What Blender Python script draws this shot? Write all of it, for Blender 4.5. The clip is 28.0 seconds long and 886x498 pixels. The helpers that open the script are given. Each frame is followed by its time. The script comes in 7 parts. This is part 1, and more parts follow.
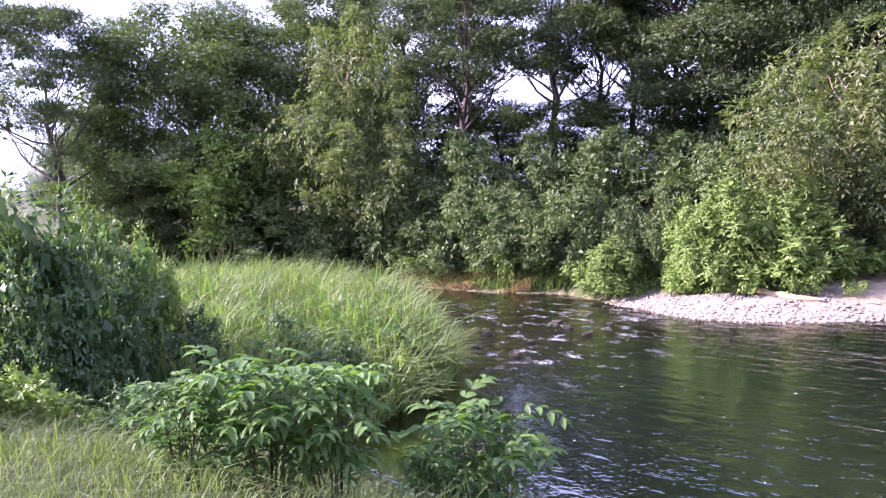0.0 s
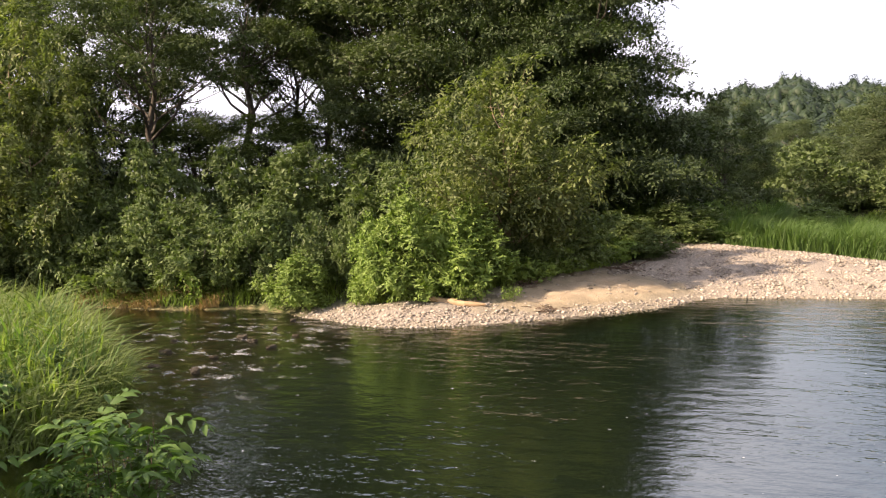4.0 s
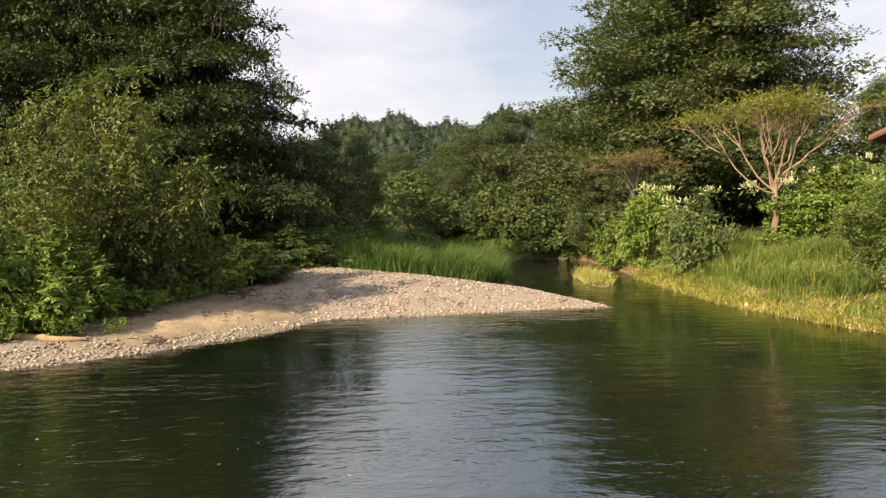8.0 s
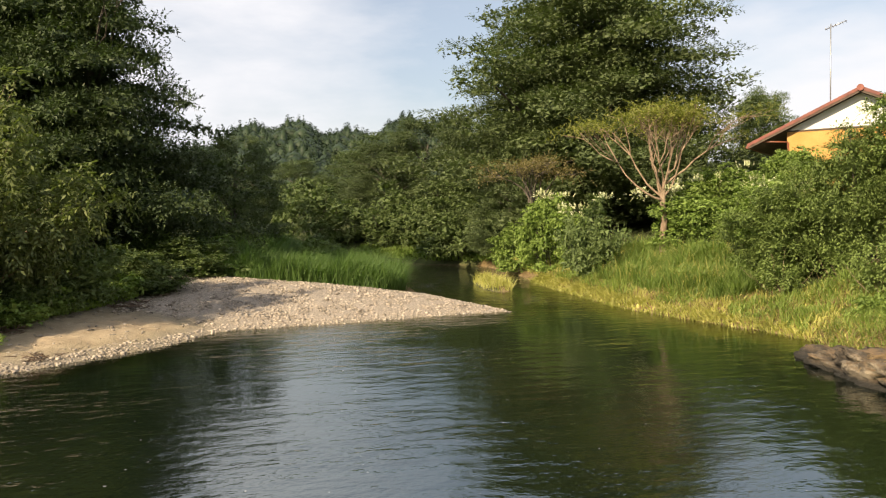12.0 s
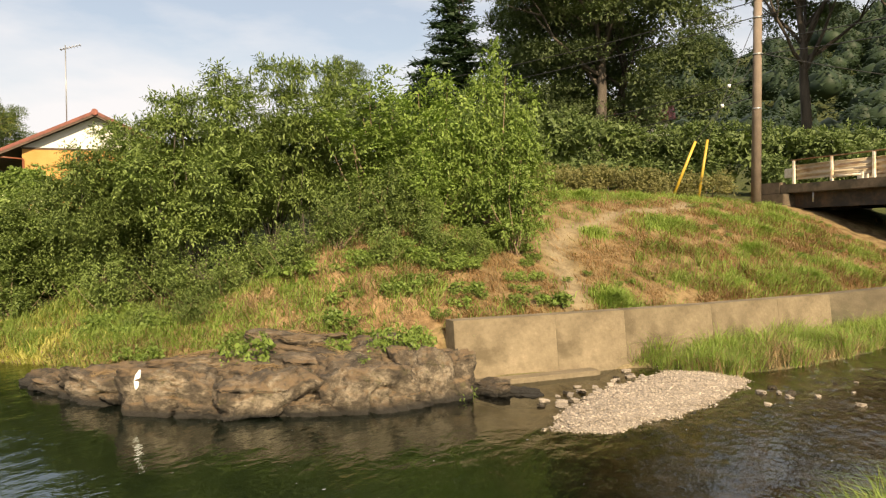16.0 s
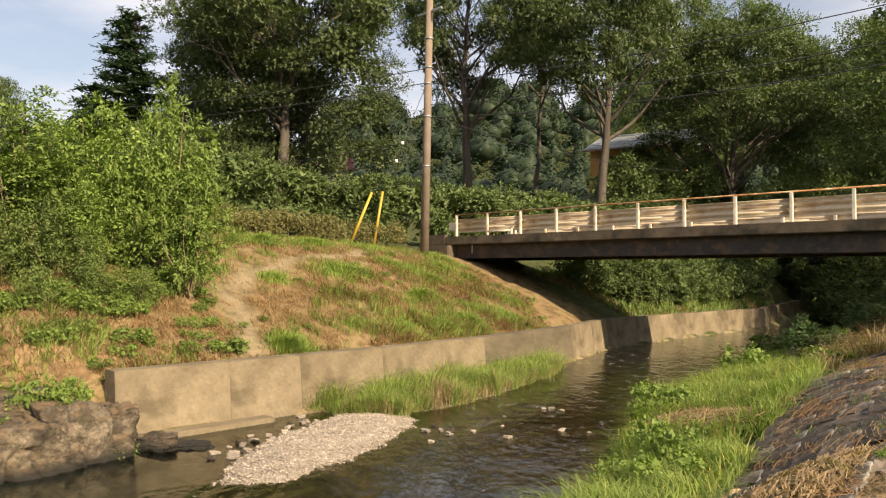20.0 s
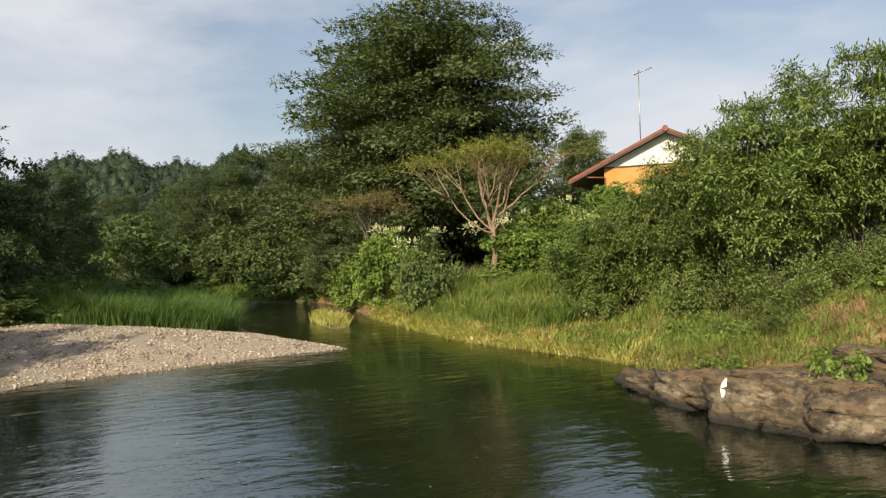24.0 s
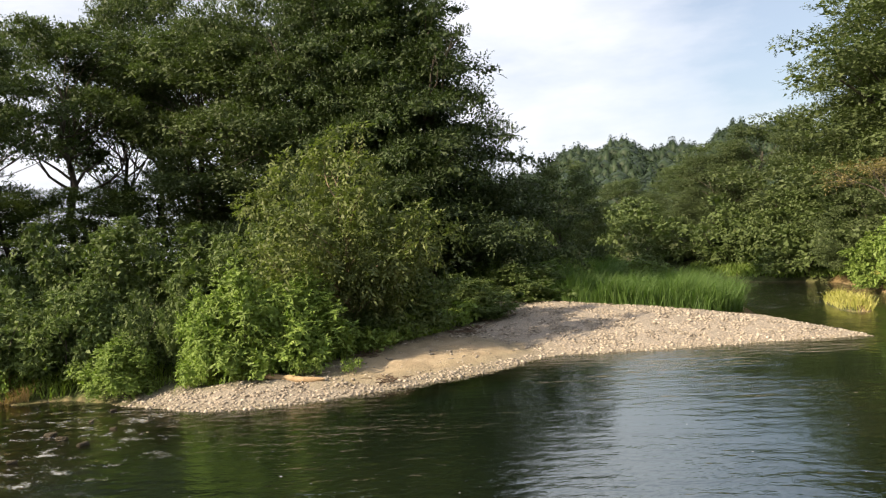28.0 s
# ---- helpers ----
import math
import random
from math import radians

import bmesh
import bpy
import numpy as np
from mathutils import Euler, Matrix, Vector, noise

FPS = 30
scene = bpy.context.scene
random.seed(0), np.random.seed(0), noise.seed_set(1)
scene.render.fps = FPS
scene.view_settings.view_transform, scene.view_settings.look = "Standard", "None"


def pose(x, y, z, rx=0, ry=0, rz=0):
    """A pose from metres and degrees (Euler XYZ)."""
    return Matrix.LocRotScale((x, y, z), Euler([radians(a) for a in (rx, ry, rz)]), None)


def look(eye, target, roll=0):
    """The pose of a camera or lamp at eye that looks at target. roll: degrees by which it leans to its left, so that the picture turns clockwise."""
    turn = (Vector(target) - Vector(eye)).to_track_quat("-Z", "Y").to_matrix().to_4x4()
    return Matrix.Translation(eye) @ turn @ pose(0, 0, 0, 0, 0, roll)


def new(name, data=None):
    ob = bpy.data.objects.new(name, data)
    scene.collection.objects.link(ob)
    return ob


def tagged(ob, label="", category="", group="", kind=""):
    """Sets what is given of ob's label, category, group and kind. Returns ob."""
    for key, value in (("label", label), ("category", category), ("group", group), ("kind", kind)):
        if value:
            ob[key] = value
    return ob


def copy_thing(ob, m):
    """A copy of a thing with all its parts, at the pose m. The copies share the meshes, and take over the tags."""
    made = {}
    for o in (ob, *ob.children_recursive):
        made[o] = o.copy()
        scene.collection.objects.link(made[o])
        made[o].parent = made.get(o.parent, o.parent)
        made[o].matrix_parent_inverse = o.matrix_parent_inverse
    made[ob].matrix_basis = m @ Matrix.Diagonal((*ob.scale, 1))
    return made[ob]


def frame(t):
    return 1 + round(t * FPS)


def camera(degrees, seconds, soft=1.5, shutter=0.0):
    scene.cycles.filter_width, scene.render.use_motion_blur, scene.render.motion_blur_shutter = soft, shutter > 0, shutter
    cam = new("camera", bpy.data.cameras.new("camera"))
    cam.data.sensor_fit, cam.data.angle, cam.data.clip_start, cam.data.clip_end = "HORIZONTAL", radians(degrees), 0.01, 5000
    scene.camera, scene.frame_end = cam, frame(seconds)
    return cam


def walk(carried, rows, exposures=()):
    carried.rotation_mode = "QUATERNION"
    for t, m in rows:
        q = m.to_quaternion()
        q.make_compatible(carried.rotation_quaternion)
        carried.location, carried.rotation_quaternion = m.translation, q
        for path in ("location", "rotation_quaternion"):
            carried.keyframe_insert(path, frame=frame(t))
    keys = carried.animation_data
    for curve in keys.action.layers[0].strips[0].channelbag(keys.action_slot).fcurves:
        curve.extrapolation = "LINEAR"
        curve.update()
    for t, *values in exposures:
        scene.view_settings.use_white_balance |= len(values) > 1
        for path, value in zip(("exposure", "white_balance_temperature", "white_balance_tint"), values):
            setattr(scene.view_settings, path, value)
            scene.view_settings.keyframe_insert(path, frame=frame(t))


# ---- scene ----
cam = camera(59.8, 28.0, soft=1.2)
# seconds, eye x y z, yaw, pitch, roll
ROWS = [
    (0.0, -0.317, 0.091, 3.210, 1.26, -4.51, 2.80),
    (0.5, -0.307, 0.083, 3.210, 0.82, -4.49, 2.69),
    (1.0, -0.307, 0.078, 3.211, -0.58, -4.47, 2.82),
    (1.5, -0.323, 0.039, 3.213, -3.11, -4.53, 2.85),
    (2.0, -0.309, 0.049, 3.227, -6.17, -4.71, 2.71),
    (2.5, -0.283, 0.052, 3.228, -9.28, -4.93, 2.56),
    (4.5, 0.272, -0.290, 3.120, -24.77, -3.75, 1.63),
    (5.0, 0.317, -0.248, 3.127, -29.62, -3.42, 1.40),
    (5.5, 0.344, -0.216, 3.137, -33.81, -3.27, 1.35),
    (6.0, 0.360, -0.199, 3.138, -37.96, -3.17, 1.22),
    (6.5, 0.383, -0.174, 3.144, -41.81, -3.29, 0.88),
    (7.0, 0.393, -0.174, 3.149, -44.70, -3.31, 0.80),
    (7.5, 0.404, -0.161, 3.151, -46.30, -3.24, 0.94),
    (8.0, 0.394, -0.171, 3.149, -47.79, -3.07, 0.74),
    (8.5, 0.403, -0.168, 3.143, -49.22, -2.93, 0.49),
    (9.0, 0.411, -0.162, 3.149, -50.55, -2.92, 0.38),
    (9.5, 0.408, -0.171, 3.152, -51.29, -2.90, 0.37),
    (10.0, 0.398, -0.191, 3.142, -51.64, -2.97, 0.48),
    (10.5, 0.399, -0.190, 3.140, -52.82, -2.98, 0.26),
    (11.0, 0.411, -0.172, 3.151, -53.47, -2.73, 0.38),
    (11.5, 0.410, -0.173, 3.149, -53.67, -2.68, 0.66),
    (13.5, 0.765, -0.403, 3.131, -67.50, -2.68, 1.56),
    (14.0, 0.785, -0.446, 3.124, -73.89, -2.82, 1.31),
    (14.5, 0.780, -0.475, 3.118, -82.54, -3.23, 1.05),
    (15.0, 0.780, -0.503, 3.121, -90.89, -3.50, 0.61),
    (15.5, 0.785, -0.594, 3.144, -98.12, -3.51, 0.47),
    (16.0, 0.757, -0.652, 3.142, -106.94, -1.81, 0.20),
    (16.5, 0.780, -0.721, 3.162, -116.95, -0.80, -0.49),
    (17.0, 0.750, -0.791, 3.149, -125.47, 0.53, -0.50),
    (17.5, 0.729, -0.827, 3.149, -132.86, 1.11, -0.71),
    (18.0, 0.710, -0.845, 3.159, -138.64, 1.39, -0.70),
    (18.5, 0.701, -0.809, 3.170, -140.11, 1.55, -0.88),
    (19.0, 0.707, -0.784, 3.169, -138.61, 1.53, -0.88),
    (19.5, 0.729, -0.745, 3.164, -135.59, 1.67, -1.10),
    (20.0, 0.756, -0.698, 3.161, -130.39, 1.69, -1.23),
    (20.5, 0.746, -0.624, 3.157, -122.50, 1.47, -1.20),
    (21.0, 0.749, -0.583, 3.149, -114.34, 1.15, -0.89),
    (21.5, 0.742, -0.566, 3.141, -106.30, 0.54, -0.37),
    (22.0, 0.775, -0.522, 3.154, -99.04, 0.05, 0.24),
    (22.5, 0.802, -0.422, 3.103, -91.36, -0.76, 0.47),
    (24.5, 0.626, -0.297, 3.229, -60.59, -0.18, 2.19),
    (25.0, 0.638, -0.279, 3.228, -56.07, -0.13, 2.09),
    (25.5, 0.637, -0.279, 3.224, -52.66, 0.15, 2.24),
    (26.0, 0.611, -0.321, 3.221, -50.43, 0.24, 2.34),
    (26.5, 0.647, -0.270, 3.227, -48.27, 0.17, 2.49),
    (27.0, 0.692, -0.213, 3.238, -44.45, -0.25, 2.82),
    (27.5, 0.720, -0.170, 3.244, -38.17, -0.39, 3.53),
    (28.0, 0.733, -0.140, 3.241, -31.03, -0.05, 4.19),
]
walk(cam, [(t, pose(x, y, z, 90 + pitch, roll, yaw)) for t, x, y, z, yaw, pitch, roll in ROWS],
     [(0.0, 2.13, 5150, 52), (2.5, 2.08, 5200, 53), (4.5, 1.13, 7000, 15), (5.0, 1.03, 7000, 15), (6.0, 0.78, 6800, 15), (7.0, 0.90, 7000, 15), (8.0, 0.90, 7050, 15), (9.0, 0.72, 7050, 14), (10.0, 0.88, 7050, 14), (11.5, 0.88, 7000, 12), (13.5, 0.68, 6700, 7), (14.2, 0.66, 6800, 8), (15.0, 0.73, 7200, 12),
      (17.0, 0.98, 7300, 10), (18.0, 1.22, 7150, 13), (19.0, 1.08, 7000, 14), (20.0, 0.84, 6950, 13), (21.0, 0.43, 7000, 12), (22.0, 0.18, 6800, 8), (22.5, 0.16, 6800, 8), (24.5, 0.60, 6500, 8), (26.0, 0.71, 6450, 8), (28.0, 1.00, 6600, 10)])

# ---------------------------------------------------------------- light
SUN_FROM = Vector((-0.82, 0.03, 0.53)).normalized()
sun = new("sun", bpy.data.lights.new("sun", "SUN"))
sun.data.energy, sun.data.angle, sun.data.color = 5.0, radians(0.8), (1.0, 0.84, 0.60)
sun.matrix_world = look((0, 0, 60), Vector((0, 0, 60)) - SUN_FROM)
world = bpy.data.worlds.new("sky")
scene.world = world
world.use_nodes = True
wn, wl = world.node_tree.nodes, world.node_tree.links
wn.clear()
sky = wn.new("ShaderNodeTexSky")
sky.sky_type, sky.sun_disc = "NISHITA", False
sky.sun_elevation = math.asin(SUN_FROM.z)
sky.sun_rotation = math.atan2(SUN_FROM.x, SUN_FROM.y)
sky.air_density, sky.dust_density, sky.ozone_density = 1.0, 2.5, 1.0
wcoord = wn.new("ShaderNodeTexCoord")
wmap = wn.new("ShaderNodeMapping")
wmap.inputs["Scale"].default_value = (1.0, 1.0, 3.2)
wnoise = wn.new("ShaderNodeTexNoise")
wnoise.inputs["Scale"].default_value, wnoise.inputs["Detail"].default_value, wnoise.inputs["Roughness"].default_value = 1.7, 7.0, 0.55
wramp = wn.new("ShaderNodeValToRGB")
wramp.color_ramp.elements[0].position, wramp.color_ramp.elements[0].color = 0.38, (0.26, 0.26, 0.26, 1)
wramp.color_ramp.elements[1].position, wramp.color_ramp.elements[1].color = 0.60, (0.95, 0.95, 0.95, 1)
wmix = wn.new("ShaderNodeMixRGB")
wmix.inputs["Color2"].default_value = (6.3, 6.45, 7.0, 1)
wback = wn.new("ShaderNodeBackground")
wback.inputs["Strength"].default_value = 0.086
wout = wn.new("ShaderNodeOutputWorld")
wl.new(wcoord.outputs["Generated"], wmap.inputs["Vector"])
wl.new(wmap.outputs["Vector"], wnoise.inputs["Vector"])
wl.new(wnoise.outputs["Fac"], wramp.inputs["Fac"])
wl.new(wramp.outputs["Color"], wmix.inputs["Fac"])
wl.new(sky.outputs["Color"], wmix.inputs["Color1"])
wl.new(wmix.outputs["Color"], wback.inputs["Color"])
wl.new(wback.outputs["Background"], wout.inputs["Surface"])


# ---------------------------------------------------------------- materials
def nodes_of(name):
    m = bpy.data.materials.new(name)
    m.use_nodes = True
    n, l = m.node_tree.nodes, m.node_tree.links
    return m, n, l, n["Principled BSDF"]


def ramp_node(n, stops):
    r = n.new("ShaderNodeValToRGB")
    e = r.color_ramp.elements
    while len(e) < len(stops):
        e.new(0.5)
    for el, (p, c) in zip(e, stops):
        el.position, el.color = p, (*c, 1)
    return r


def noise_node(n, l, scale, detail=5.0, rough=0.6, coord="Object", stretch=None, turn=0.0):
    c = n.new("ShaderNodeTexCoord")
    t = n.new("ShaderNodeTexNoise")
    t.inputs["Scale"].default_value, t.inputs["Detail"].default_value, t.inputs["Roughness"].default_value = scale, detail, rough
    if stretch:
        mp = n.new("ShaderNodeMapping")
        mp.vector_type = "TEXTURE" if turn else "POINT"
        mp.inputs["Scale"].default_value = [1 / q for q in stretch] if turn else stretch
        mp.inputs["Rotation"].default_value = (0, 0, radians(turn))
        l.new(c.outputs[coord], mp.inputs["Vector"])
        l.new(mp.outputs["Vector"], t.inputs["Vector"])
    else:
        l.new(c.outputs[coord], t.inputs["Vector"])
    return t


def mixed(n, l, a, b, fac, mode="MIX"):
    x = n.new("ShaderNodeMixRGB")
    x.blend_type = mode
    for sock, val in (("Color1", a), ("Color2", b), ("Fac", fac)):
        if isinstance(val, bpy.types.NodeSocket):
            l.new(val, x.inputs[sock])
        elif sock == "Fac":
            x.inputs[sock].default_value = val
        else:
            x.inputs[sock].default_value = (*val, 1)
    return x.outputs["Color"]


def bumped(n, l, b, height, strength, distance=0.05):
    bp = n.new("ShaderNodeBump")
    bp.inputs["Strength"].default_value, bp.inputs["Distance"].default_value = strength, distance
    l.new(height, bp.inputs["Height"])
    l.new(bp.outputs["Normal"], b.inputs["Normal"])


def surface(name, dark, light, scale=3.0, fine=30.0, rough=0.8, bump=0.4, metal=0.0, stain=None, stain_scale=0.6, stretch=None, spread=0.12, bump_dist=0.03):
    """Two scales of noise between a dark and a light tone, stains, and relief."""
    m, n, l, b = nodes_of(name)
    big = noise_node(n, l, scale, stretch=stretch)
    small = noise_node(n, l, fine, 4.0, 0.7)
    info = n.new("ShaderNodeObjectInfo")
    r = ramp_node(n, [(0.3, dark), (0.7, light)])
    l.new(big.outputs["Fac"], r.inputs["Fac"])
    col = mixed(n, l, r.outputs["Color"], small.outputs["Fac"], 0.35, "OVERLAY")
    if stain:
        st = noise_node(n, l, stain_scale, 6.0, 0.65, stretch=stretch)
        sr = ramp_node(n, [(0.48, (0, 0, 0)), (0.66, (1, 1, 1))])
        l.new(st.outputs["Fac"], sr.inputs["Fac"])
        col = mixed(n, l, col, stain, sr.outputs["Color"])
    hsv = n.new("ShaderNodeHueSaturation")
    mr = n.new("ShaderNodeMapRange")
    mr.inputs["To Min"].default_value, mr.inputs["To Max"].default_value = 1 - spread, 1 + spread
    l.new(info.outputs["Random"], mr.inputs["Value"])
    l.new(mr.outputs["Result"], hsv.inputs["Value"])
    l.new(col, hsv.inputs["Color"])
    l.new(hsv.outputs["Color"], b.inputs["Base Color"])
    b.inputs["Roughness"].default_value, b.inputs["Metallic"].default_value = rough, metal
    if bump:
        bumped(n, l, b, small.outputs["Fac"], bump, bump_dist)
    return m


def leaf_material(name, dark, light, tip=None, through_light=0.17, rough=0.55):
    """Leaves: tone by leaf, by plant and by place in the crown; light shines through."""
    m, n, l, b = nodes_of(name)
    geo = n.new("ShaderNodeNewGeometry")
    info = n.new("ShaderNodeObjectInfo")
    stops = [(0.0, dark), (0.75, light)] + ([(0.97, tip)] if tip else [])
    r = ramp_node(n, stops)
    patch = noise_node(n, l, 0.55, 3.0, 0.6)
    add = n.new("ShaderNodeMath")
    add.operation, add.inputs[1].default_value = "MULTIPLY_ADD", 0.40
    sub = n.new("ShaderNodeMath")
    sub.operation, sub.inputs[1].default_value = "MULTIPLY", 0.65
    l.new(patch.outputs["Fac"], sub.inputs[0])
    l.new(geo.outputs["Random Per Island"], add.inputs[0])
    l.new(sub.outputs["Value"], add.inputs[2])
    l.new(add.outputs["Value"], r.inputs["Fac"])
    hsv = n.new("ShaderNodeHueSaturation")
    mr = n.new("ShaderNodeMapRange")
    mr.inputs["To Min"].default_value, mr.inputs["To Max"].default_value = 0.85, 1.18
    l.new(info.outputs["Random"], mr.inputs["Value"])
    l.new(mr.outputs["Result"], hsv.inputs["Value"])
    l.new(r.outputs["Color"], hsv.inputs["Color"])
    l.new(hsv.outputs["Color"], b.inputs["Base Color"])
    b.inputs["Roughness"].default_value = rough
    b.inputs["Specular IOR Level"].default_value = 0.2
    tr = n.new("ShaderNodeBsdfTranslucent")
    bright = mixed(n, l, hsv.outputs["Color"], (1.0, 1.25, 0.35), 0.9, "MULTIPLY")
    gain = n.new("ShaderNodeHueSaturation")
    gain.inputs["Value"].default_value = 1.6
    l.new(bright, gain.inputs["Color"])
    l.new(gain.outputs["Color"], tr.inputs["Color"])
    mx = n.new("ShaderNodeMixShader")
    mx.inputs["Fac"].default_value = through_light
    l.new(b.outputs["BSDF"], mx.inputs[1])
    l.new(tr.outputs["BSDF"], mx.inputs[2])
    l.new(mx.outputs["Shader"], n["Material Output"].inputs["Surface"])
    return m


LEAF_DARK = leaf_material("leaf_dark", (0.036, 0.052, 0.024), (0.092, 0.120, 0.050), (0.14, 0.17, 0.07))
# darker copy of leaf_dark: the tiered trees' shade put into the leaf colour
LEAF_SHADE = leaf_material("leaf_shaded_green", (0.026, 0.040, 0.019), (0.066, 0.092, 0.038), (0.10, 0.13, 0.052))
LEAF_MID = leaf_material("leaf_mid", (0.046, 0.072, 0.027), (0.120, 0.158, 0.056), (0.18, 0.21, 0.08))
LEAF_FEATHER = leaf_material("leaf_feathery_green", (0.050, 0.080, 0.022), (0.160, 0.212, 0.060), (0.34, 0.35, 0.11), 0.10)
LEAF_HERB = leaf_material("leaf_blue_green_herb", (0.036, 0.064, 0.027), (0.095, 0.148, 0.060), (0.15, 0.21, 0.085), 0.25)
LEAF_BRIGHT = leaf_material("leaf_bright", (0.062, 0.102, 0.023), (0.185, 0.255, 0.060), (0.33, 0.37, 0.11), 0.18)
LEAF_OLIVE = leaf_material("leaf_olive", (0.054, 0.074, 0.028), (0.160, 0.186, 0.072), (0.27, 0.25, 0.105), 0.25)
LEAF_TEA = leaf_material("leaf_tea_bush", (0.085, 0.090, 0.034), (0.215, 0.200, 0.085), (0.32, 0.28, 0.14), 0.2)
LEAF_DEEP = leaf_material("leaf_deep_olive", (0.042, 0.060, 0.026), (0.110, 0.140, 0.056), (0.165, 0.185, 0.075))
LEAF_YELLOW = leaf_material("leaf_yellow_green", (0.115, 0.125, 0.032), (0.24, 0.24, 0.065), (0.36, 0.32, 0.09), 0.32)
LEAF_RUSSET = leaf_material("leaf_russet", (0.085, 0.070, 0.030), (0.19, 0.155, 0.070), (0.28, 0.22, 0.11), 0.25)
LEAF_CONIFER = leaf_material("leaf_conifer", (0.014, 0.030, 0.016), (0.036, 0.062, 0.028), None, 0.12)
LEAF_FAR = leaf_material("leaf_far_woods", (0.014, 0.026, 0.015), (0.034, 0.054, 0.027), (0.052, 0.075, 0.036), 0.1)
LEAF_FORE = leaf_material("leaf_foreground", (0.042, 0.082, 0.022), (0.125, 0.205, 0.055), (0.32, 0.40, 0.12), 0.30, 0.42)
REED_GREEN = leaf_material("reed_blade_green", (0.045, 0.090, 0.024), (0.115, 0.185, 0.050), (0.20, 0.25, 0.09), 0.3)
REED = leaf_material("reed_blade", (0.070, 0.100, 0.030), (0.160, 0.200, 0.066), (0.30, 0.30, 0.13), 0.32)
GRASS = leaf_material("grass_blade", (0.075, 0.110, 0.028), (0.160, 0.215, 0.060), (0.29, 0.28, 0.12), 0.35)
GRASS_LUSH = leaf_material("lush_grass_blade", (0.088, 0.128, 0.038), (0.205, 0.265, 0.085), (0.40, 0.385, 0.19), 0.33)
GRASS_BRIGHT = leaf_material("sunlit_grass_blade", (0.115, 0.165, 0.038), (0.255, 0.325, 0.085), (0.44, 0.44, 0.18), 0.33)
GRASS_DRY = leaf_material("dry_grass_blade", (0.15, 0.105, 0.055), (0.32, 0.235, 0.125), (0.44, 0.35, 0.20), 0.25)
GRASS_BROWN = leaf_material("dead_brown_grass_blade", (0.12, 0.068, 0.032), (0.28, 0.17, 0.085), (0.42, 0.29, 0.155), 0.2)
GRASS_VERGE = leaf_material("verge_grass_blade", (0.20, 0.20, 0.06), (0.44, 0.40, 0.14), (0.60, 0.50, 0.26), 0.3)
BLOSSOM = leaf_material("white_blossom", (0.46, 0.47, 0.28), (0.74, 0.73, 0.50), None, 0.2)
BARK = surface("bark", (0.045, 0.036, 0.028), (0.12, 0.10, 0.08), 4.0, 40.0, 0.9, 0.9, stretch=(1, 1, 0.2))
BARK_PALE = surface("bark_pale", (0.17, 0.115, 0.075), (0.31, 0.225, 0.155), 5.0, 40.0, 0.85, 0.6, stretch=(1, 1, 0.25))
BARK_RED = surface("bark_reddish", (0.07, 0.045, 0.030), (0.15, 0.10, 0.068), 4.0, 30.0, 0.9, 0.9, stretch=(1, 1, 0.2))
CONCRETE = surface("weathered_concrete", (0.100, 0.077, 0.045), (0.265, 0.213, 0.140), 1.3, 14.0, 0.88, 0.5, stain=(0.095, 0.074, 0.043), stain_scale=0.8, spread=0.10, bump_dist=0.03, stretch=(0.9, 0.55, 0.8))
CONCRETE_BROWN = surface("dark_mottled_concrete", (0.075, 0.060, 0.037), (0.165, 0.132, 0.085), 0.9, 18.0, 0.9, 0.4, stain=(0.055, 0.052, 0.028), spread=0.05, stretch=(0.5, 0.5, 1.6))
CONCRETE_DARK = surface("mossy_concrete", (0.055, 0.040, 0.027), (0.155, 0.118, 0.080), 0.9, 16.0, 0.9, 0.5, stain=(0.035, 0.03, 0.02), stain_scale=1.1, spread=0.05)
KERB_MAT = surface("tan_worn_concrete", (0.24, 0.18, 0.125), (0.40, 0.32, 0.235), 2.0, 25.0, 0.9, 0.7, stain=(0.14, 0.11, 0.075), stain_scale=2.5, spread=0.15)
SLAB_MAT = surface("lichen_concrete_block", (0.036, 0.028, 0.022), (0.10, 0.078, 0.062), 1.2, 14.0, 0.9, 0.9, stain=(0.44, 0.43, 0.40), stain_scale=0.55, spread=0.56)
ROCK = surface("river_rock", (0.050, 0.037, 0.026), (0.20, 0.155, 0.110), 2.6, 14.0, 0.9, 1.0, stain=(0.085, 0.080, 0.045), stain_scale=2.2, bump_dist=0.10)
PEBBLE = surface("river_stone", (0.20, 0.168, 0.135), (0.44, 0.375, 0.305), 6.0, 60.0, 0.85, 0.5, spread=0.36)
GIRDER = surface("dark_painted_steel", (0.018, 0.014, 0.012), (0.042, 0.033, 0.029), 1.2, 20.0, 0.6, 0.2, 0.0, stain=(0.10, 0.06, 0.035), stain_scale=2.2)
RUST = surface("rusty_steel", (0.20, 0.085, 0.03), (0.42, 0.22, 0.09), 3.0, 30.0, 0.8, 0.4, 0.0, stain=(0.50, 0.38, 0.24), stain_scale=1.5)
RAIL_PAINT = surface("stained_cream_paint", (0.47, 0.37, 0.24), (0.70, 0.60, 0.45), 2.0, 25.0, 0.6, 0.2, stain=(0.36, 0.19, 0.075), stain_scale=1.7, stretch=(0.5, 1, 2.5))
POST_PAINT = surface("cream_post_paint", (0.58, 0.52, 0.42), (0.76, 0.71, 0.60), 3.0, 25.0, 0.55, 0.15, stain=(0.48, 0.32, 0.18), stain_scale=4.0)
POLE_MAT = surface("pole_concrete", (0.145, 0.112, 0.085), (0.215, 0.168, 0.13), 2.0, 30.0, 0.85, 0.2)
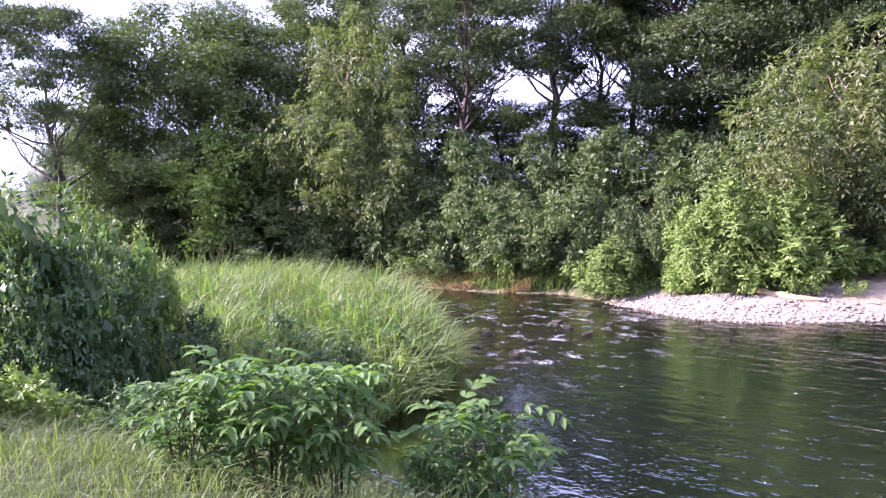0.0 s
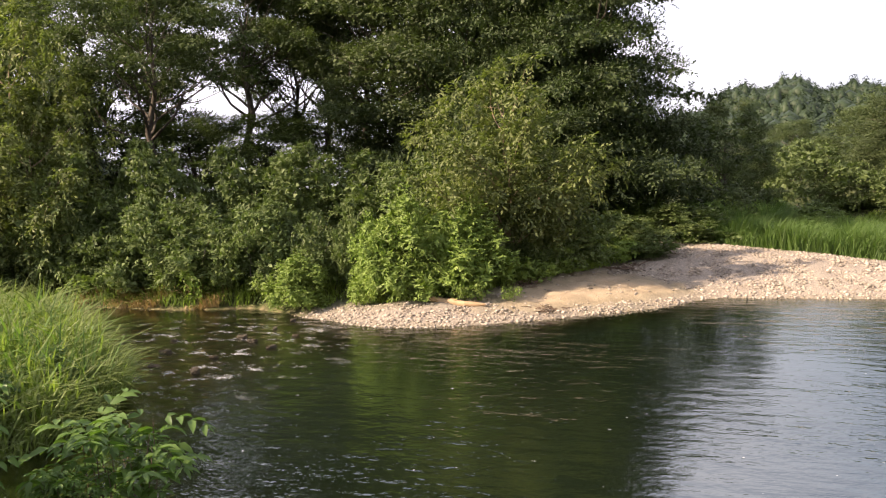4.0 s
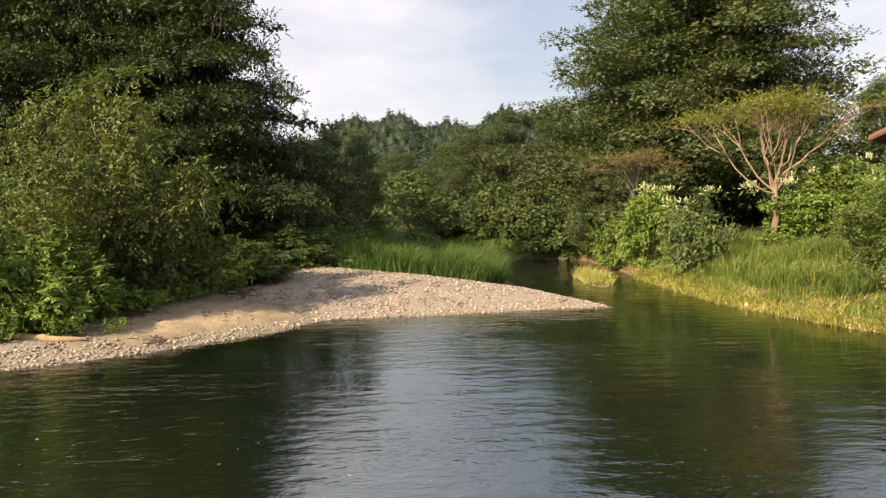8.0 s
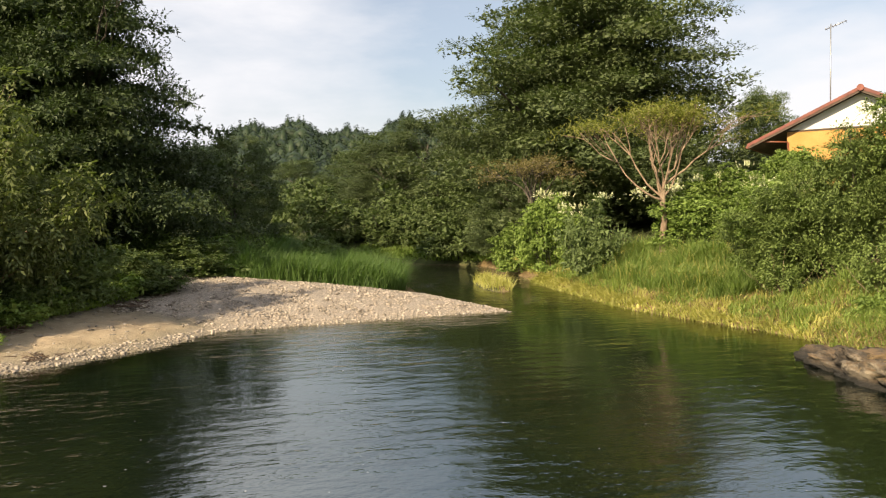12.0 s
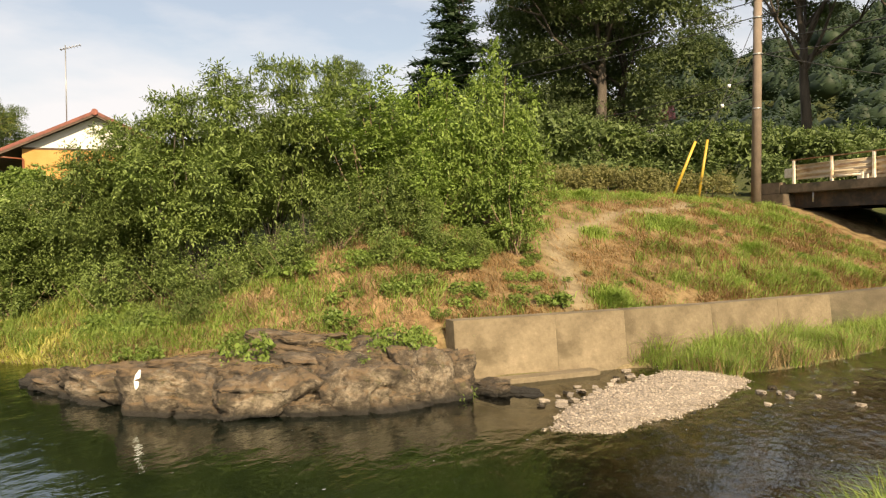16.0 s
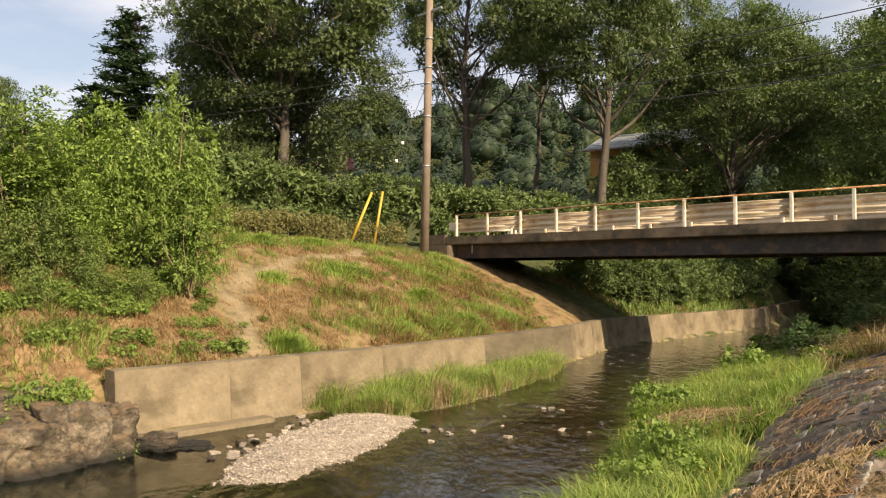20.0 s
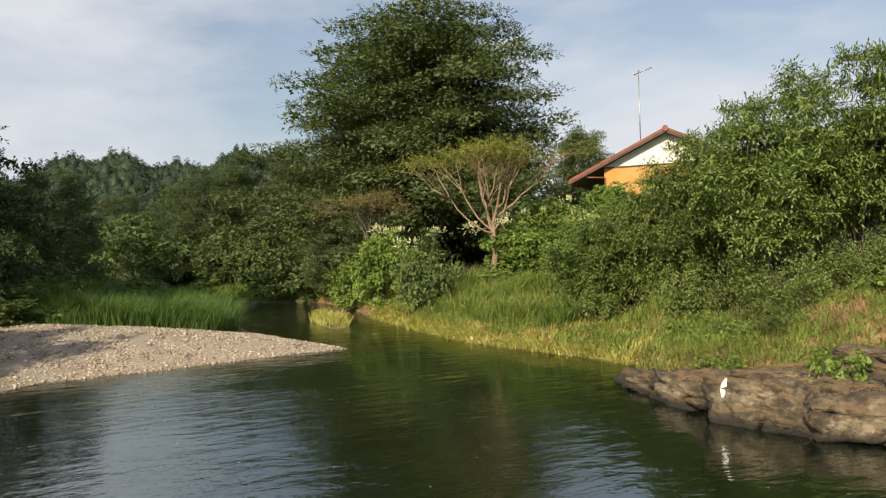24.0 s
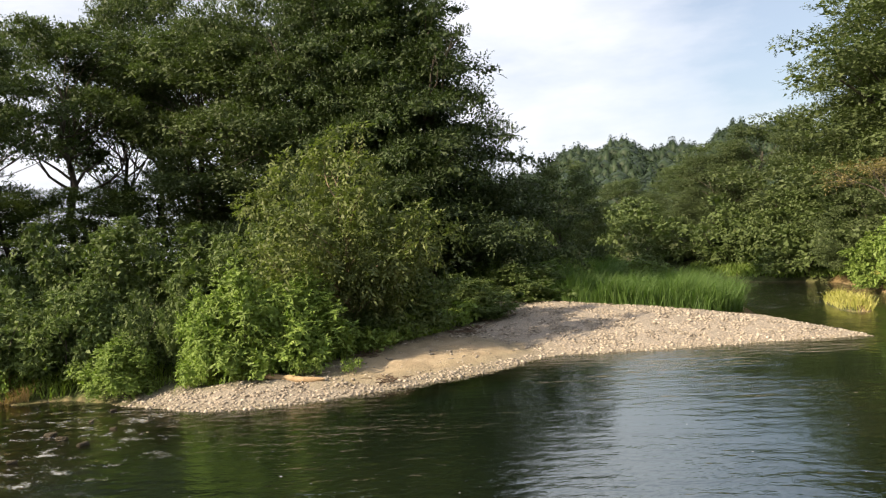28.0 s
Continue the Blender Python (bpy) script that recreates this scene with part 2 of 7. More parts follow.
YELLOW = surface("yellow_plastic", (0.38, 0.25, 0.03), (0.50, 0.34, 0.05), 2.0, 20.0, 0.45, 0.05)
CABLE = surface("black_cable", (0.015, 0.015, 0.016), (0.03, 0.03, 0.03), 5.0, 30.0, 0.5, 0.0)
STEEL = surface("galvanised_steel", (0.30, 0.31, 0.32), (0.45, 0.46, 0.47), 3.0, 30.0, 0.45, 0.05, 0.7)
WALL_ORANGE = surface("ochre_render", (0.50, 0.26, 0.075), (0.60, 0.33, 0.11), 1.0, 25.0, 0.9, 0.2)
WALL_WHITE = surface("white_render", (0.70, 0.70, 0.66), (0.80, 0.80, 0.77), 1.5, 25.0, 0.85, 0.1)
TILE_RED = surface("red_clay_tile", (0.13, 0.035, 0.025), (0.24, 0.07, 0.045), 2.5, 25.0, 0.6, 0.2, spread=0.2)
TILE_GREY = surface("grey_roof_tile", (0.24, 0.26, 0.28), (0.42, 0.44, 0.46), 2.0, 25.0, 0.55, 0.2, spread=0.15)
WOOD_DARK = surface("dark_wood", (0.05, 0.032, 0.022), (0.11, 0.075, 0.05), 3.0, 30.0, 0.75, 0.3, stretch=(1, 1, 0.2))
WOOD_DRIFT = surface("driftwood", (0.26, 0.17, 0.09), (0.42, 0.30, 0.18), 5.0, 40.0, 0.85, 0.5, stretch=(0.3, 1, 1))


def rock_material():
    """Weathered bedrock: blotched brown grey, dark joints, mossy stains."""
    m, n, l, b = nodes_of("cracked_bedrock")
    big, fine = noise_node(n, l, 1.7, 8.0, 0.72), noise_node(n, l, 9.0, 7.0, 0.72)
    r = ramp_node(n, [(0.36, (0.030, 0.022, 0.015)), (0.5, (0.105, 0.082, 0.056)), (0.62, (0.31, 0.255, 0.185))])
    l.new(big.outputs["Fac"], r.inputs["Fac"])
    col = mixed(n, l, r.outputs["Color"], fine.outputs["Fac"], 0.85, "OVERLAY")
    c = n.new("ShaderNodeTexCoord")
    warp = n.new("ShaderNodeVectorMath")
    warp.operation = "MULTIPLY_ADD"
    warp.inputs[1].default_value = (0.9, 0.9, 0.9)
    l.new(big.outputs["Color"], warp.inputs[0])
    l.new(c.outputs["Object"], warp.inputs[2])
    vo = n.new("ShaderNodeTexVoronoi")
    vo.feature = "DISTANCE_TO_EDGE"
    vo.inputs["Scale"].default_value = 0.9
    l.new(warp.outputs["Vector"], vo.inputs["Vector"])
    cr = ramp_node(n, [(0.0, (0.35, 0.35, 0.35)), (0.02, (1, 1, 1))])
    l.new(vo.outputs["Distance"], cr.inputs["Fac"])
    col = mixed(n, l, (0.022, 0.017, 0.013), col, cr.outputs["Color"])
    moss = noise_node(n, l, 2.3, 5.0, 0.7)
    mr = ramp_node(n, [(0.56, (0, 0, 0)), (0.68, (1, 1, 1))])
    l.new(moss.outputs["Fac"], mr.inputs["Fac"])
    col = mixed(n, l, col, (0.095, 0.085, 0.035), mr.outputs["Color"])
    # dry straw and lichen lying on the flatter ledges
    geo, up = n.new("ShaderNodeNewGeometry"), n.new("ShaderNodeSeparateXYZ")
    l.new(geo.outputs["Normal"], up.inputs["Vector"])
    flat = n.new("ShaderNodeMapRange")
    flat.inputs["From Min"].default_value, flat.inputs["From Max"].default_value = 0.25, 0.7
    l.new(up.outputs["Z"], flat.inputs["Value"])
    litter = noise_node(n, l, 1.3, 8.0, 0.75)
    lr = ramp_node(n, [(0.44, (0, 0, 0)), (0.54, (0.9, 0.9, 0.9))])
    l.new(litter.outputs["Fac"], lr.inputs["Fac"])
    cover = n.new("ShaderNodeMath")
    cover.operation = "MULTIPLY"
    l.new(flat.outputs["Result"], cover.inputs[0])
    l.new(lr.outputs["Color"], cover.inputs[1])
    col = mixed(n, l, col, (0.19, 0.128, 0.070), cover.outputs["Value"])
    # wet foot of the rock at the water line
    height = n.new("ShaderNodeSeparateXYZ")
    l.new(geo.outputs["Position"], height.inputs["Vector"])
    wet = n.new("ShaderNodeMapRange")
    wet.inputs["From Min"].default_value, wet.inputs["From Max"].default_value = 0.06, 0.20
    l.new(height.outputs["Z"], wet.inputs["Value"])
    col = mixed(n, l, (0.022, 0.019, 0.014), col, wet.outputs["Result"])
    l.new(col, b.inputs["Base Color"])
    b.inputs["Roughness"].default_value = 0.9
    h = mixed(n, l, mixed(n, l, big.outputs["Fac"], fine.outputs["Fac"], 0.5), cr.outputs["Color"], 0.15)
    bumped(n, l, b, h, 1.0, 0.22)
    return m


BEDROCK = rock_material()
PIPE_COPPER = surface("brown_gutter", (0.16, 0.055, 0.03), (0.24, 0.09, 0.05), 3.0, 20.0, 0.4, 0.05)
GLASS_DARK = surface("dark_window_glass", (0.02, 0.022, 0.025), (0.05, 0.055, 0.06), 1.0, 5.0, 0.1, 0.0)
STRAW = leaf_material("straw", (0.16, 0.105, 0.055), (0.33, 0.235, 0.13), (0.46, 0.36, 0.22), 0.15)


def ground_material():
    m, n, l, b = nodes_of("river_ground")
    zone = n.new("ShaderNodeVertexColor")
    zone.layer_name = "zone"
    sep = n.new("ShaderNodeSeparateColor")
    l.new(zone.outputs["Color"], sep.inputs["Color"])
    big, mid, fine = noise_node(n, l, 0.35, 6.0, 0.65), noise_node(n, l, 2.2, 6.0, 0.65), noise_node(n, l, 22.0, 5.0, 0.7)
    soil = ramp_node(n, [(0.35, (0.038, 0.046, 0.017)), (0.62, (0.078, 0.092, 0.032))])
    l.new(mid.outputs["Fac"], soil.inputs["Fac"])
    gravel = ramp_node(n, [(0.3, (0.20, 0.17, 0.14)), (0.7, (0.40, 0.345, 0.285))])
    l.new(fine.outputs["Fac"], gravel.inputs["Fac"])
    sand = ramp_node(n, [(0.3, (0.31, 0.24, 0.16)), (0.7, (0.45, 0.36, 0.25))])
    l.new(mid.outputs["Fac"], sand.inputs["Fac"])
    dry = ramp_node(n, [(0.30, (0.115, 0.095, 0.045)), (0.43, (0.19, 0.118, 0.058)), (0.56, (0.33, 0.222, 0.118)), (0.70, (0.14, 0.108, 0.046))])
    l.new(mid.outputs["Fac"], dry.inputs["Fac"])
    bed = ramp_node(n, [(0.35, (0.14, 0.108, 0.062)), (0.65, (0.44, 0.34, 0.21))])
    l.new(mid.outputs["Fac"], bed.inputs["Fac"])
    col = mixed(n, l, soil.outputs["Color"], gravel.outputs["Color"], sep.outputs["Red"])
    col = mixed(n, l, col, sand.outputs["Color"], sep.outputs["Green"])
    col = mixed(n, l, col, dry.outputs["Color"], sep.outputs["Blue"])
    col = mixed(n, l, col, bed.outputs["Color"], zone.outputs["Alpha"])
    col = mixed(n, l, col, fine.outputs["Fac"], 0.4, "OVERLAY")
    l.new(col, b.inputs["Base Color"])
    b.inputs["Roughness"].default_value = 0.95
    b.inputs["Specular IOR Level"].default_value = 0.2
    bumped(n, l, b, mixed(n, l, mid.outputs["Fac"], fine.outputs["Fac"], 0.3), 0.9, 0.12)
    return m


def water_material():
    m, n, l, b = nodes_of("river_water")
    depth = n.new("ShaderNodeVertexColor")
    depth.layer_name = "flow"
    sep = n.new("ShaderNodeSeparateColor")
    l.new(depth.outputs["Color"], sep.inputs["Color"])
    waves = noise_node(n, l, 1.5, 3.0, 0.5, stretch=(1.0, 0.62, 1.0), turn=46)
    ripple = noise_node(n, l, 5.5, 3.0, 0.6, stretch=(1.0, 0.5, 1.0), turn=52)
    gust = noise_node(n, l, 0.24, 3.0, 0.5)
    both = mixed(n, l, waves.outputs["Fac"], ripple.outputs["Fac"], 0.36)
    swell = n.new("ShaderNodeTexWave")
    swell.inputs["Scale"].default_value, swell.inputs["Distortion"].default_value, swell.inputs["Detail"].default_value, swell.inputs["Detail Scale"].default_value = 0.62, 5.5, 2.0, 0.9
    turned = n.new("ShaderNodeMapping")
    turned.inputs["Rotation"].default_value = (0, 0, radians(44))
    wc = n.new("ShaderNodeTexCoord")
    l.new(wc.outputs["Object"], turned.inputs["Vector"])
    swell.bands_direction = "Y"
    l.new(turned.outputs["Vector"], swell.inputs["Vector"])
    both = mixed(n, l, both, swell.outputs["Fac"], 0.06)
    bump = n.new("ShaderNodeBump")
    bump.inputs["Distance"].default_value = 0.12
    st = n.new("ShaderNodeMapRange")
    st.inputs["From Min"].default_value, st.inputs["From Max"].default_value = 0.35, 0.65
    st.inputs["To Min"].default_value, st.inputs["To Max"].default_value = 0.08, 0.46
    l.new(gust.outputs["Fac"], st.inputs["Value"])
    rough_add = n.new("ShaderNodeMath")
    rough_add.operation, rough_add.inputs[1].default_value = "MULTIPLY_ADD", 0.40
    l.new(sep.outputs["Green"], rough_add.inputs[0])
    l.new(st.outputs["Result"], rough_add.inputs[2])
    l.new(rough_add.outputs["Value"], bump.inputs["Strength"])
    l.new(both, bump.inputs["Height"])
    deep = n.new("ShaderNodeBsdfDiffuse")
    deep.inputs["Color"].default_value = (0.005, 0.0085, 0.005, 1)
    clear = n.new("ShaderNodeBsdfTransparent")
    clear.inputs["Color"].default_value = (0.74, 0.65, 0.45, 1)
    body = n.new("ShaderNodeMixShader")
    l.new(sep.outputs["Red"], body.inputs["Fac"])
    l.new(clear.outputs["BSDF"], body.inputs[1])
    l.new(deep.outputs["BSDF"], body.inputs[2])
    fr = n.new("ShaderNodeFresnel")
    gloss = n.new("ShaderNodeMapRange")
    gloss.inputs["To Min"].default_value, gloss.inputs["To Max"].default_value = 1.33, 3.5
    l.new(depth.outputs["Alpha"], gloss.inputs["Value"])
    l.new(gloss.outputs["Result"], fr.inputs["IOR"])
    l.new(bump.outputs["Normal"], fr.inputs["Normal"])
    gl = n.new("ShaderNodeBsdfGlossy")
    gl.inputs["Roughness"].default_value = 0.012
    gl.inputs["Color"].default_value = (0.89, 0.94, 0.92, 1)
    l.new(bump.outputs["Normal"], gl.inputs["Normal"])
    surf = n.new("ShaderNodeMixShader")
    l.new(fr.outputs["Fac"], surf.inputs["Fac"])
    l.new(body.outputs["Shader"], surf.inputs[1])
    l.new(gl.outputs["BSDF"], surf.inputs[2])
    # broken white water over the riffles
    foam = n.new("ShaderNodeBsdfDiffuse")
    foam.inputs["Color"].default_value = (0.50, 0.51, 0.53, 1)
    fn = noise_node(n, l, 2.3, 9.0, 0.80, stretch=(1.0, 0.55, 1.0), turn=25)
    fr2 = n.new("ShaderNodeMapRange")
    fr2.inputs["From Min"].default_value, fr2.inputs["From Max"].default_value = 0.55, 0.71
    l.new(fn.outputs["Fac"], fr2.inputs["Value"])
    fm = n.new("ShaderNodeMath")
    fm.operation = "MULTIPLY"
    l.new(fr2.outputs["Result"], fm.inputs[0])
    l.new(sep.outputs["Blue"], fm.inputs[1])
    top = n.new("ShaderNodeMixShader")
    fleck = noise_node(n, l, 9.0, 2.0, 0.5)
    fl = n.new("ShaderNodeMapRange")
    fl.inputs["From Min"].default_value, fl.inputs["From Max"].default_value = 0.745, 0.77
    fl.inputs["To Max"].default_value = 0.55
    l.new(fleck.outputs["Fac"], fl.inputs["Value"])
    fx = n.new("ShaderNodeMath")
    fx.operation = "MAXIMUM"
    l.new(fm.outputs["Value"], fx.inputs[0])
    l.new(fl.outputs["Result"], fx.inputs[1])
    l.new(fx.outputs["Value"], top.inputs["Fac"])
    l.new(surf.outputs["Shader"], top.inputs[1])
    l.new(foam.outputs["BSDF"], top.inputs[2])
    l.new(top.outputs["Shader"], n["Material Output"].inputs["Surface"])
    n.remove(b)
    return m


GROUND_MAT, WATER_MAT = ground_material(), water_material()

# ---------------------------------------------------------------- the lie of the land
STEPS = [0.0, 0.5, 1.5, 3.0, 6.0, 10.0, 16.0, 32.0, 50.0]
PROFILES = {
    "wall": [-0.3, 0.8, 1.42, 2.05, 3.2, 4.35, 4.7, 8.6, 11.5],
    "rock": [-0.3, -0.05, 0.5, 1.25, 2.4, 3.6, 4.3, 5.0, 6.0],
    "verge": [0.02, 0.28, 0.5, 0.85, 1.8, 2.9, 3.8, 4.4, 5.0],
    "far_east": [0.05, 0.4, 0.7, 1.0, 1.5, 2.0, 2.5, 3.0, 3.5],
    "reed": [0.02, 0.2, 0.3, 0.4, 0.5, 0.7, 1.0, 1.5, 2.0],
    "beach": [0.0, 0.10, 0.28, 0.5, 0.85, 1.2, 1.7, 2.2, 2.4],
    "north": [0.05, 0.4, 0.9, 1.3, 1.8, 2.2, 2.4, 2.5, 2.5],
    "low": [0.02, 0.2, 0.3, 0.4, 0.5, 0.6, 0.9, 1.3, 1.5],
    "near": [0.0, 0.3, 0.85, 1.5, 1.6, 1.6, 1.7, 1.8, 2.0],
    "near_south": [0.03, 0.22, 0.42, 1.0, 1.68, 1.75, 1.8, 2.0, 2.2],
    "near_rise": [0.03, 0.25, 0.5, 1.3, 2.2, 2.5, 2.6, 2.8, 3.0],
    "near_high": [0.03, 0.2, 0.38, 0.85, 2.6, 4.0, 4.2, 4.4, 4.6],
    "near_bridge": [0.05, 0.25, 0.45, 0.9, 2.8, 4.7, 5.0, 5.4, 6.0],
}
STEPS_FINE = sorted(STEPS + [2.2, 4.2])
PROFILES = {k: list(np.interp(STEPS_FINE, STEPS, v)) for k, v in PROFILES.items()}
STEPS = STEPS_FINE
PROFILES["near_south"] = [0.03, 0.20, 0.38, 0.58, 1.02, 1.56, 1.66, 1.72, 1.8, 2.0, 2.2]
PROFILES["near_rise"] = [0.03, 0.22, 0.40, 0.50, 0.66, 1.12, 1.78, 2.1, 2.4, 2.8, 3.0]
PROFILES["near_high"] = [0.03, 0.20, 0.36, 0.48, 0.66, 1.15, 2.1, 3.3, 4.0, 4.4, 4.6]
EAST_SHORE = [
    (42, -98, "wall"), (37.5, -84, "wall"), (31.6, -67, "wall"), (27.4, -55, "wall"), (25.2, -49, "wall"), (22.6, -33.5, "wall"), (21.6, -28, "wall"), (19.3, -22.9, "wall"),
    (17.2, -16.5, "wall"), (16.1, -12.0, "wall"), (15.6, -9.4, "wall"), (15.3, -7.6, "wall"), (14.95, -5.3, "wall"),
    (14.6, -4.6, "rock"), (14.4, -2.7, "rock"), (14.8, -1.3, "rock"), (16.0, 0.4, "rock"), (17.6, 2.2, "rock"),
    (19.9, 2.8, "verge"), (20.7, 3.8, "verge"), (21.9, 6.0, "verge"), (23.7, 9.0, "verge"), (27.0, 12.4, "verge"), (31.0, 16.3, "verge"),
    (34.9, 19.4, "far_east"), (38.6, 23.5, "far_east"), (39.0, 28, "far_east"), (38.0, 33, "far_east"), (35, 42, "far_east"), (30, 56, "far_east"), (24, 90, "far_east")]
NORTH_SHORE = [
    (17, 90, "reed"), (24, 55, "reed"), (29.5, 40, "reed"), (31.3, 31, "reed"), (27.9, 21.4, "reed"), (24.8, 18.0, "beach"), (21.6, 11.9, "beach"),
    (19.3, 13.5, "beach"), (16.8, 14.9, "beach"), (14.4, 16.9, "beach"), (11.8, 16.1, "beach"), (8.3, 16.1, "beach"), (5.8, 16.6, "beach"),
    (4.6, 17.4, "beach"), (3.4, 20.2, "beach"), (2.7, 22.2, "north"), (0.5, 23.3, "north"), (-2.7, 26.2, "north"), (-4.8, 27.4, "north"), (-13, 29.4, "north"), (-70, 38, "north")]
NEAR_SHORE = [
    (-70, 34, "low"), (-13, 26.2, "low"), (-4.2, 24.6, "low"), (-1.9, 19.5, "low"), (-1.0, 16.4, "low"), (-0.7, 14.2, "low"), (-0.8, 12.2, "low"),
    (-1.6, 10.7, "low"), (-3.2, 9.4, "low"), (-2.6, 8.2, "near"), (-0.6, 7.2, "near"), (1.6, 5.4, "near"), (3.6, 3.0, "near"), (5.0, 0.3, "near"),
    (6.0, -3.6, "near"), (7.5, -8.9, "near_south"), (9.5, -12.8, "near_south"), (11.4, -15.8, "near_rise"), (13.2, -22.6, "near_high"),
    (14.7, -26.6, "near_bridge"), (17.6, -38.8, "near_bridge"), (19.6, -49, "near_bridge"), (22.0, -57, "near_bridge"), (26.0, -68, "near_bridge"), (36, -98, "near_bridge")]


def inside(px, py, poly):
    hit = np.zeros(px.shape, bool)
    for (x0, y0), (x1, y1) in zip(poly, poly[1:] + poly[:1]):
        cross = (y0 > py) != (y1 > py)
        hit ^= cross & (px < (x1 - x0) * (py - y0) / ((y1 - y0) or 1e-9) + x0)
    return hit


def shore_field(px, py):
    """Distance to the shore, and the height that the bank would have there."""
    best = np.full(px.shape, 1e9)
    high = np.zeros(px.shape)
    for shore in (EAST_SHORE, NORTH_SHORE, NEAR_SHORE):
        for (x0, y0, a), (x1, y1, b) in zip(shore, shore[1:]):
            dx, dy = x1 - x0, y1 - y0
            s = np.clip(((px - x0) * dx + (py - y0) * dy) / (dx * dx + dy * dy), 0, 1)
            d = np.hypot(px - x0 - s * dx, py - y0 - s * dy)
            near = d < best
            if near.any():
                h = np.interp(d, STEPS, PROFILES[a]) * (1 - s) + np.interp(d, STEPS, PROFILES[b]) * s
                high = np.where(near, h, high)
                best = np.where(near, d, best)
    return best, high


def ease(v, lo, hi):
    s = np.clip((v - lo) / (hi - lo), 0, 1)
    return s * s * (3 - 2 * s)


WATER_POLY = [p[:2] for p in EAST_SHORE] + [p[:2] for p in NORTH_SHORE] + [p[:2] for p in NEAR_SHORE]
CELL, GX0, GY0, GNX, GNY = 0.5, -80.0, -100.0, 421, 461
_gx, _gy = np.meshgrid(GX0 + CELL * np.arange(GNX), GY0 + CELL * np.arange(GNY), indexing="ij")
SHORE_D, _h = shore_field(_gx, _gy)
WET = inside(_gx, _gy, WATER_POLY)
_blur = _h.copy()
for _ in range(14):
    p = np.pad(_blur, 1, mode="edge")
    _blur = (p[:-2, 1:-1] + p[2:, 1:-1] + p[1:-1, :-2] + p[1:-1, 2:] + 2 * p[1:-1, 1:-1]) / 6
_w = ease(SHORE_D, 2.0, 8.0)
_h = _h * (1 - _w) + _blur * _w
# depth of the pool, of the riffle and of the two streams
_shallow = np.clip(1.2 * np.exp(-((_gx - 1.2) ** 2 + (_gy - 18.0) ** 2) / 42) + ease(-_gy, 2.5, 6.5) * (_gx > 5) + ease(_gx + 0.6 * _gy, 27.0, 31.0) + ease(_gy - _gx, 19.5, 24), 0, 1)
DEPTH = np.minimum(0.06 + 0.34 * SHORE_D, 1.6) * (1 - _shallow) + np.minimum(0.05 + 0.12 * SHORE_D, 0.30) * _shallow
_bar = np.array([(11.2, -5.2), (12.4, -6.0), (13.6, -7.2), (15.0, -9.6), (15.3, -10.6), (14.2, -11.4), (13.2, -10.8), (11.8, -8.9), (10.9, -6.6)])
BAR_POLY = [tuple(p) for p in _bar]
TUFT_POLY = [(15.6, -9.7), (14.2, -10.9), (14.1, -12.2), (14.9, -14.8), (16.7, -19.0), (18.6, -22.0), (17.6, -18.0), (16.3, -13.0)]
ISLET_POLY = [(29.4, 18.6), (27.0, 16.4), (26.3, 15.2), (27.2, 15.0), (29.0, 16.6), (30.4, 18.0)]


def mound(poly, top, width):
    best = np.full(_gx.shape, 1e9)
    for (x0, y0), (x1, y1) in zip(poly, poly[1:] + poly[:1]):
        dx, dy = x1 - x0, y1 - y0
        s = np.clip(((_gx - x0) * dx + (_gy - y0) * dy) / (dx * dx + dy * dy), 0, 1)
        best = np.minimum(best, np.hypot(_gx - x0 - s * dx, _gy - y0 - s * dy))
    best = np.where(inside(_gx, _gy, poly), best, -best)
    return np.interp(best, [-1.0, 0.0, width], [-1.0, 0.0, top])


_z = np.where(WET, -DEPTH, _h)
for poly, top, width in ((BAR_POLY, 0.16, 1.2), (TUFT_POLY, 0.14, 0.8), (ISLET_POLY, 0.4, 0.8)):
    _z = np.where(WET, np.maximum(_z, mound(poly, top, width)), _z)
# hummocks and hollows on the banks
_hum = sum(a * np.sin(_gx * k * math.cos(q) + _gy * k * math.sin(q) + q * 5) for a, k, q in ((0.05, 1.1, 0.4), (0.05, 1.5, 1.7), (0.04, 2.3, 2.6), (0.04, 2.9, 0.9), (0.03, 3.6, 2.1)))
_z = np.where(WET, _z, _z + _hum * ease(SHORE_D, 1.0, 2.5) * np.where((_gx < 6.5) & (_gy > -25), 0.2, 0.85) * np.where(_gy > 14, 0.3, 1))
LAND = _z


def far_hills(px, py):
    r, a = np.hypot(px, py), np.degrees(np.arctan2(py, px))
    a = np.where(a < -135, a + 360, a)
    ang = [-135, -110, -80, -55, -35, -24, -12, 15, 28, 37, 50, 57, 65, 90, 112, 125, 150, 225]
    top = [42, 46, 46, 43, 41, 18, 4, 4, 16, 25, 22, 12, 2, 2, 8, 24, 20, 42]
    dist = [220, 200, 200, 200, 210, 220, 240, 260, 260, 260, 260, 260, 300, 400, 800, 900, 700, 220]
    h, d = np.interp(a, ang, top), np.interp(a, ang, dist)
    bumps = 1 + 0.10 * np.sin(a * 0.55 + 1.0) + 0.06 * np.sin(a * 1.7)
    return h * bumps * ease(r, 0.42 * d, d) * (1 - 0.5 * ease(r, d * 1.2, d * 2.5))


def lookup(table, px, py):
    fx, fy = np.clip((px - GX0) / CELL, 0, GNX - 1.001), np.clip((py - GY0) / CELL, 0, GNY - 1.001)
    i, j = fx.astype(int), fy.astype(int)
    u, v = fx - i, fy - j
    return table[i, j] * (1 - u) * (1 - v) + table[i + 1, j] * u * (1 - v) + table[i, j + 1] * (1 - u) * v + table[i + 1, j + 1] * u * v


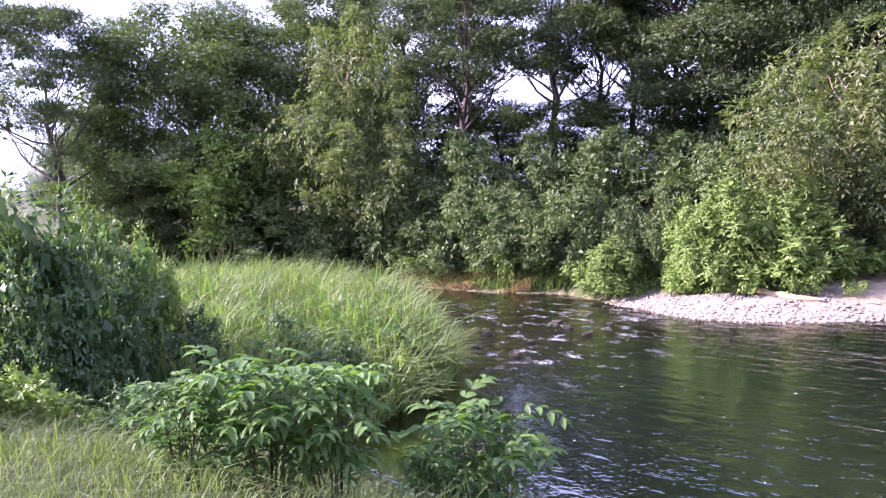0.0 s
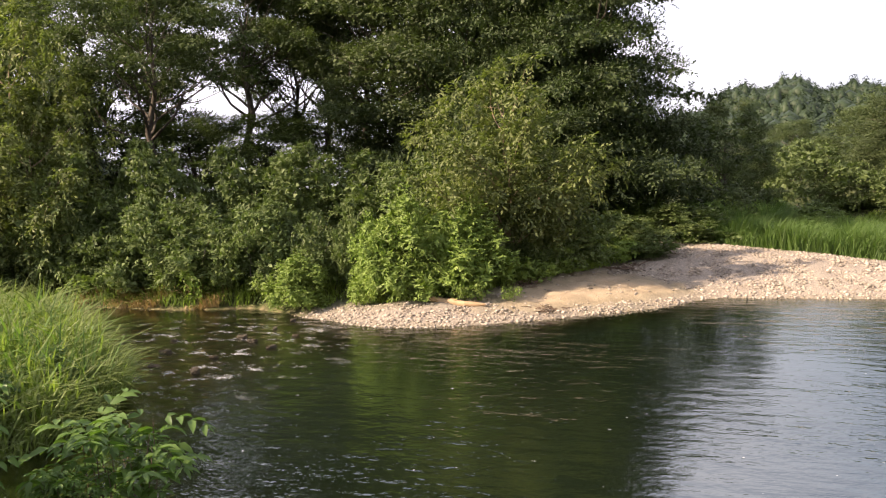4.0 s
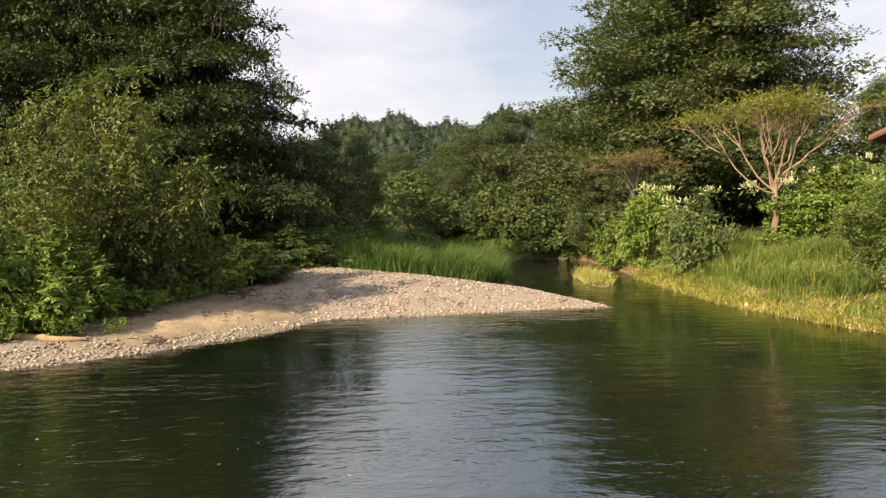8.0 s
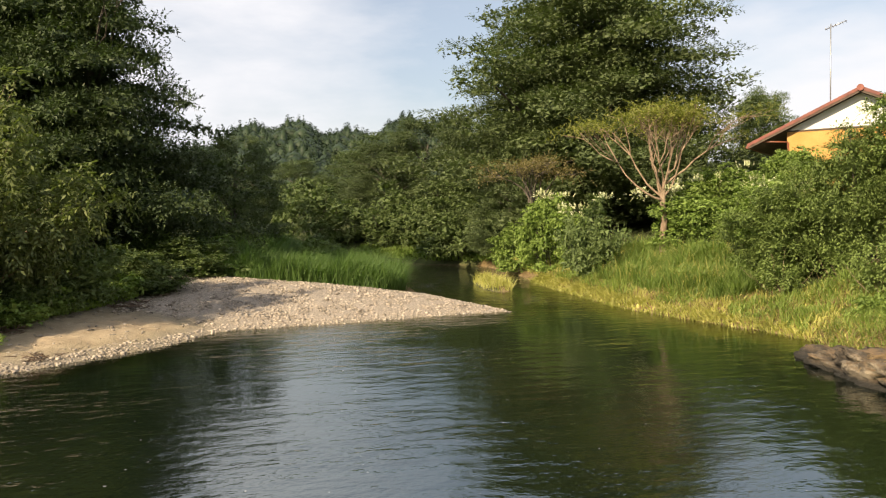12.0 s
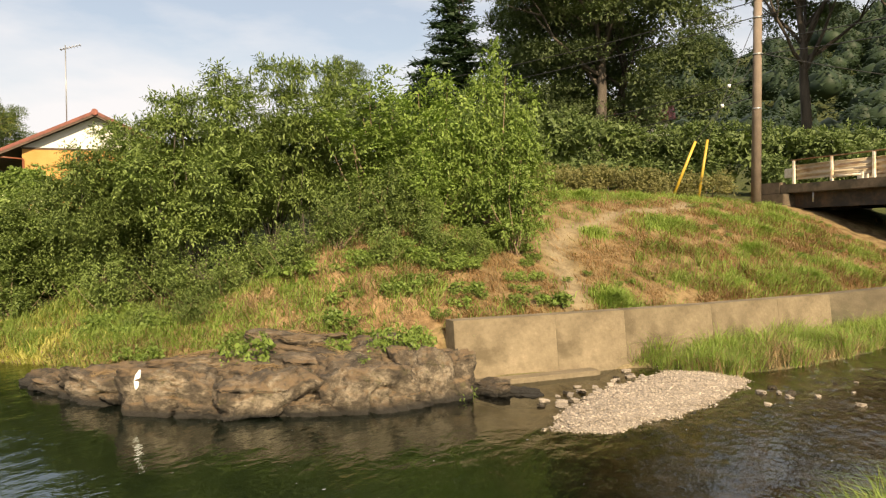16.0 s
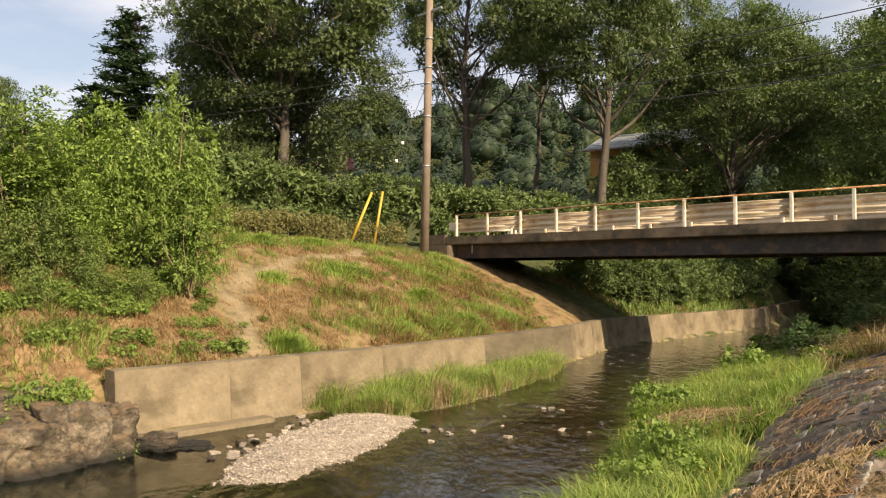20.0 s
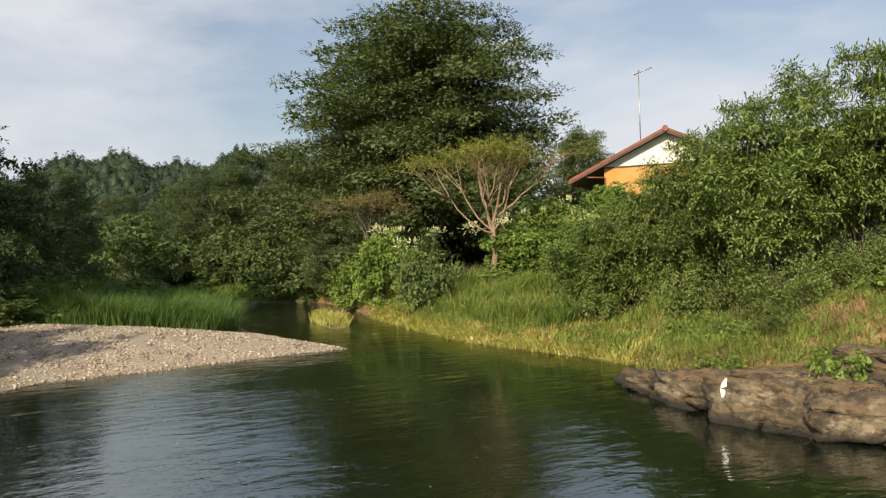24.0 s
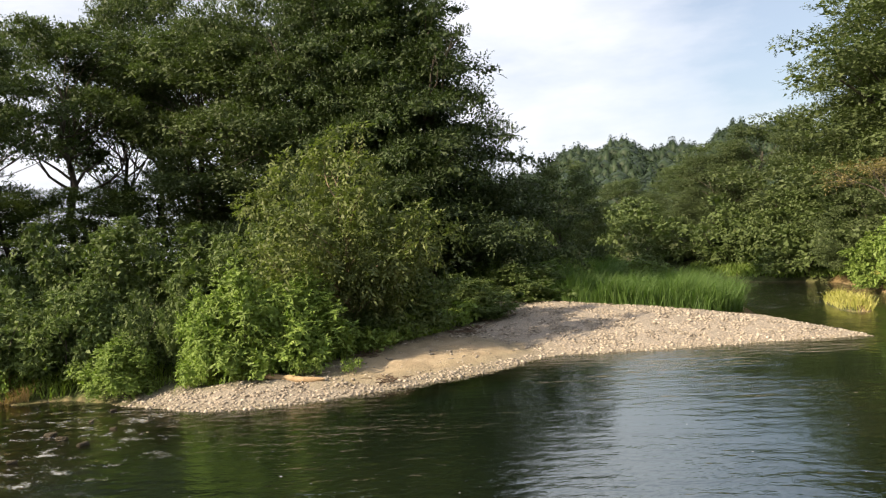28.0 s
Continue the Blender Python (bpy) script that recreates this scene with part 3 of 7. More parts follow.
def ground_z(px, py):
    px, py = np.asarray(px, float), np.asarray(py, float)
    edge = np.maximum(np.maximum(GX0 - px, px - (GX0 + CELL * (GNX - 1))), np.maximum(GY0 - py, py - (GY0 + CELL * (GNY - 1))))
    z = lookup(LAND, px, py)
    z = z * (1 - ease(edge, -20, 0)) + 2.5 * ease(edge, -20, 0)
    return z + far_hills(px, py) + 7.8 * np.exp(-((px - 38) ** 2 + (py + 60) ** 2) / 200) * ease(lookup(np.where(WET, 0, SHORE_D), px, py), 1.5, 6.5)


def gz(x, y):
    return float(ground_z(np.array([x]), np.array([y]))[0])


def mesh_from(name, verts, faces, smooth=False):
    """A mesh from an array of corners and an array of faces with equal numbers of corners."""
    verts, faces = np.asarray(verts, np.float32), np.asarray(faces, np.int32)
    me = bpy.data.meshes.new(name)
    k = faces.shape[1]
    me.vertices.add(len(verts))
    me.vertices.foreach_set("co", verts.ravel())
    me.loops.add(faces.size)
    me.loops.foreach_set("vertex_index", faces.ravel())
    me.polygons.add(len(faces))
    me.polygons.foreach_set("loop_start", np.arange(0, faces.size, k, dtype=np.int32))
    if smooth:
        me.polygons.foreach_set("use_smooth", np.ones(len(faces), bool))
    me.update(calc_edges=True)
    return me


def thing(name, me, mat, label="", category="", group="", kind="", at=None):
    ob = new(name, me)
    if mat is not None and not me.materials:
        me.materials.append(mat)
    if at is not None:
        ob.matrix_world = at
    return tagged(ob, label, category, group, kind)


def child(name, me, mat, parent, label=""):
    ob = new(name, me)
    if mat is not None and not me.materials:
        me.materials.append(mat)
    ob.parent = parent
    if label:
        ob["label"] = label
    return ob


def part(name, bm, mat, parent, label=""):
    me = bpy.data.meshes.new(name)
    bm.to_mesh(me)
    bm.free()
    return child(name, me, mat, parent, label)


def graded(lo, hi, step, far, grow=1.22):
    core = list(np.arange(lo, hi + 1e-6, step))
    s, x = step, hi
    while x < far:
        s *= grow
        x += s
        core.append(x)
    s, x = step, lo
    while x > -far:
        s *= grow
        x -= s
        core.insert(0, x)
    return np.array(core)


gxs, gys = graded(-16, 42, 0.3, 2600), graded(-40, 36, 0.3, 2600)
vx, vy = np.meshgrid(gxs, gys, indexing="ij")
vz = ground_z(vx, vy)
rng = np.random.default_rng(3)
vd, vwet = lookup(SHORE_D, vx, vy), lookup(WET.astype(float), vx, vy)
vz = vz + np.where((vd > 0.8) & (vwet < 0.1), rng.normal(0, 0.022, vx.shape), 0)
# the bank behind the retaining wall is cut off sharply
nx_, ny_ = len(gxs), len(gys)
idx = np.arange(nx_ * ny_).reshape(nx_, ny_)
quads = np.stack([idx[:-1, :-1], idx[1:, :-1], idx[1:, 1:], idx[:-1, 1:]], -1).reshape(-1, 4)
ground_me = mesh_from("ground", np.stack([vx, vy, vz], -1).reshape(-1, 3), quads, True)
BEACH_POLY = [(3.2, 20.4), (4.6, 17.0), (8.3, 15.6), (14.4, 16.3), (21.8, 11.4), (25.0, 18.0), (22.6, 17.6), (21.4, 20.2), (20.6, 24.2), (19.6, 27), (15.8, 21.9), (13.5, 20.8), (9.5, 18.9), (6.4, 18.4), (4.2, 20.2)]
SAND_POLY = [(8.6, 16.6), (14.2, 17.2), (13.6, 19.4), (12.9, 20.2), (10.2, 19.3), (7.8, 17.9)]
SLOPE_POLY = [(15.2, -5.0), (16, -12), (19, -22), (22, -28.5), (30, -28.5), (32, -20), (27, -10), (23, -5), (19, -3)]
NEAR_TOP_POLY = [(2.2, 2.0), (3.0, -2.0), (2.6, -6.0), (3.6, -9.6), (6.4, -21), (6.0, -27), (0, -27), (-6, -12), (-6, 2)]


TRAIL = [(16.5, -8.7), (18.4, -9.3), (19.9, -9.6), (20.9, -10.4), (22.9, -12.7), (24.4, -15.3), (26.5, -18.5)]


def trail_d(px, py):
    """Distance to the trodden trail on the embankment."""
    best = np.full(np.shape(px), 1e9)
    for (x0, y0), (x1, y1) in zip(TRAIL, TRAIL[1:]):
        dx, dy = x1 - x0, y1 - y0
        q = np.clip(((px - x0) * dx + (py - y0) * dy) / (dx * dx + dy * dy), 0, 1)
        best = np.minimum(best, np.hypot(px - x0 - q * dx, py - y0 - q * dy))
    return best


def soft_mask(poly, px, py, r=0.5):
    m = np.zeros(px.shape)
    for ox, oy in ((0, 0), (r, 0), (-r, 0), (0, r), (0, -r), (r / 2, r / 2), (-r / 2, -r / 2)):
        m += inside(px + ox, py + oy, poly)
    return m / 7


wob = 0.5 * np.sin(vx * 1.3 + vy * 0.7) + 0.4 * np.sin(vy * 2.1 - vx * 0.5)
sandy = soft_mask(SAND_POLY, vx + 0.4 * wob, vy + 0.4 * wob, 0.7)
stony = np.clip(soft_mask(BEACH_POLY, vx, vy, 0.6) + inside(vx, vy, BAR_POLY), 0, 1)
dry = np.clip(soft_mask([(15.8, 1.0), (16, -5.5), (21, -6), (21.5, 2), (19, 3)], vx, vy, 0.8) * 0.9 + soft_mask(SLOPE_POLY, vx, vy, 1.0) * 0.75 + soft_mask(NEAR_TOP_POLY, vx, vy, 0.8) * 0.8, 0, 1)
verge_dry = ((vx > 15) & (vy > -5) & (vy < 24) & (vd < 2.4)) * 0.7
zone = np.zeros((nx_ * ny_, 4), np.float32)
tramped = np.clip(soft_mask(NEAR_TOP_POLY, vx, vy, 0.8) * np.clip(0.8 + 0.4 * wob, 0.4, 1) + 0.75 * (1 - ease(trail_d(vx, vy), 0.12, 0.55)), 0, 1)
zone[:, 0], zone[:, 1] = (stony * (1 - sandy)).ravel(), np.clip(sandy + 0.8 * tramped, 0, 1).ravel()
zone[:, 2], zone[:, 3] = np.clip(dry - 0.7 * tramped + verge_dry, 0, 1).ravel() * (1 - (stony > 0.3).ravel()), ease(-vz, -0.02, 0.08).ravel()
ground_me.color_attributes.new("zone", "FLOAT_COLOR", "POINT").data.foreach_set("color", zone.ravel())
thing("ground", ground_me, GROUND_MAT, "earth, gravel and sand of a river valley with wooded hills", "ground", kind="structure")

# water: one sheet, cut to where the river runs
ws = 0.5
wx, wy = np.meshgrid(np.arange(-60, 45, ws), np.arange(-97, 92, ws), indexing="ij")
keep_d, keep_w = lookup(SHORE_D, wx, wy), lookup(WET.astype(float), wx, wy)
wvert = (keep_w > 0.01) | (keep_d < 1.2)
wi = np.arange(wx.size).reshape(wx.shape)
wq = np.stack([wi[:-1, :-1], wi[1:, :-1], wi[1:, 1:], wi[:-1, 1:]], -1).reshape(-1, 4)
wq = wq[wvert.ravel()[wq].all(1)]
used, inv = np.unique(wq, return_inverse=True)
wpos = np.stack([wx.ravel()[used], wy.ravel()[used], np.zeros(len(used))], -1)
water_me = mesh_from("water", wpos, inv.reshape(-1, 4), True)
depth_here = np.maximum(-ground_z(wpos[:, 0], wpos[:, 1]), 0)
flow = np.ones((len(used), 4), np.float32)
X, Y = wpos[:, 0], wpos[:, 1]
riffle = np.exp(-(((X - 1.6) / 3.0) ** 2 + ((Y - 17.6) / 3.2) ** 2)) + 0.7 * np.exp(-(((X - 0.6) / 1.4) ** 2 + ((Y - 14.2) / 2.0) ** 2))
stream = ease(-Y, 8.0, 13.0) * (X > 5)
tongue = np.exp(-(((X - 24.0) / 2.5) ** 2 + ((Y - 13.0) / 2.0) ** 2)) + ease(X + 0.6 * Y, 34, 40)
flow[:, 0] = ease(depth_here, 0.03, 0.75) * (1 - 0.85 * ease(-Y, 2.5, 6.5) * (X > 5))
runout = 0.55 * np.exp(-(((X - 3.0) / 4.5) ** 2 + ((Y - 9.0) / 4.0) ** 2)) + 0.4 * np.exp(-(((X - 7.5) / 2.5) ** 2 + ((Y + 0.5) / 3.0) ** 2)) + 0.22 * np.exp(-(((X - 13.0) / 5.0) ** 2 + ((Y - 12.0) / 3.0) ** 2))
flow[:, 1] = np.clip(riffle * 1.3 + 0.55 * stream + 1.0 * tongue + runout, 0, 1.4)
flow[:, 2] = np.clip(riffle * 1.25 + 0.42 * stream + 0.3 * tongue - 0.08, 0, 1)
brook = ease(-Y, 2.5, 6.5) * (X > 5)
flow[:, 3] = np.clip(1 - 0.95 * brook - 0.75 * riffle, 0, 1)
water_me.color_attributes.new("flow", "FLOAT_COLOR", "POINT").data.foreach_set("color", flow.ravel())
thing("water", water_me, WATER_MAT, "dark green river water with ripples and broken riffles", "river", kind="structure")


# ---------------------------------------------------------------- plants
def unit(v):
    return v / np.maximum(np.linalg.norm(v, axis=-1, keepdims=True), 1e-9)


def leaf_quads(pos, along, normal, length, width):
    """One folded, pointed leaf at each place."""
    side = unit(np.cross(along, normal))
    length, width = np.asarray(length)[..., None], np.asarray(width)[..., None]
    mid = pos + along * length * 0.45
    up = np.cross(side, along)
    v = np.stack([pos, mid + side * width * 0.5 + up * width * 0.12, pos + along * length - up * length * 0.10, mid - side * width * 0.5 + up * width * 0.12], 1)
    f = np.arange(len(pos) * 4).reshape(-1, 4)
    return v.reshape(-1, 3), f


def leaf_tris(pos, along, normal, length, width):
    """Small far leaves of one face each."""
    side = unit(np.cross(along, normal))
    length, width = np.asarray(length)[..., None], np.asarray(width)[..., None]
    v = np.stack([pos - side * width * 0.5, pos + side * width * 0.5, pos + along * length], 1)
    return v.reshape(-1, 3), np.arange(len(pos) * 3).reshape(-1, 3)


def sprays(rng, pos, out, twig, k, length, width, droop=0.25, flat=0.5, make=leaf_tris, face=None, turn_out=0.35, loose=0.45):
    """k leaves along a drooping twig at each place."""
    n = len(pos)
    allv, allf, base = [], [], 0
    side = unit(np.cross(out, np.array([0, 0, 1.0])) + rng.normal(0, 0.15, (n, 3)))
    size = rng.uniform(0.75, 1.25, n)
    for j in range(k):
        s = (j + 0.6) / k
        p = pos + out * (twig * size * s)[:, None]
        p[:, 2] -= droop * twig * size * s * s
        sg = 1 if j % 2 else -1
        a = unit(out * 0.55 + side * sg * (0.8 if j < k - 1 else 0.1) + rng.normal(0, 0.28, (n, 3)) - np.array([0, 0, droop * 0.8]))
        nm = unit(np.array([0, 0, 1.0]) * flat + (out if face is None else face) * turn_out + rng.normal(0, loose, (n, 3)))
        v, f = make(p, a, nm, length * size * rng.uniform(0.75, 1.2, n), width * size)
        allv.append(v), allf.append(f + base)
        base += len(v)
    return np.concatenate(allv), np.concatenate(allf)


def lobe_points(rng, lobes, n, inner=0.35):
    """Places in the outer part of a heap of ellipsoids, and the way out at each."""
    lobes = np.asarray(lobes, float)
    area = (lobes[:, 3] * lobes[:, 4] + lobes[:, 4] * lobes[:, 5] + lobes[:, 3] * lobes[:, 5]) ** 0.9
    which = rng.choice(len(lobes), n, p=area / area.sum())
    d = unit(rng.normal(0, 1, (n, 3)))
    d[:, 2] = np.where((d[:, 2] < -0.3) & (rng.random(n) < 0.6), -d[:, 2], d[:, 2])
    r = inner + (1 - inner) * rng.random(n) ** 0.55
    r *= 1 + rng.normal(0, 0.07, n)
    L = lobes[which]
    pos = L[:, :3] + d * L[:, 3:6] * r[:, None]
    return pos, unit(d / L[:, 3:6])


def tube(points, radii, sides=7):
    """A tapered tube along a line of places."""
    pts = np.asarray(points, float)
    n = len(pts)
    tang = unit(np.gradient(pts, axis=0))
    ref = np.array([1.0, 0.1, 0.0]) if abs(tang[0][2]) > 0.7 else np.array([0.0, 0.0, 1.0])
    vs = []
    for p, t, r in zip(pts, tang, radii):
        a = unit(np.cross(t, ref)[None])[0]
        b = np.cross(t, a)
        ang = np.arange(sides) * 2 * np.pi / sides
        vs.append(p + r * (np.cos(ang)[:, None] * a + np.sin(ang)[:, None] * b))
    v = np.concatenate(vs)
    i = np.arange(n - 1)[:, None] * sides
    j = np.arange(sides)[None]
    k = (j + 1) % sides
    f = np.stack([i + j, i + k, i + sides + k, i + sides + j], -1).reshape(-1, 4)
    return v, f


def joined(pieces):
    vs, fs, base = [], [], 0
    for v, f in pieces:
        vs.append(v), fs.append(f + base)
        base += len(v)
    return np.concatenate(vs), np.concatenate(fs)


def limb_line(rng, a, b, bow=0.12, n=6):
    a, b = np.asarray(a, float), np.asarray(b, float)
    s = np.linspace(0, 1, n)[:, None]
    w = rng.normal(0, bow * np.linalg.norm(b - a), 3)
    return a + (b - a) * s + w * np.sin(s * np.pi) * 0.6 + rng.normal(0, 0.012, (n, 3)) * np.linalg.norm(b - a) * (s > 0) * (s < 1)


def trunk_and_limbs(rng, height, radius, lobes, lean=(0, 0), top=0.75, limbs=9, sides=8, twigs=2):
    pieces = []
    crown_top = np.array([lean[0], lean[1], height * top])
    line = limb_line(rng, (0, 0, -0.3), crown_top, 0.05, 9)
    rad = np.linspace(radius, radius * 0.22, 9)
    rad[0] *= 1.35
    pieces.append(tube(line, rad, sides))
    lobes = np.asarray(lobes, float)
    for L in lobes[rng.permutation(len(lobes))[:limbs]]:
        target = L[:3]
        s = np.clip(target[2] / (height * top) - 0.28, 0.18, 0.9)
        k = s * 8
        i = int(k)
        start = line[i] + (line[min(i + 1, 8)] - line[i]) * (k - i)
        ln = limb_line(rng, start, target, 0.10, 6)
        r0 = radius * (1 - s) * 0.55 + 0.02
        pieces.append(tube(ln, np.linspace(r0, r0 * 0.2, 6), 5))
        for _ in range(twigs):
            i = rng.integers(2, 5)
            end = target + rng.normal(0, 0.5, 3) * L[3:6]
            pieces.append(tube(limb_line(rng, ln[i], end, 0.12, 4), np.linspace(r0 * 0.4, r0 * 0.08, 4), 4))
    return joined(pieces)


def round_lobes(rng, n, height, radius, low=0.25, size=0.42, squash=0.8):
    """Lobes on the skin of a dome."""
    out = []
    for k in range(n):
        a = k * 2.399963 + rng.uniform(-0.3, 0.3)
        u = (k + 0.5) / n
        z = low + (1 - low) * u
        w = math.sqrt(max(0.05, 1 - max(0, (z - 0.5) / 0.52) ** 2)) * (0.72 + 0.28 * min(1, (z - low) / 0.2 + 0.3))
        rr = radius * w * rng.uniform(0.55, 0.8)
        s = radius * size * rng.uniform(0.75, 1.25)
        out.append((rr * math.cos(a), rr * math.sin(a), height * z - s * 0.6, s, s, s * squash))
    return out


def tier_lobes(rng, n, height, radius, low=0.2, point=0.85, thick=0.10):
    """Flat boughs in tiers, longest low down, as on an old wide conifer or zelkova."""
    out = []
    for k in range(n):
        a = k * 2.399963 + rng.uniform(-0.4, 0.4)
        u = (k + 0.5) / n
        z = low + (0.97 - low) * u
        reach = radius * (1 - point * max(0, u - 0.12)) * rng.uniform(0.75, 1.1)
        s = reach * 0.36 + 0.3
        for q in (0.3, 0.55, 0.78, 0.97):
            out.append((reach * q * math.cos(a), reach * q * math.sin(a), height * z + 0.05 * reach * math.sin(q * 3.0) - 0.05 * reach * q * q, s * (1.25 - 0.85 * q), s * (1.25 - 0.85 * q), s * thick * 2.6 * (1.2 - 0.6 * q)))
    return out


def pads(rng, lobes, per, size=0.42, squash=0.42):
    """Breaks each lobe up into small flat clumps on its skin, the way twigs bunch."""
    out = []
    for L in lobes:
        for _ in range(per):
            d = rng.normal(0, 1, 3)
            d /= np.linalg.norm(d)
            if d[2] < -0.35:
                d[2] *= -1
            s = size * rng.uniform(0.6, 1.3)
            out.append((L[0] + d[0] * L[3] * 0.8, L[1] + d[1] * L[4] * 0.8, L[2] + d[2] * L[5] * 0.8, L[3] * s, L[4] * s, L[3] * s * squash))
    return out


def plant(name, rng, height, lobes, leaves, leaf, mat, bark, trunk_r, label, category, twig=0.5, k=5, droop=0.3, flat=0.5, lean=(0, 0), top=0.75, limbs=9, width=0.45, inner=0.35, stems=0, per=5, clump=0.45, fill=0.12, make=leaf_tris, pad=0.42, turn_out=1.0, heart=1.9):
    """A tree or shrub: trunk with limbs, and a crown of leaf sprays."""
    ob = tagged(new(name), label, category)
    if stems:
        pieces = []
        for _ in range(stems):
            L = lobes[rng.integers(0, len(lobes))]
            foot = rng.normal(0, 0.12 * lobes[0][3] + 0.05, 3) * (1, 1, 0)
            pieces.append(tube(limb_line(rng, foot - (0, 0, 0.15), L[:3], 0.08, 5), np.linspace(trunk_r, trunk_r * 0.25, 5), 5))
        v, f = joined(pieces)
        tagged(child("branchwork", mesh_from("branchwork", v, f, True), bark, ob), kind="stuff")
    else:
        v, f = trunk_and_limbs(rng, height, trunk_r, lobes, lean, top, limbs)
        child("trunk", mesh_from("trunk", v, f, True), bark, ob)
    pos, out = lobe_points(rng, pads(rng, lobes, per, clump, pad) if per else lobes, int(leaves * (1 - fill)) // k, inner)
    ways = unit(out * (1, 1, 0.4 if flat >= 1 else 1) + rng.normal(0, 0.4, out.shape) * (1, 1, 0.5 if flat >= 1 else 1))
    v, f = sprays(rng, pos, ways, twig, k, leaf, leaf * width, droop, flat, make, out, turn_out, 0.32)
    pos, out = lobe_points(rng, np.asarray(lobes) * (1, 1, 1, 0.68, 0.68, 0.68), int(leaves * fill), 0.05)
    v2, f2 = make(pos, unit(rng.normal(0, 1, pos.shape)), unit(rng.normal(0, 1, pos.shape)), np.full(len(pos), leaf * heart), np.full(len(pos), leaf * heart * 0.8))
    v, f = joined([(v, f), (v2, f2)])
    v[:, 2] = np.maximum(v[:, 2], 0.03)
    child("crown", mesh_from("crown", v, f), mat, ob)
    return ob


def ragged_lobes(rng, stems, height, radius, size, low=0.3, thin=0.62, fall=0.6):
    """Clumps along leaning stems of uneven length."""
    out = []
    for k in range(stems):
        a = k * 2.399963 + rng.uniform(-0.4, 0.4)
        lean = rng.uniform(0.05, 1) ** 0.75
        end = np.array([radius * lean * math.cos(a), radius * lean * math.sin(a), height * (1 - fall * lean ** 1.6) * rng.uniform(0.72, 1.0)])
        for q in (low, low + 0.24, low + 0.45, 0.93):
            s = size * radius * (1.2 - 0.62 * q) * rng.uniform(0.65, 1.25)
            p = end * (q, q, q ** 0.85)
            out.append((p[0], p[1], p[2], s, s, s * thin))
    tall = height / max(q[2] + q[5] for q in out)
    broad = radius / max(math.hypot(q[0], q[1]) + 0.5 * q[3] for q in out)
    return [(q[0] * broad, q[1] * broad, q[2] * tall, q[3], q[4], q[5]) for q in out]


KITS = {}


def kit(key, *a, **kw):
    KITS[key] = [plant(*a, **kw), 0]


R = np.random.default_rng
r = R(11); kit("round", "broadleaf_tree", r, 13.0, round_lobes(r, 36, 13.0, 5.0, 0.12, 0.34), 84000, 0.12, LEAF_MID, BARK, 0.28, "dense round-crowned green broadleaf tree on the river bank", "tree", twig=0.34, k=5, per=4, droop=0.12, flat=0.8, clump=0.56, pad=0.22, inner=0.2, fill=0.14, width=0.55, heart=1.6)
r = R(12); kit("dark", "broadleaf_tree", r, 15.0, round_lobes(r, 38, 15.0, 5.3, 0.14, 0.32), 84000, 0.132, LEAF_DARK, BARK, 0.30, "tall dark green tree with a broad uneven crown", "tree", twig=0.36, k=5, per=4, limbs=14, droop=0.12, flat=0.8, clump=0.56, pad=0.22, inner=0.2, fill=0.14, width=0.55, heart=1.6)
r = R(13); kit("open", "broadleaf_tree", r, 15.0, round_lobes(r, 28, 15.0, 5.3, 0.60, 0.25, 0.5), 42000, 0.14, LEAF_DARK, BARK, 0.22, "tall thin tree with a sparse crown showing its limbs", "tree", twig=0.36, k=5, limbs=22, per=4, fill=0.03, droop=0.05, flat=0.9, inner=0.2, clump=0.55, pad=0.2, width=0.55)
r = R(14); kit("tiers", "spreading_tree", r, 18.0, tier_lobes(r, 64, 18.0, 7.6, 0.08, 0.70, 0.12), 140000, 0.16, LEAF_SHADE, BARK, 0.45, "huge dark tree with boughs in flat spiky tiers", "tree", twig=0.5, k=5, droop=0.15, flat=0.9, top=0.9, per=3, clump=0.55, fill=0.14, pad=0.2, inner=0.15, heart=1.6, width=0.55)
r = R(15); kit("locust", "locust_tree", r, 7.5, ragged_lobes(r, 22, 7.5, 3.9, 0.25, 0.34), 26000, 0.20, LEAF_OLIVE, BARK_PALE, 0.07, "olive green locust tree with drooping feathery leaves", "tree", twig=0.5, k=8, droop=0.5, width=0.36, make=leaf_quads, per=3, clump=0.62, flat=0.9, pad=0.22, limbs=22, fill=0.06, heart=0.8, inner=0.2)
r = R(16); kit("shrub", "shrub", r, 3.0, ragged_lobes(r, 16, 3.0, 1.75, 0.30, 0.2), 11000, 0.12, LEAF_MID, BARK, 0.03, "dense green shrub on the river bank", "shrub", twig=0.24, k=5, stems=12, width=0.55, per=3, droop=0.2, flat=0.8, clump=0.62, fill=0.10, inner=0.2, pad=0.24)
r = R(17); kit("creeper", "shrub", r, 3.2, round_lobes(r, 20, 3.2, 1.9, 0.08, 0.38, 1.0), 14000, 0.105, LEAF_MID, BARK, 0.03, "bushy green thicket overgrown with creeper", "shrub", twig=0.2, k=5, stems=8, width=0.7, per=4, droop=0.2, flat=0.6, clump=0.52, fill=0.12, inner=0.3, pad=0.3)
r = R(26); kit("vine", "vine_covered_shrub", r, 3.2, round_lobes(r, 24, 3.2, 1.9, 0.08, 0.33, 1.0), 15000, 0.11, LEAF_BRIGHT, BARK, 0.03, "shrub smothered in bright green broad-leaved vines", "shrub", twig=0.18, k=4, stems=8, width=0.85, per=5, droop=0.35, flat=0.5, clump=0.46, fill=0.12, inner=0.5, pad=0.4)
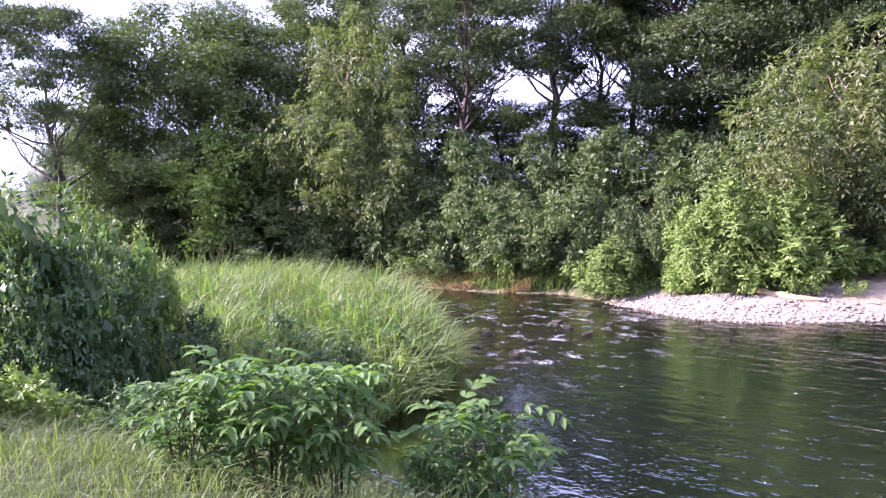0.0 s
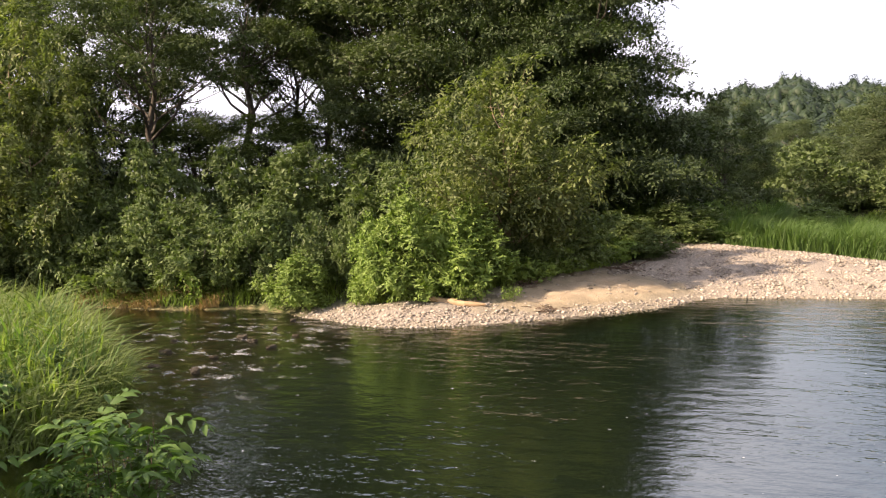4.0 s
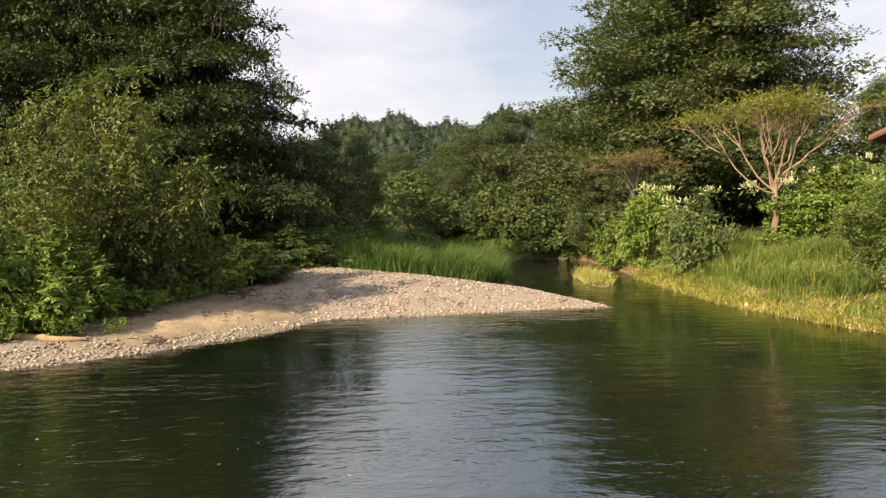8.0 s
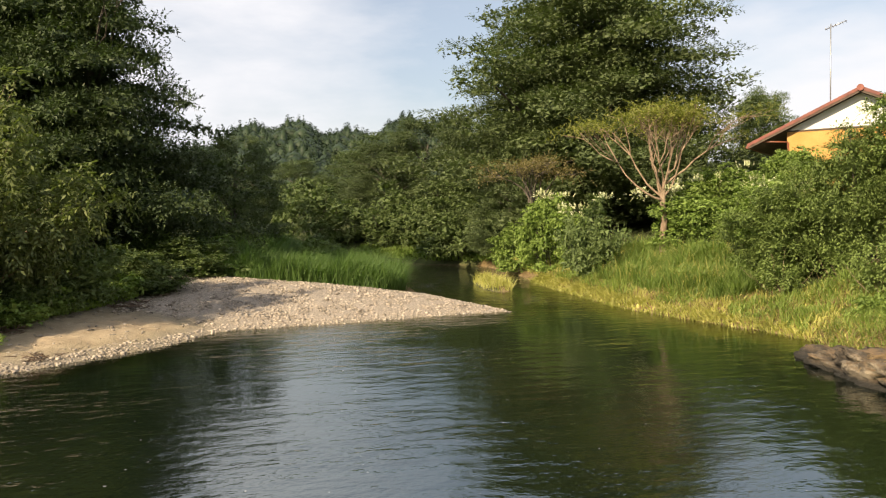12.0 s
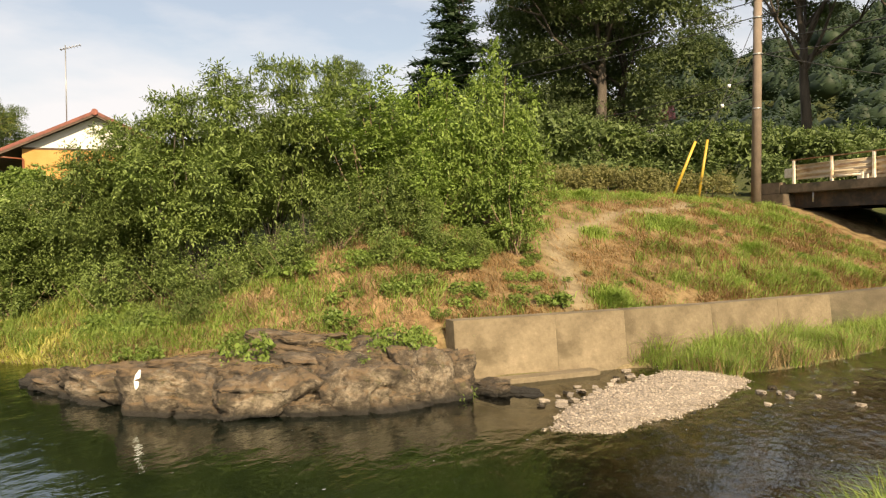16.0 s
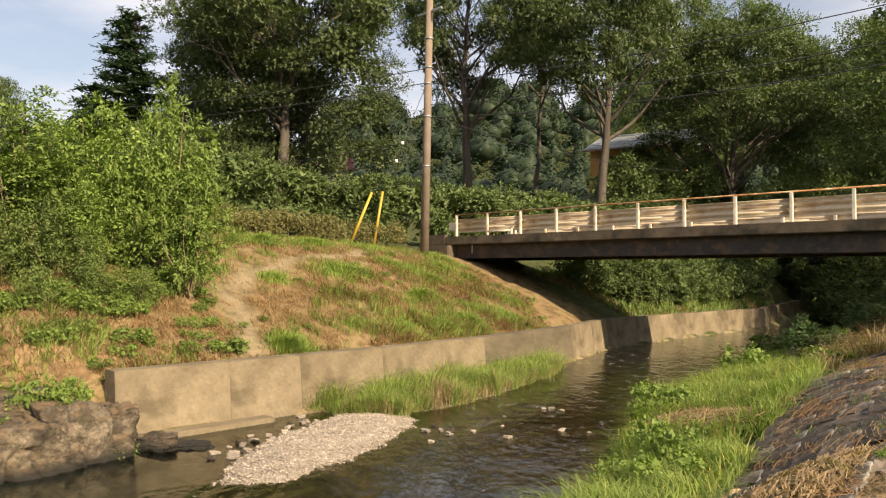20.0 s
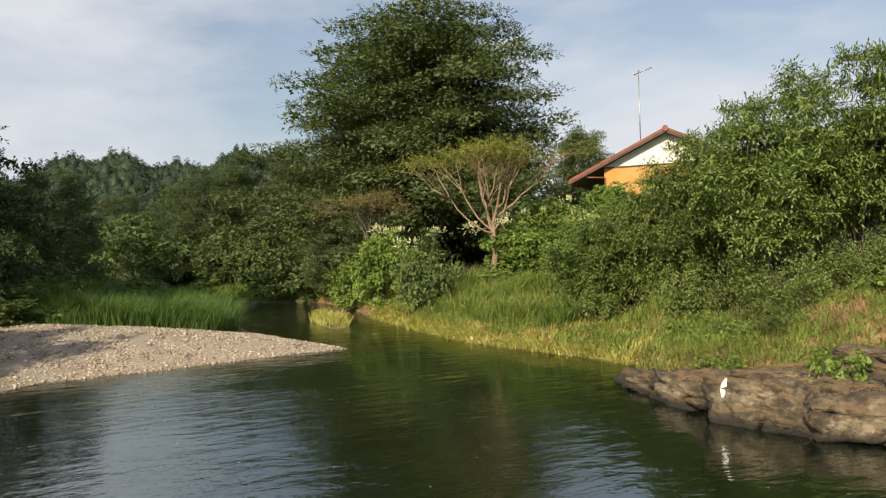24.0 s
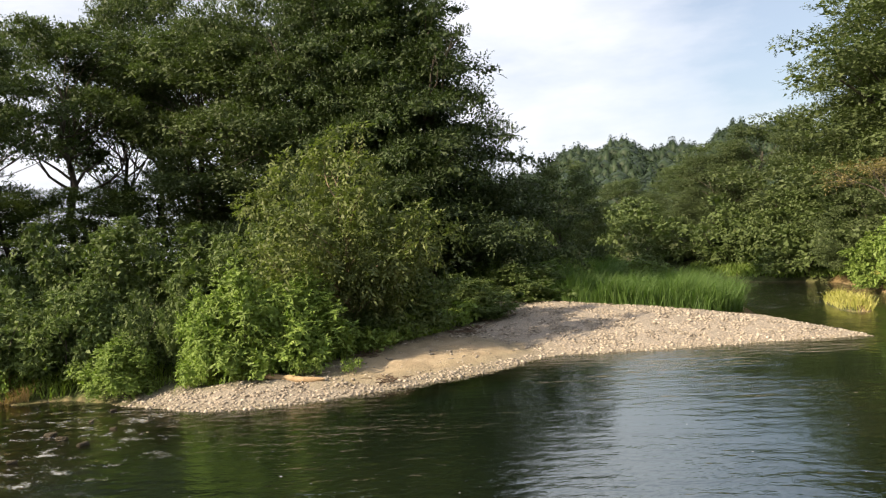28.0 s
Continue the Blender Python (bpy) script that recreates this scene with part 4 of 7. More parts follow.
r = R(18); kit("weed", "tall_weed_clump", r, 2.6, [(rr * math.cos(q), rr * math.sin(q), zz, 0.20, 0.20, 0.55) for q, rr, zz in zip(np.arange(46) * 2.4, np.linspace(0.1, 1.2, 46), r.uniform(0.3, 2.25, 46) * (1 - 0.45 * np.linspace(0.1, 1, 46) ** 2))], 15000, 0.115, LEAF_BRIGHT, BARK, 0.012, "bright green clump of tall upright weeds", "weeds", twig=0.2, stems=30, flat=0.7, width=0.40, per=0, fill=0.08, droop=0.25)
r = R(19); kit("feather", "feathery_shrub", r, 4.6, ragged_lobes(r, 15, 4.6, 2.7, 0.25, 0.34, 0.28, 0.50), 30000, 0.13, LEAF_FEATHER, BARK, 0.036, "spreading shrub with feathery pinnate leaves on the embankment", "shrub", twig=0.36, k=8, droop=0.18, width=0.36, stems=13, make=leaf_quads, per=2, clump=0.7, flat=1.0, fill=0.03, pad=0.12, turn_out=0.4, heart=0.9, inner=0.1)
r = R(27); kit("sprig", "feathery_shrub", r, 1.8, ragged_lobes(r, 11, 1.8, 1.25, 0.21, 0.25), 4400, 0.105, LEAF_FEATHER, BARK_PALE, 0.015, "low ragged shrub with feathery pinnate leaves", "shrub", twig=0.38, k=7, droop=0.3, width=0.36, stems=14, make=leaf_quads, per=2, clump=0.8, flat=0.9, fill=0.03, pad=0.2, turn_out=0.5, heart=0.9, inner=0.1)
r = R(20); kit("bright", "young_tree", r, 5.2, ragged_lobes(r, 22, 5.2, 2.4, 0.235, 0.27, 0.5, 0.5), 15000, 0.15, LEAF_BRIGHT, BARK_PALE, 0.04, "bright green young tree with upright leafy shoots", "tree", twig=0.4, k=6, droop=0.3, stems=18, width=0.48, per=2, flat=0.7, clump=0.75, fill=0.06, make=leaf_quads, heart=1.2, pad=0.3, inner=0.2)
r = R(21); kit("conifer", "conifer_tree", r, 16.0, tier_lobes(r, 46, 16.0, 2.9, 0.08, 0.97, 0.16), 22000, 0.20, LEAF_CONIFER, BARK, 0.2, "dark green pointed conifer behind the bank", "tree", twig=0.4, droop=0.3, top=0.97, per=3, clump=0.5)
r = R(22); kit("big", "large_tree", r, 17.0, round_lobes(r, 34, 17.0, 7.0, 0.54, 0.26, 0.55), 84000, 0.165, LEAF_DARK, BARK, 0.36, "large old tree with a thick trunk and spreading crown", "tree", twig=0.4, k=5, flat=0.9, limbs=22, per=4, droop=0.12, clump=0.55, pad=0.2, inner=0.15, fill=0.06, width=0.55, heart=1.5)
r = R(24); kit("zelkova", "spreading_tree", r, 16.0, tier_lobes(r, 76, 16.0, 7.4, 0.04, 0.50, 0.20), 230000, 0.115, LEAF_DEEP, BARK, 0.45, "huge green tree with layered boughs above the far river bank", "tree", twig=0.32, k=5, droop=0.2, flat=0.9, top=0.9, per=3, clump=0.55, fill=0.16, pad=0.17, inner=0.1, heart=1.7, width=0.6)
r = R(23); kit("herb", "low_herb_clump", r, 0.6, [(d * math.cos(q), d * math.sin(q), z, 0.16, 0.16, 0.10) for q, d, z in zip(r.uniform(0, 6.28, 15), 0.5 * np.sqrt(r.random(15)), r.uniform(0.06, 0.5, 15))], 640, 0.07, LEAF_BRIGHT, GRASS, 0.008, "low leafy green herbs", "weeds", twig=0.11, k=4, stems=9, width=0.6, per=0, make=leaf_quads)
r = R(25); kit("broad", "broadleaf_weed_clump", r, 1.7, ragged_lobes(r, 26, 1.7, 0.95, 0.24, 0.12), 8000, 0.09, LEAF_HERB, GRASS, 0.012, "lush clump of broad-leaved green weeds", "weeds", twig=0.22, k=5, droop=0.25, flat=0.9, stems=18, width=0.5, per=2, clump=0.6, fill=0.08, make=leaf_quads)


def put(key, x, y, height, width=1.0, sink=0.0, turn=None, label=""):
    """Places a plant, as high as told; width: how wide it is against its kind's own shape."""
    src, count = KITS[key]
    tall = {"round": 13.0, "dark": 15.0, "open": 15.0, "tiers": 18.0, "locust": 7.5, "shrub": 3.0, "creeper": 3.2, "weed": 2.7, "feather": 4.6, "sprig": 1.8, "bright": 5.2, "conifer": 16.0, "big": 17.0, "zelkova": 16.0, "fore": 1.1, "vine": 3.2, "broad": 1.7, "herb": 0.6}[key]
    s = height / tall
    a = (count * 137.5 + 40 if turn is None else turn) % 360
    m = Matrix.LocRotScale((x, y, gz(x, y) - sink), Euler((0, 0, radians(a))), (s * width, s * width, s))
    if count == 0:
        src.matrix_basis = m
        ob = src
    else:
        ob = copy_thing(src, Matrix())
        ob.matrix_basis = m
    KITS[key][1] += 1
    if label:
        ob["label"] = label
    return ob


def pinnate(rng, root, tip_dir, length, pairs, leaf, width):
    """A compound leaf: a drooping rib with pairs of pointed leaflets."""
    side = unit(np.cross(tip_dir, (0, 0, 1.0))[None])[0]
    pos, alo, nor = [], [], []
    for j in range(pairs):
        s = (j + 1) / pairs
        p = root + tip_dir * length * s - np.array([0, 0, 0.24 * length * s * s])
        for sg in (1, -1):
            pos.append(p), alo.append(unit((tip_dir * 0.55 + side * sg * 0.85 - np.array([0, 0, 0.10 + 0.15 * s]) + rng.normal(0, 0.12, 3))[None])[0])
            nor.append(unit((np.array([0, 0, 1.0]) + side * sg * 0.25 + rng.normal(0, 0.15, 3))[None])[0])
    pos.append(root + tip_dir * length - np.array([0, 0, 0.24 * length])), alo.append(unit((tip_dir - np.array([0, 0, 0.5]))[None])[0]), nor.append(np.array([0, 0, 1.0]))
    n = len(pos)
    taper = np.array([1 - 0.35 * abs(2 * (i // 2) / pairs - 0.9) for i in range(n)])
    return broad_leaves(np.array(pos), np.array(alo), np.array(nor), leaf * taper, width * taper)


def broad_leaves(pos, along, normal, length, width):
    """Leaves of six faces with a folded middle rib and a drooping tip."""
    side = unit(np.cross(along, normal))
    up = np.cross(side, along)
    L, W = length[:, None], width[:, None]
    q = lambda a, b, c: pos + along * L * a + side * W * b + up * L * c
    v = np.stack([q(0, 0, 0), q(0.32, 0.5, 0.05), q(0.36, 0, -0.01), q(0.32, -0.5, 0.05), q(0.72, 0.36, 0.0), q(0.72, 0, -0.05), q(0.72, -0.36, 0.0), q(1.0, 0, -0.14)], 1).reshape(-1, 3)
    b = np.arange(len(pos))[:, None, None] * 8
    tri = np.array([(0, 2, 1), (0, 3, 2), (1, 2, 5), (1, 5, 4), (3, 6, 5), (3, 5, 2), (4, 5, 7), (6, 7, 5)])
    return v, (tri[None] + b).reshape(-1, 3)


def foreground_shrub(seed, stems, height, spread):
    rng = R(seed)
    ob = tagged(new("walnut_sapling"), "leafy sapling with fresh green pinnate leaves beside the path", "shrub")
    wood, leaves = [], []
    for i in range(stems):
        a = i * 2.4 + rng.uniform(-0.4, 0.4)
        top = np.array([math.cos(a) * spread * rng.uniform(0.3, 1), math.sin(a) * spread * rng.uniform(0.3, 1), height * rng.uniform(0.72, 1.0)])
        line = limb_line(rng, (0.1 * math.cos(a), 0.1 * math.sin(a), -0.15), top, 0.08, 8)
        wood.append(tube(line, np.linspace(0.016, 0.005, 8), 6))
        for k in range(3, 8):
            for _ in range(2 if k == 7 else 1):
                b = rng.uniform(0, 6.28)
                d = unit(np.array([[math.cos(b), math.sin(b), rng.uniform(0.05, 0.6)]]))[0]
                leaves.append(pinnate(rng, line[k] + rng.normal(0, 0.02, 3), d, rng.uniform(0.52, 0.74), 4, rng.uniform(0.24, 0.31), rng.uniform(0.098, 0.128)))
    v, f = joined(wood)
    tagged(child("branchwork", mesh_from("branchwork", v, f, True), BARK_RED, ob), kind="stuff")
    v, f = joined(leaves)
    tagged(child("foliage", mesh_from("foliage", v, f), LEAF_FORE, ob), kind="stuff")
    return ob


KITS["fore"] = [foreground_shrub(31, 12, 1.05, 0.6), 0]


# ---------------------------------------------------------------- where the plants stand: kind, x, y, height, width
NORTH_WOODS = [
    ("round", 4.8, 37.5, 4.8, 2.05), ("round", 8.5, 39.9, 5.8, 1.86), ("round", 1.6, 37.7, 4.7, 2.12),
    ("open", -16.3, 30.1, 11.2, 1.02), ("round", -11.8, 33.2, 10.0, 1.42), ("round", -8.8, 37.1, 10.0, 1.35),
    ("round", -17.4, 36.2, 6.0, 1.19), ("bright", -9.4, 29.7, 5.7, 1.05), ("locust", -3.7, 27.9, 5.6, 0.98),
    ("locust", -4.4, 29.8, 8.9, 0.76), ("open", 0.3, 33.1, 10.5, 1.23), ("open", 4.4, 39.8, 13.1, 1.27),
    ("open", 7.6, 42.4, 12.7, 1.14), ("open", 10.0, 36.7, 12.3, 1.28), ("dark", 13.1, 33.5, 11.1, 1.44),
    ("dark", -7.7, 43.5, 12.2, 1.41), ("locust", 9.6, 20.3, 6.3, 1.00), ("tiers", 17.1, 28.5, 13.8, 1.11), ("tiers", 16.2, 29.6, 13.2, 1.05), ("tiers", 13.6, 30.6, 14.0, 0.9),
    ("dark", 11.3, 35.3, 13.5, 0.96), ("open", 8.7, 41.1, 16.1, 0.80), ("dark", 16.1, 35.7, 16.3, 0.79),
    ("round", -14.3, 34.4, 8.8, 1.10), ("dark", -3.1, 41.0, 12.8, 1.25),
]
THICKET = [
    ("creeper", -4.8, 29.2, 3.1, 0.97), ("shrub", -2.5, 27.0, 4.2, 0.70), ("creeper", 0.1, 27.6, 3.8, 0.76),
    ("shrub", 2.5, 27.4, 3.5, 0.85), ("creeper", 4.7, 26.6, 3.2, 0.97), ("shrub", 6.6, 25.2, 3.0, 1.05),
    ("creeper", 8.2, 23.6, 2.9, 1.00), ("shrub", -4.8, 28.0, 2.0, 1.16), ("creeper", -2.8, 27.4, 2.3, 0.91),
    ("shrub", -0.8, 26.1, 2.5, 0.90), ("creeper", 0.9, 25.1, 2.3, 0.92), ("shrub", 2.2, 24.0, 2.0, 0.95),
    ("creeper", 3.5, 23.2, 2.1, 0.86), ("shrub", 4.3, 21.6, 2.2, 0.81), ("shrub", 5.2, 21.0, 2.7, 0.64),
    ("weed", 6.3, 19.2, 3.0, 0.80), ("weed", 7.8, 19.2, 2.6, 1.08), ("weed", 5.5, 19.6, 2.4, 0.70),
    ("weed", 3.6, 20.7, 1.6, 1.12), ("creeper", -6.5, 30.5, 1.0, 2.72), ("creeper", -8.8, 30.9, 2.0, 1.81),
    ("creeper", -3.8, 27.9, 1.0, 2.25), ("creeper", 1.0, 25.2, 1.0, 1.63), ("shrub", -1.4, 26.5, 0.9, 2.40),
    ("round", -12.3, 31.9, 3.3, 2.18),
]
BEACH_EDGE = [
    ("creeper", 12.1, 21.3, 2.2, 1.26), ("shrub", 15.5, 23.3, 1.4, 2.20), ("creeper", 18.9, 24.5, 1.4, 2.32),
    ("shrub", 10.2, 20.1, 1.4, 1.30), ("shrub", 25.5, 29.5, 2.1, 1.52), ("shrub", 15.4, 21.6, 0.8, 2.71),
    ("shrub", 9.3, 20.5, 2.0, 1.05), ("weed", 29.9, 32.3, 2.3, 1.92), ("weed", 29.0, 27.7, 1.9, 1.78),
    ("weed", 23.0, 27.7, 1.8, 1.71), ("weed", 25.3, 28.4, 1.9, 2.02), ("weed", 29.4, 30.1, 1.8, 1.94),
]
UPSTREAM = [
    ("weed", 19.2, 26.9, 2.0, 1.69), ("weed", 21.6, 27.7, 1.9, 1.51), ("weed", 24.7, 29.1, 2.1, 1.81),
    ("weed", 28.6, 31.0, 2.0, 1.75), ("weed", 21.5, 26.5, 1.8, 1.57), ("dark", 27.5, 31.9, 7.1, 0.97),
    ("dark", 42.2, 45.6, 4.5, 1.51), ("dark", 64.9, 65.4, 6.6, 1.83), ("dark", 57.3, 50.2, 6.6, 1.64),
    ("dark", 51.9, 41.1, 7.6, 1.62), ("dark", 48.2, 34.4, 8.5, 1.37), ("zelkova", 46.1, 20.5, 16.3, 1.59), ("zelkova", 46.8, 19.2, 14.8, 1.3), ("zelkova", 46.0, 23.5, 11.5, 1.6),
    # first entry: dark leaves stand in for the shade under the big boughs
    ("dark", 38.2, 21.9, 5.3, 1.25), ("creeper", 39.7, 25.7, 3.5, 1.38), ("round", 57.4, 12.3, 8.6, 0.75), ("round", 58.4, 12.9, 8.2, 0.7),
    ("shrub", 41.6, 36.3, 1.4, 2.56), ("dark", 58.1, 55.2, 4.3, 2.46),
]
IVY_BANK = [
    ("vine", 32.5, 16.2, 3.3, 0.84), ("shrub", 28.3, 12.2, 3.3, 0.82), ("vine", 30.9, 9.2, 2.2, 1.3),
    ("vine", 32.3, 8.2, 2.7, 1.09), ("vine", 35.6, 6.3, 2.6, 1.05),
    ("vine", 34.5, 18.9, 2.3, 1.10), ("bright", 27.8, 5.8, 2.7, 1.62), ("shrub", 26.0, 4.6, 1.9, 1.29),
    ("feather", 26.1, 3.7, 3.2, 1.18),
]
SLOPE_SHRUBS = [
    ("feather", 24.6, 2.3, 4.1, 0.77), ("feather", 26.2, 1.0, 4.6, 0.82), ("feather", 23.8, -0.5, 5.3, 0.80),
    ("feather", 25.7, 1.7, 4.5, 0.90), ("feather", 24.7, -2.6, 5.9, 0.66), ("feather", 25.4, 3.7, 3.2, 1.03),
    ("bright", 23.2, -5.4, 4.3, 1.04), ("bright", 21.8, -6.9, 4.1, 0.94), ("bright", 20.2, -8.0, 5.1, 0.64),
    ("bright", 19.4, -8.3, 3.2, 0.77), ("sprig", 23.0, 0.6, 1.5, 1.1), ("sprig", 22.4, -1.8, 1.2, 1.2),
    ("bright", 20.6, -6.4, 2.4, 1.0), ("sprig", 24.0, 2.9, 1.7, 1.0), ("feather", 24.7, 4.8, 2.9, 1.25),
    ("feather", 25.3, 0.6, 5.3, 0.83), ("feather", 25.8, -1.6, 5.6, 0.79), ("feather", 24.6, -3.7, 5.6, 0.69),
    ("sprig", 20.2, 0.8, 0.7, 1.5), ("sprig", 20.0, -1.0, 1.3, 1.0), ("sprig", 19.4, -2.6, 1.2, 1.0), ("sprig", 20.9, -4.4, 1.6, 1.0), ("sprig", 19.4, -3.7, 1.3, 1.0), ("sprig", 19.9, -5.0, 1.5, 1.0),
    ("sprig", 21.6, -0.2, 1.3, 1.1), ("sprig", 21.2, -2.4, 1.2, 1.1), ("sprig", 18.6, -0.3, 0.7, 1.3), ("sprig", 18.7, -5.9, 1.0, 1.2), ("sprig", 20.5, -5.4, 1.8, 1.0), ("sprig", 23.4, 4.4, 1.5, 1.1),
    ("sprig", 18.3, -4.6, 0.9, 1.0), ("sprig", 19.6, -5.9, 1.2, 1.0), ("sprig", 18.8, -7.0, 0.9, 1.0), ("sprig", 22.4, 1.8, 1.5, 1.0), ("sprig", 21.6, -3.7, 1.2, 1.1),
]
SOUTH_WOODS = [
    ("conifer", 57.9, -19.0, 12.3, 2.1), ("round", 59.9, -10.9, 12.5, 0.58),
    ("big", 41.2, -22.6, 19.0, 1.00), ("big", 43.9, -39.6, 24.4, 0.79), ("big", 34.1, -43.3, 21.2, 0.85),
    ("big", 30.7, -55.0, 19.8, 1.04), ("round", 11.5, -51.0, 18.0, 0.95), ("round", 14.3, -69.5, 20.3, 0.49),
    ("dark", 50.6, -23.6, 14.9, 1.0), ("dark", 46.5, -22.9, 13.5, 1.2),
    ("dark", 43.1, -25.3, 17.3, 1.00), ("open", 45.5, -49.3, 25.6, 0.62), ("round", 40.5, -75.0, 26.0, 0.90), ("round", 26.0, -78.0, 27.0, 0.95), ("round", 18.5, -63.0, 22.0, 1.0), ("round", 45.0, -68.0, 24.0, 0.8), ("round", 33.0, -92.0, 28.0, 0.9),
]
# thicket that comes down to the wall past the bridge: along, back from the wall, height
WALL_THICKET = [(0.6, 3.4, 2.2), (2.0, 2.2, 2.2), (3.4, 2.6, 2.8), (4.9, 1.9, 2.1), (6.6, 2.5, 3.0), (8.4, 2.0, 2.3), (10.4, 2.4, 3.1), (12.5, 1.9, 2.4), (14.8, 2.5, 3.2), (17.2, 2.0, 2.5), (20.0, 2.6, 3.4), (23.4, 2.2, 2.8), (27.0, 2.6, 3.4),
                (1.2, 4.6, 2.6), (4.2, 4.4, 2.8), (8.0, 4.6, 3.0), (12.0, 4.6, 3.0), (16.0, 4.8, 3.2)]
BRIDGE_SHRUBS = [
    ("broad", 12.2, -25.8, 1.4, 1.0), ("broad", 11.0, -27.4, 1.2, 1.1), ("shrub", 8.0, -27.4, 2.4, 1.0), ("broad", 6.6, -25.1, 1.3, 1.2), ("broad", 5.6, -24.3, 1.2, 1.2), ("broad", 7.7, -25.4, 1.6, 1.2), ("broad", 10.8, -24.8, 0.9, 1.0), 
    ("creeper", 19.6, -51.5, 3.0, 1.3), ("shrub", 21.4, -56.5, 3.6, 1.5), ("creeper", 23.8, -61.5, 4.2, 1.5), ("creeper", 25.9, -66.0, 4.8, 1.6), ("shrub", 28.4, -72.5, 5.6, 1.7),
    ("creeper", 31.0, -79.0, 6.2, 1.7), ("creeper", 34.2, -62.0, 4.4, 1.2), ("shrub", 36.4, -69.5, 4.8, 1.2), ("creeper", 38.6, -76.5, 5.4, 1.2),
    ("shrub", 26.6, -35.2, 2.4, 1.0), ("creeper", 27.0, -38.0, 2.8, 0.95), ("shrub", 27.4, -41.0, 3.0, 0.95), ("creeper", 27.9, -44.0, 3.1, 0.9),
    ("shrub", 28.5, -47.0, 3.2, 0.95), ("creeper", 29.5, -50.5, 3.3, 0.9), ("shrub", 30.6, -54.0, 3.2, 0.95), ("creeper", 32.0, -58.0, 3.5, 0.9),
    ("shrub", 33.6, -62.5, 3.6, 0.95), ("creeper", 35.4, -67.0, 3.8, 0.9), ("shrub", 37.6, -73.0, 4.0, 0.95), ("creeper", 40.5, -80.0, 4.2, 0.9),
    ("shrub", 29.6, -38.5, 2.6, 1.4), ("creeper", 30.4, -43.5, 3.6, 1.2), ("shrub", 31.4, -48.0, 3.2, 1.3), ("creeper", 35.1, -47.5, 4.2, 1.1), ("creeper", 33.0, -52.0, 4.0, 1.1), ("creeper", 35.0, -55.5, 3.8, 1.2), ("shrub", 36.6, -54.0, 3.2, 1.2), ("creeper", 38.6, -53.2, 3.2, 1.2), ("shrub", 33.4, -57.2, 4.2, 1.1),
    ("shrub", 7.5, -27.0, 2.2, 0.9), ("creeper", 9.0, -26.4, 2.0, 0.8), ("shrub", 10.2, -26.6, 1.4, 0.9), ("creeper", 6.3, -26.3, 1.8, 0.9),
    ("shrub", 11.0, -45.0, 4.0, 0.72), ("creeper", 13.2, -41.9, 2.6, 0.92), ("creeper", 11.4, -34.9, 2.2, 0.85), ("shrub", 15.6, -33.5, 1.0, 1.2), ("shrub", 14.6, -31.5, 0.9, 1.2),
    ("creeper", 8.8, -28.1, 2.2, 0.83), ("shrub", 9.9, -28.3, 1.9, 0.83), ("shrub", 5.7, -27.3, 1.9, 0.94),
]
NEAR_PLANTS = [
    ("broad", -5.3, 9.4, 2.9, 0.59), ("broad", -5.0, 10.3, 2.6, 0.52), ("broad", -5.5, 8.8, 3.0, 0.54),
    ("broad", -4.9, 9.1, 2.4, 0.45), ("broad", -5.2, 8.4, 2.2, 0.5),
    ("weed", -5.9, 9.1, 3.1, 0.45), ("weed", -5.7, 11.0, 3.0, 0.41), ("weed", -5.1, 11.5, 2.5, 0.42),
    ("broad", -4.9, 8.3, 1.5, 0.6), ("fore", -2.3, 5.2, 0.72, 0.62), ("fore", -1.8, 5.5, 1.0, 0.66), ("fore", -1.35, 5.5, 1.0, 0.55), ("fore", -0.22, 6.0, 1.12, 0.60), ("fore", -0.62, 5.75, 0.62, 0.5),
]
FAR_BEND = [
    ("shrub", 40.6, 23.5, 4.2, 1.2), ("creeper", 41.2, 27.5, 4.6, 1.1), ("shrub", 40.8, 32.0, 4.4, 1.2), ("creeper", 39.2, 38.0, 4.6, 1.1), ("shrub", 36.8, 44.5, 4.4, 1.2),
    # the dark kit puts these trees' shade into their leaf colour
    ("dark", 47.0, 29.5, 8.4, 1.1), ("dark", 45.5, 37.0, 6.8, 1.3), ("dark", 42.0, 47.0, 5.4, 1.5), ("shrub", 23.5, 38.5, 3.0, 1.3), ("shrub", 27.0, 41.0, 3.2, 1.2), ("creeper", 20.0, 33.0, 3.4, 1.1), ("shrub", 19.5, 29.5, 2.2, 1.2),
    ("creeper", 2.8, 23.0, 2.4, 0.9), ("shrub", 1.4, 23.8, 2.4, 1.1), ("creeper", 0.0, 24.9, 2.6, 0.9), ("shrub", -1.2, 26.0, 2.6, 1.0), ("creeper", -2.4, 27.2, 2.6, 1.0), ("creeper", -4.6, 28.4, 2.6, 1.1),
    ("creeper", -7.5, 29.2, 2.4, 1.2), ("creeper", 0.6, 24.2, 1.5, 1.0), ("creeper", -0.7, 25.2, 1.4, 1.0), ("creeper", -2.2, 26.5, 1.4, 1.0),
]
for i, (d, back, tall) in enumerate(WALL_THICKET):
    wy = -31.2 - d
    wx = float(np.interp(-wy, [28, 33.5, 49, 55, 67], [21.6, 22.6, 25.2, 27.4, 31.6])) + back
    put(("creeper", "shrub")[i % 2], wx, wy, tall, 1.0)
for rows in (FAR_BEND, NORTH_WOODS, THICKET, BEACH_EDGE, UPSTREAM, IVY_BANK, SLOPE_SHRUBS, SOUTH_WOODS, BRIDGE_SHRUBS, NEAR_PLANTS):
    for key, x, y, height, width in rows:
        put(key, x, y, height, width)


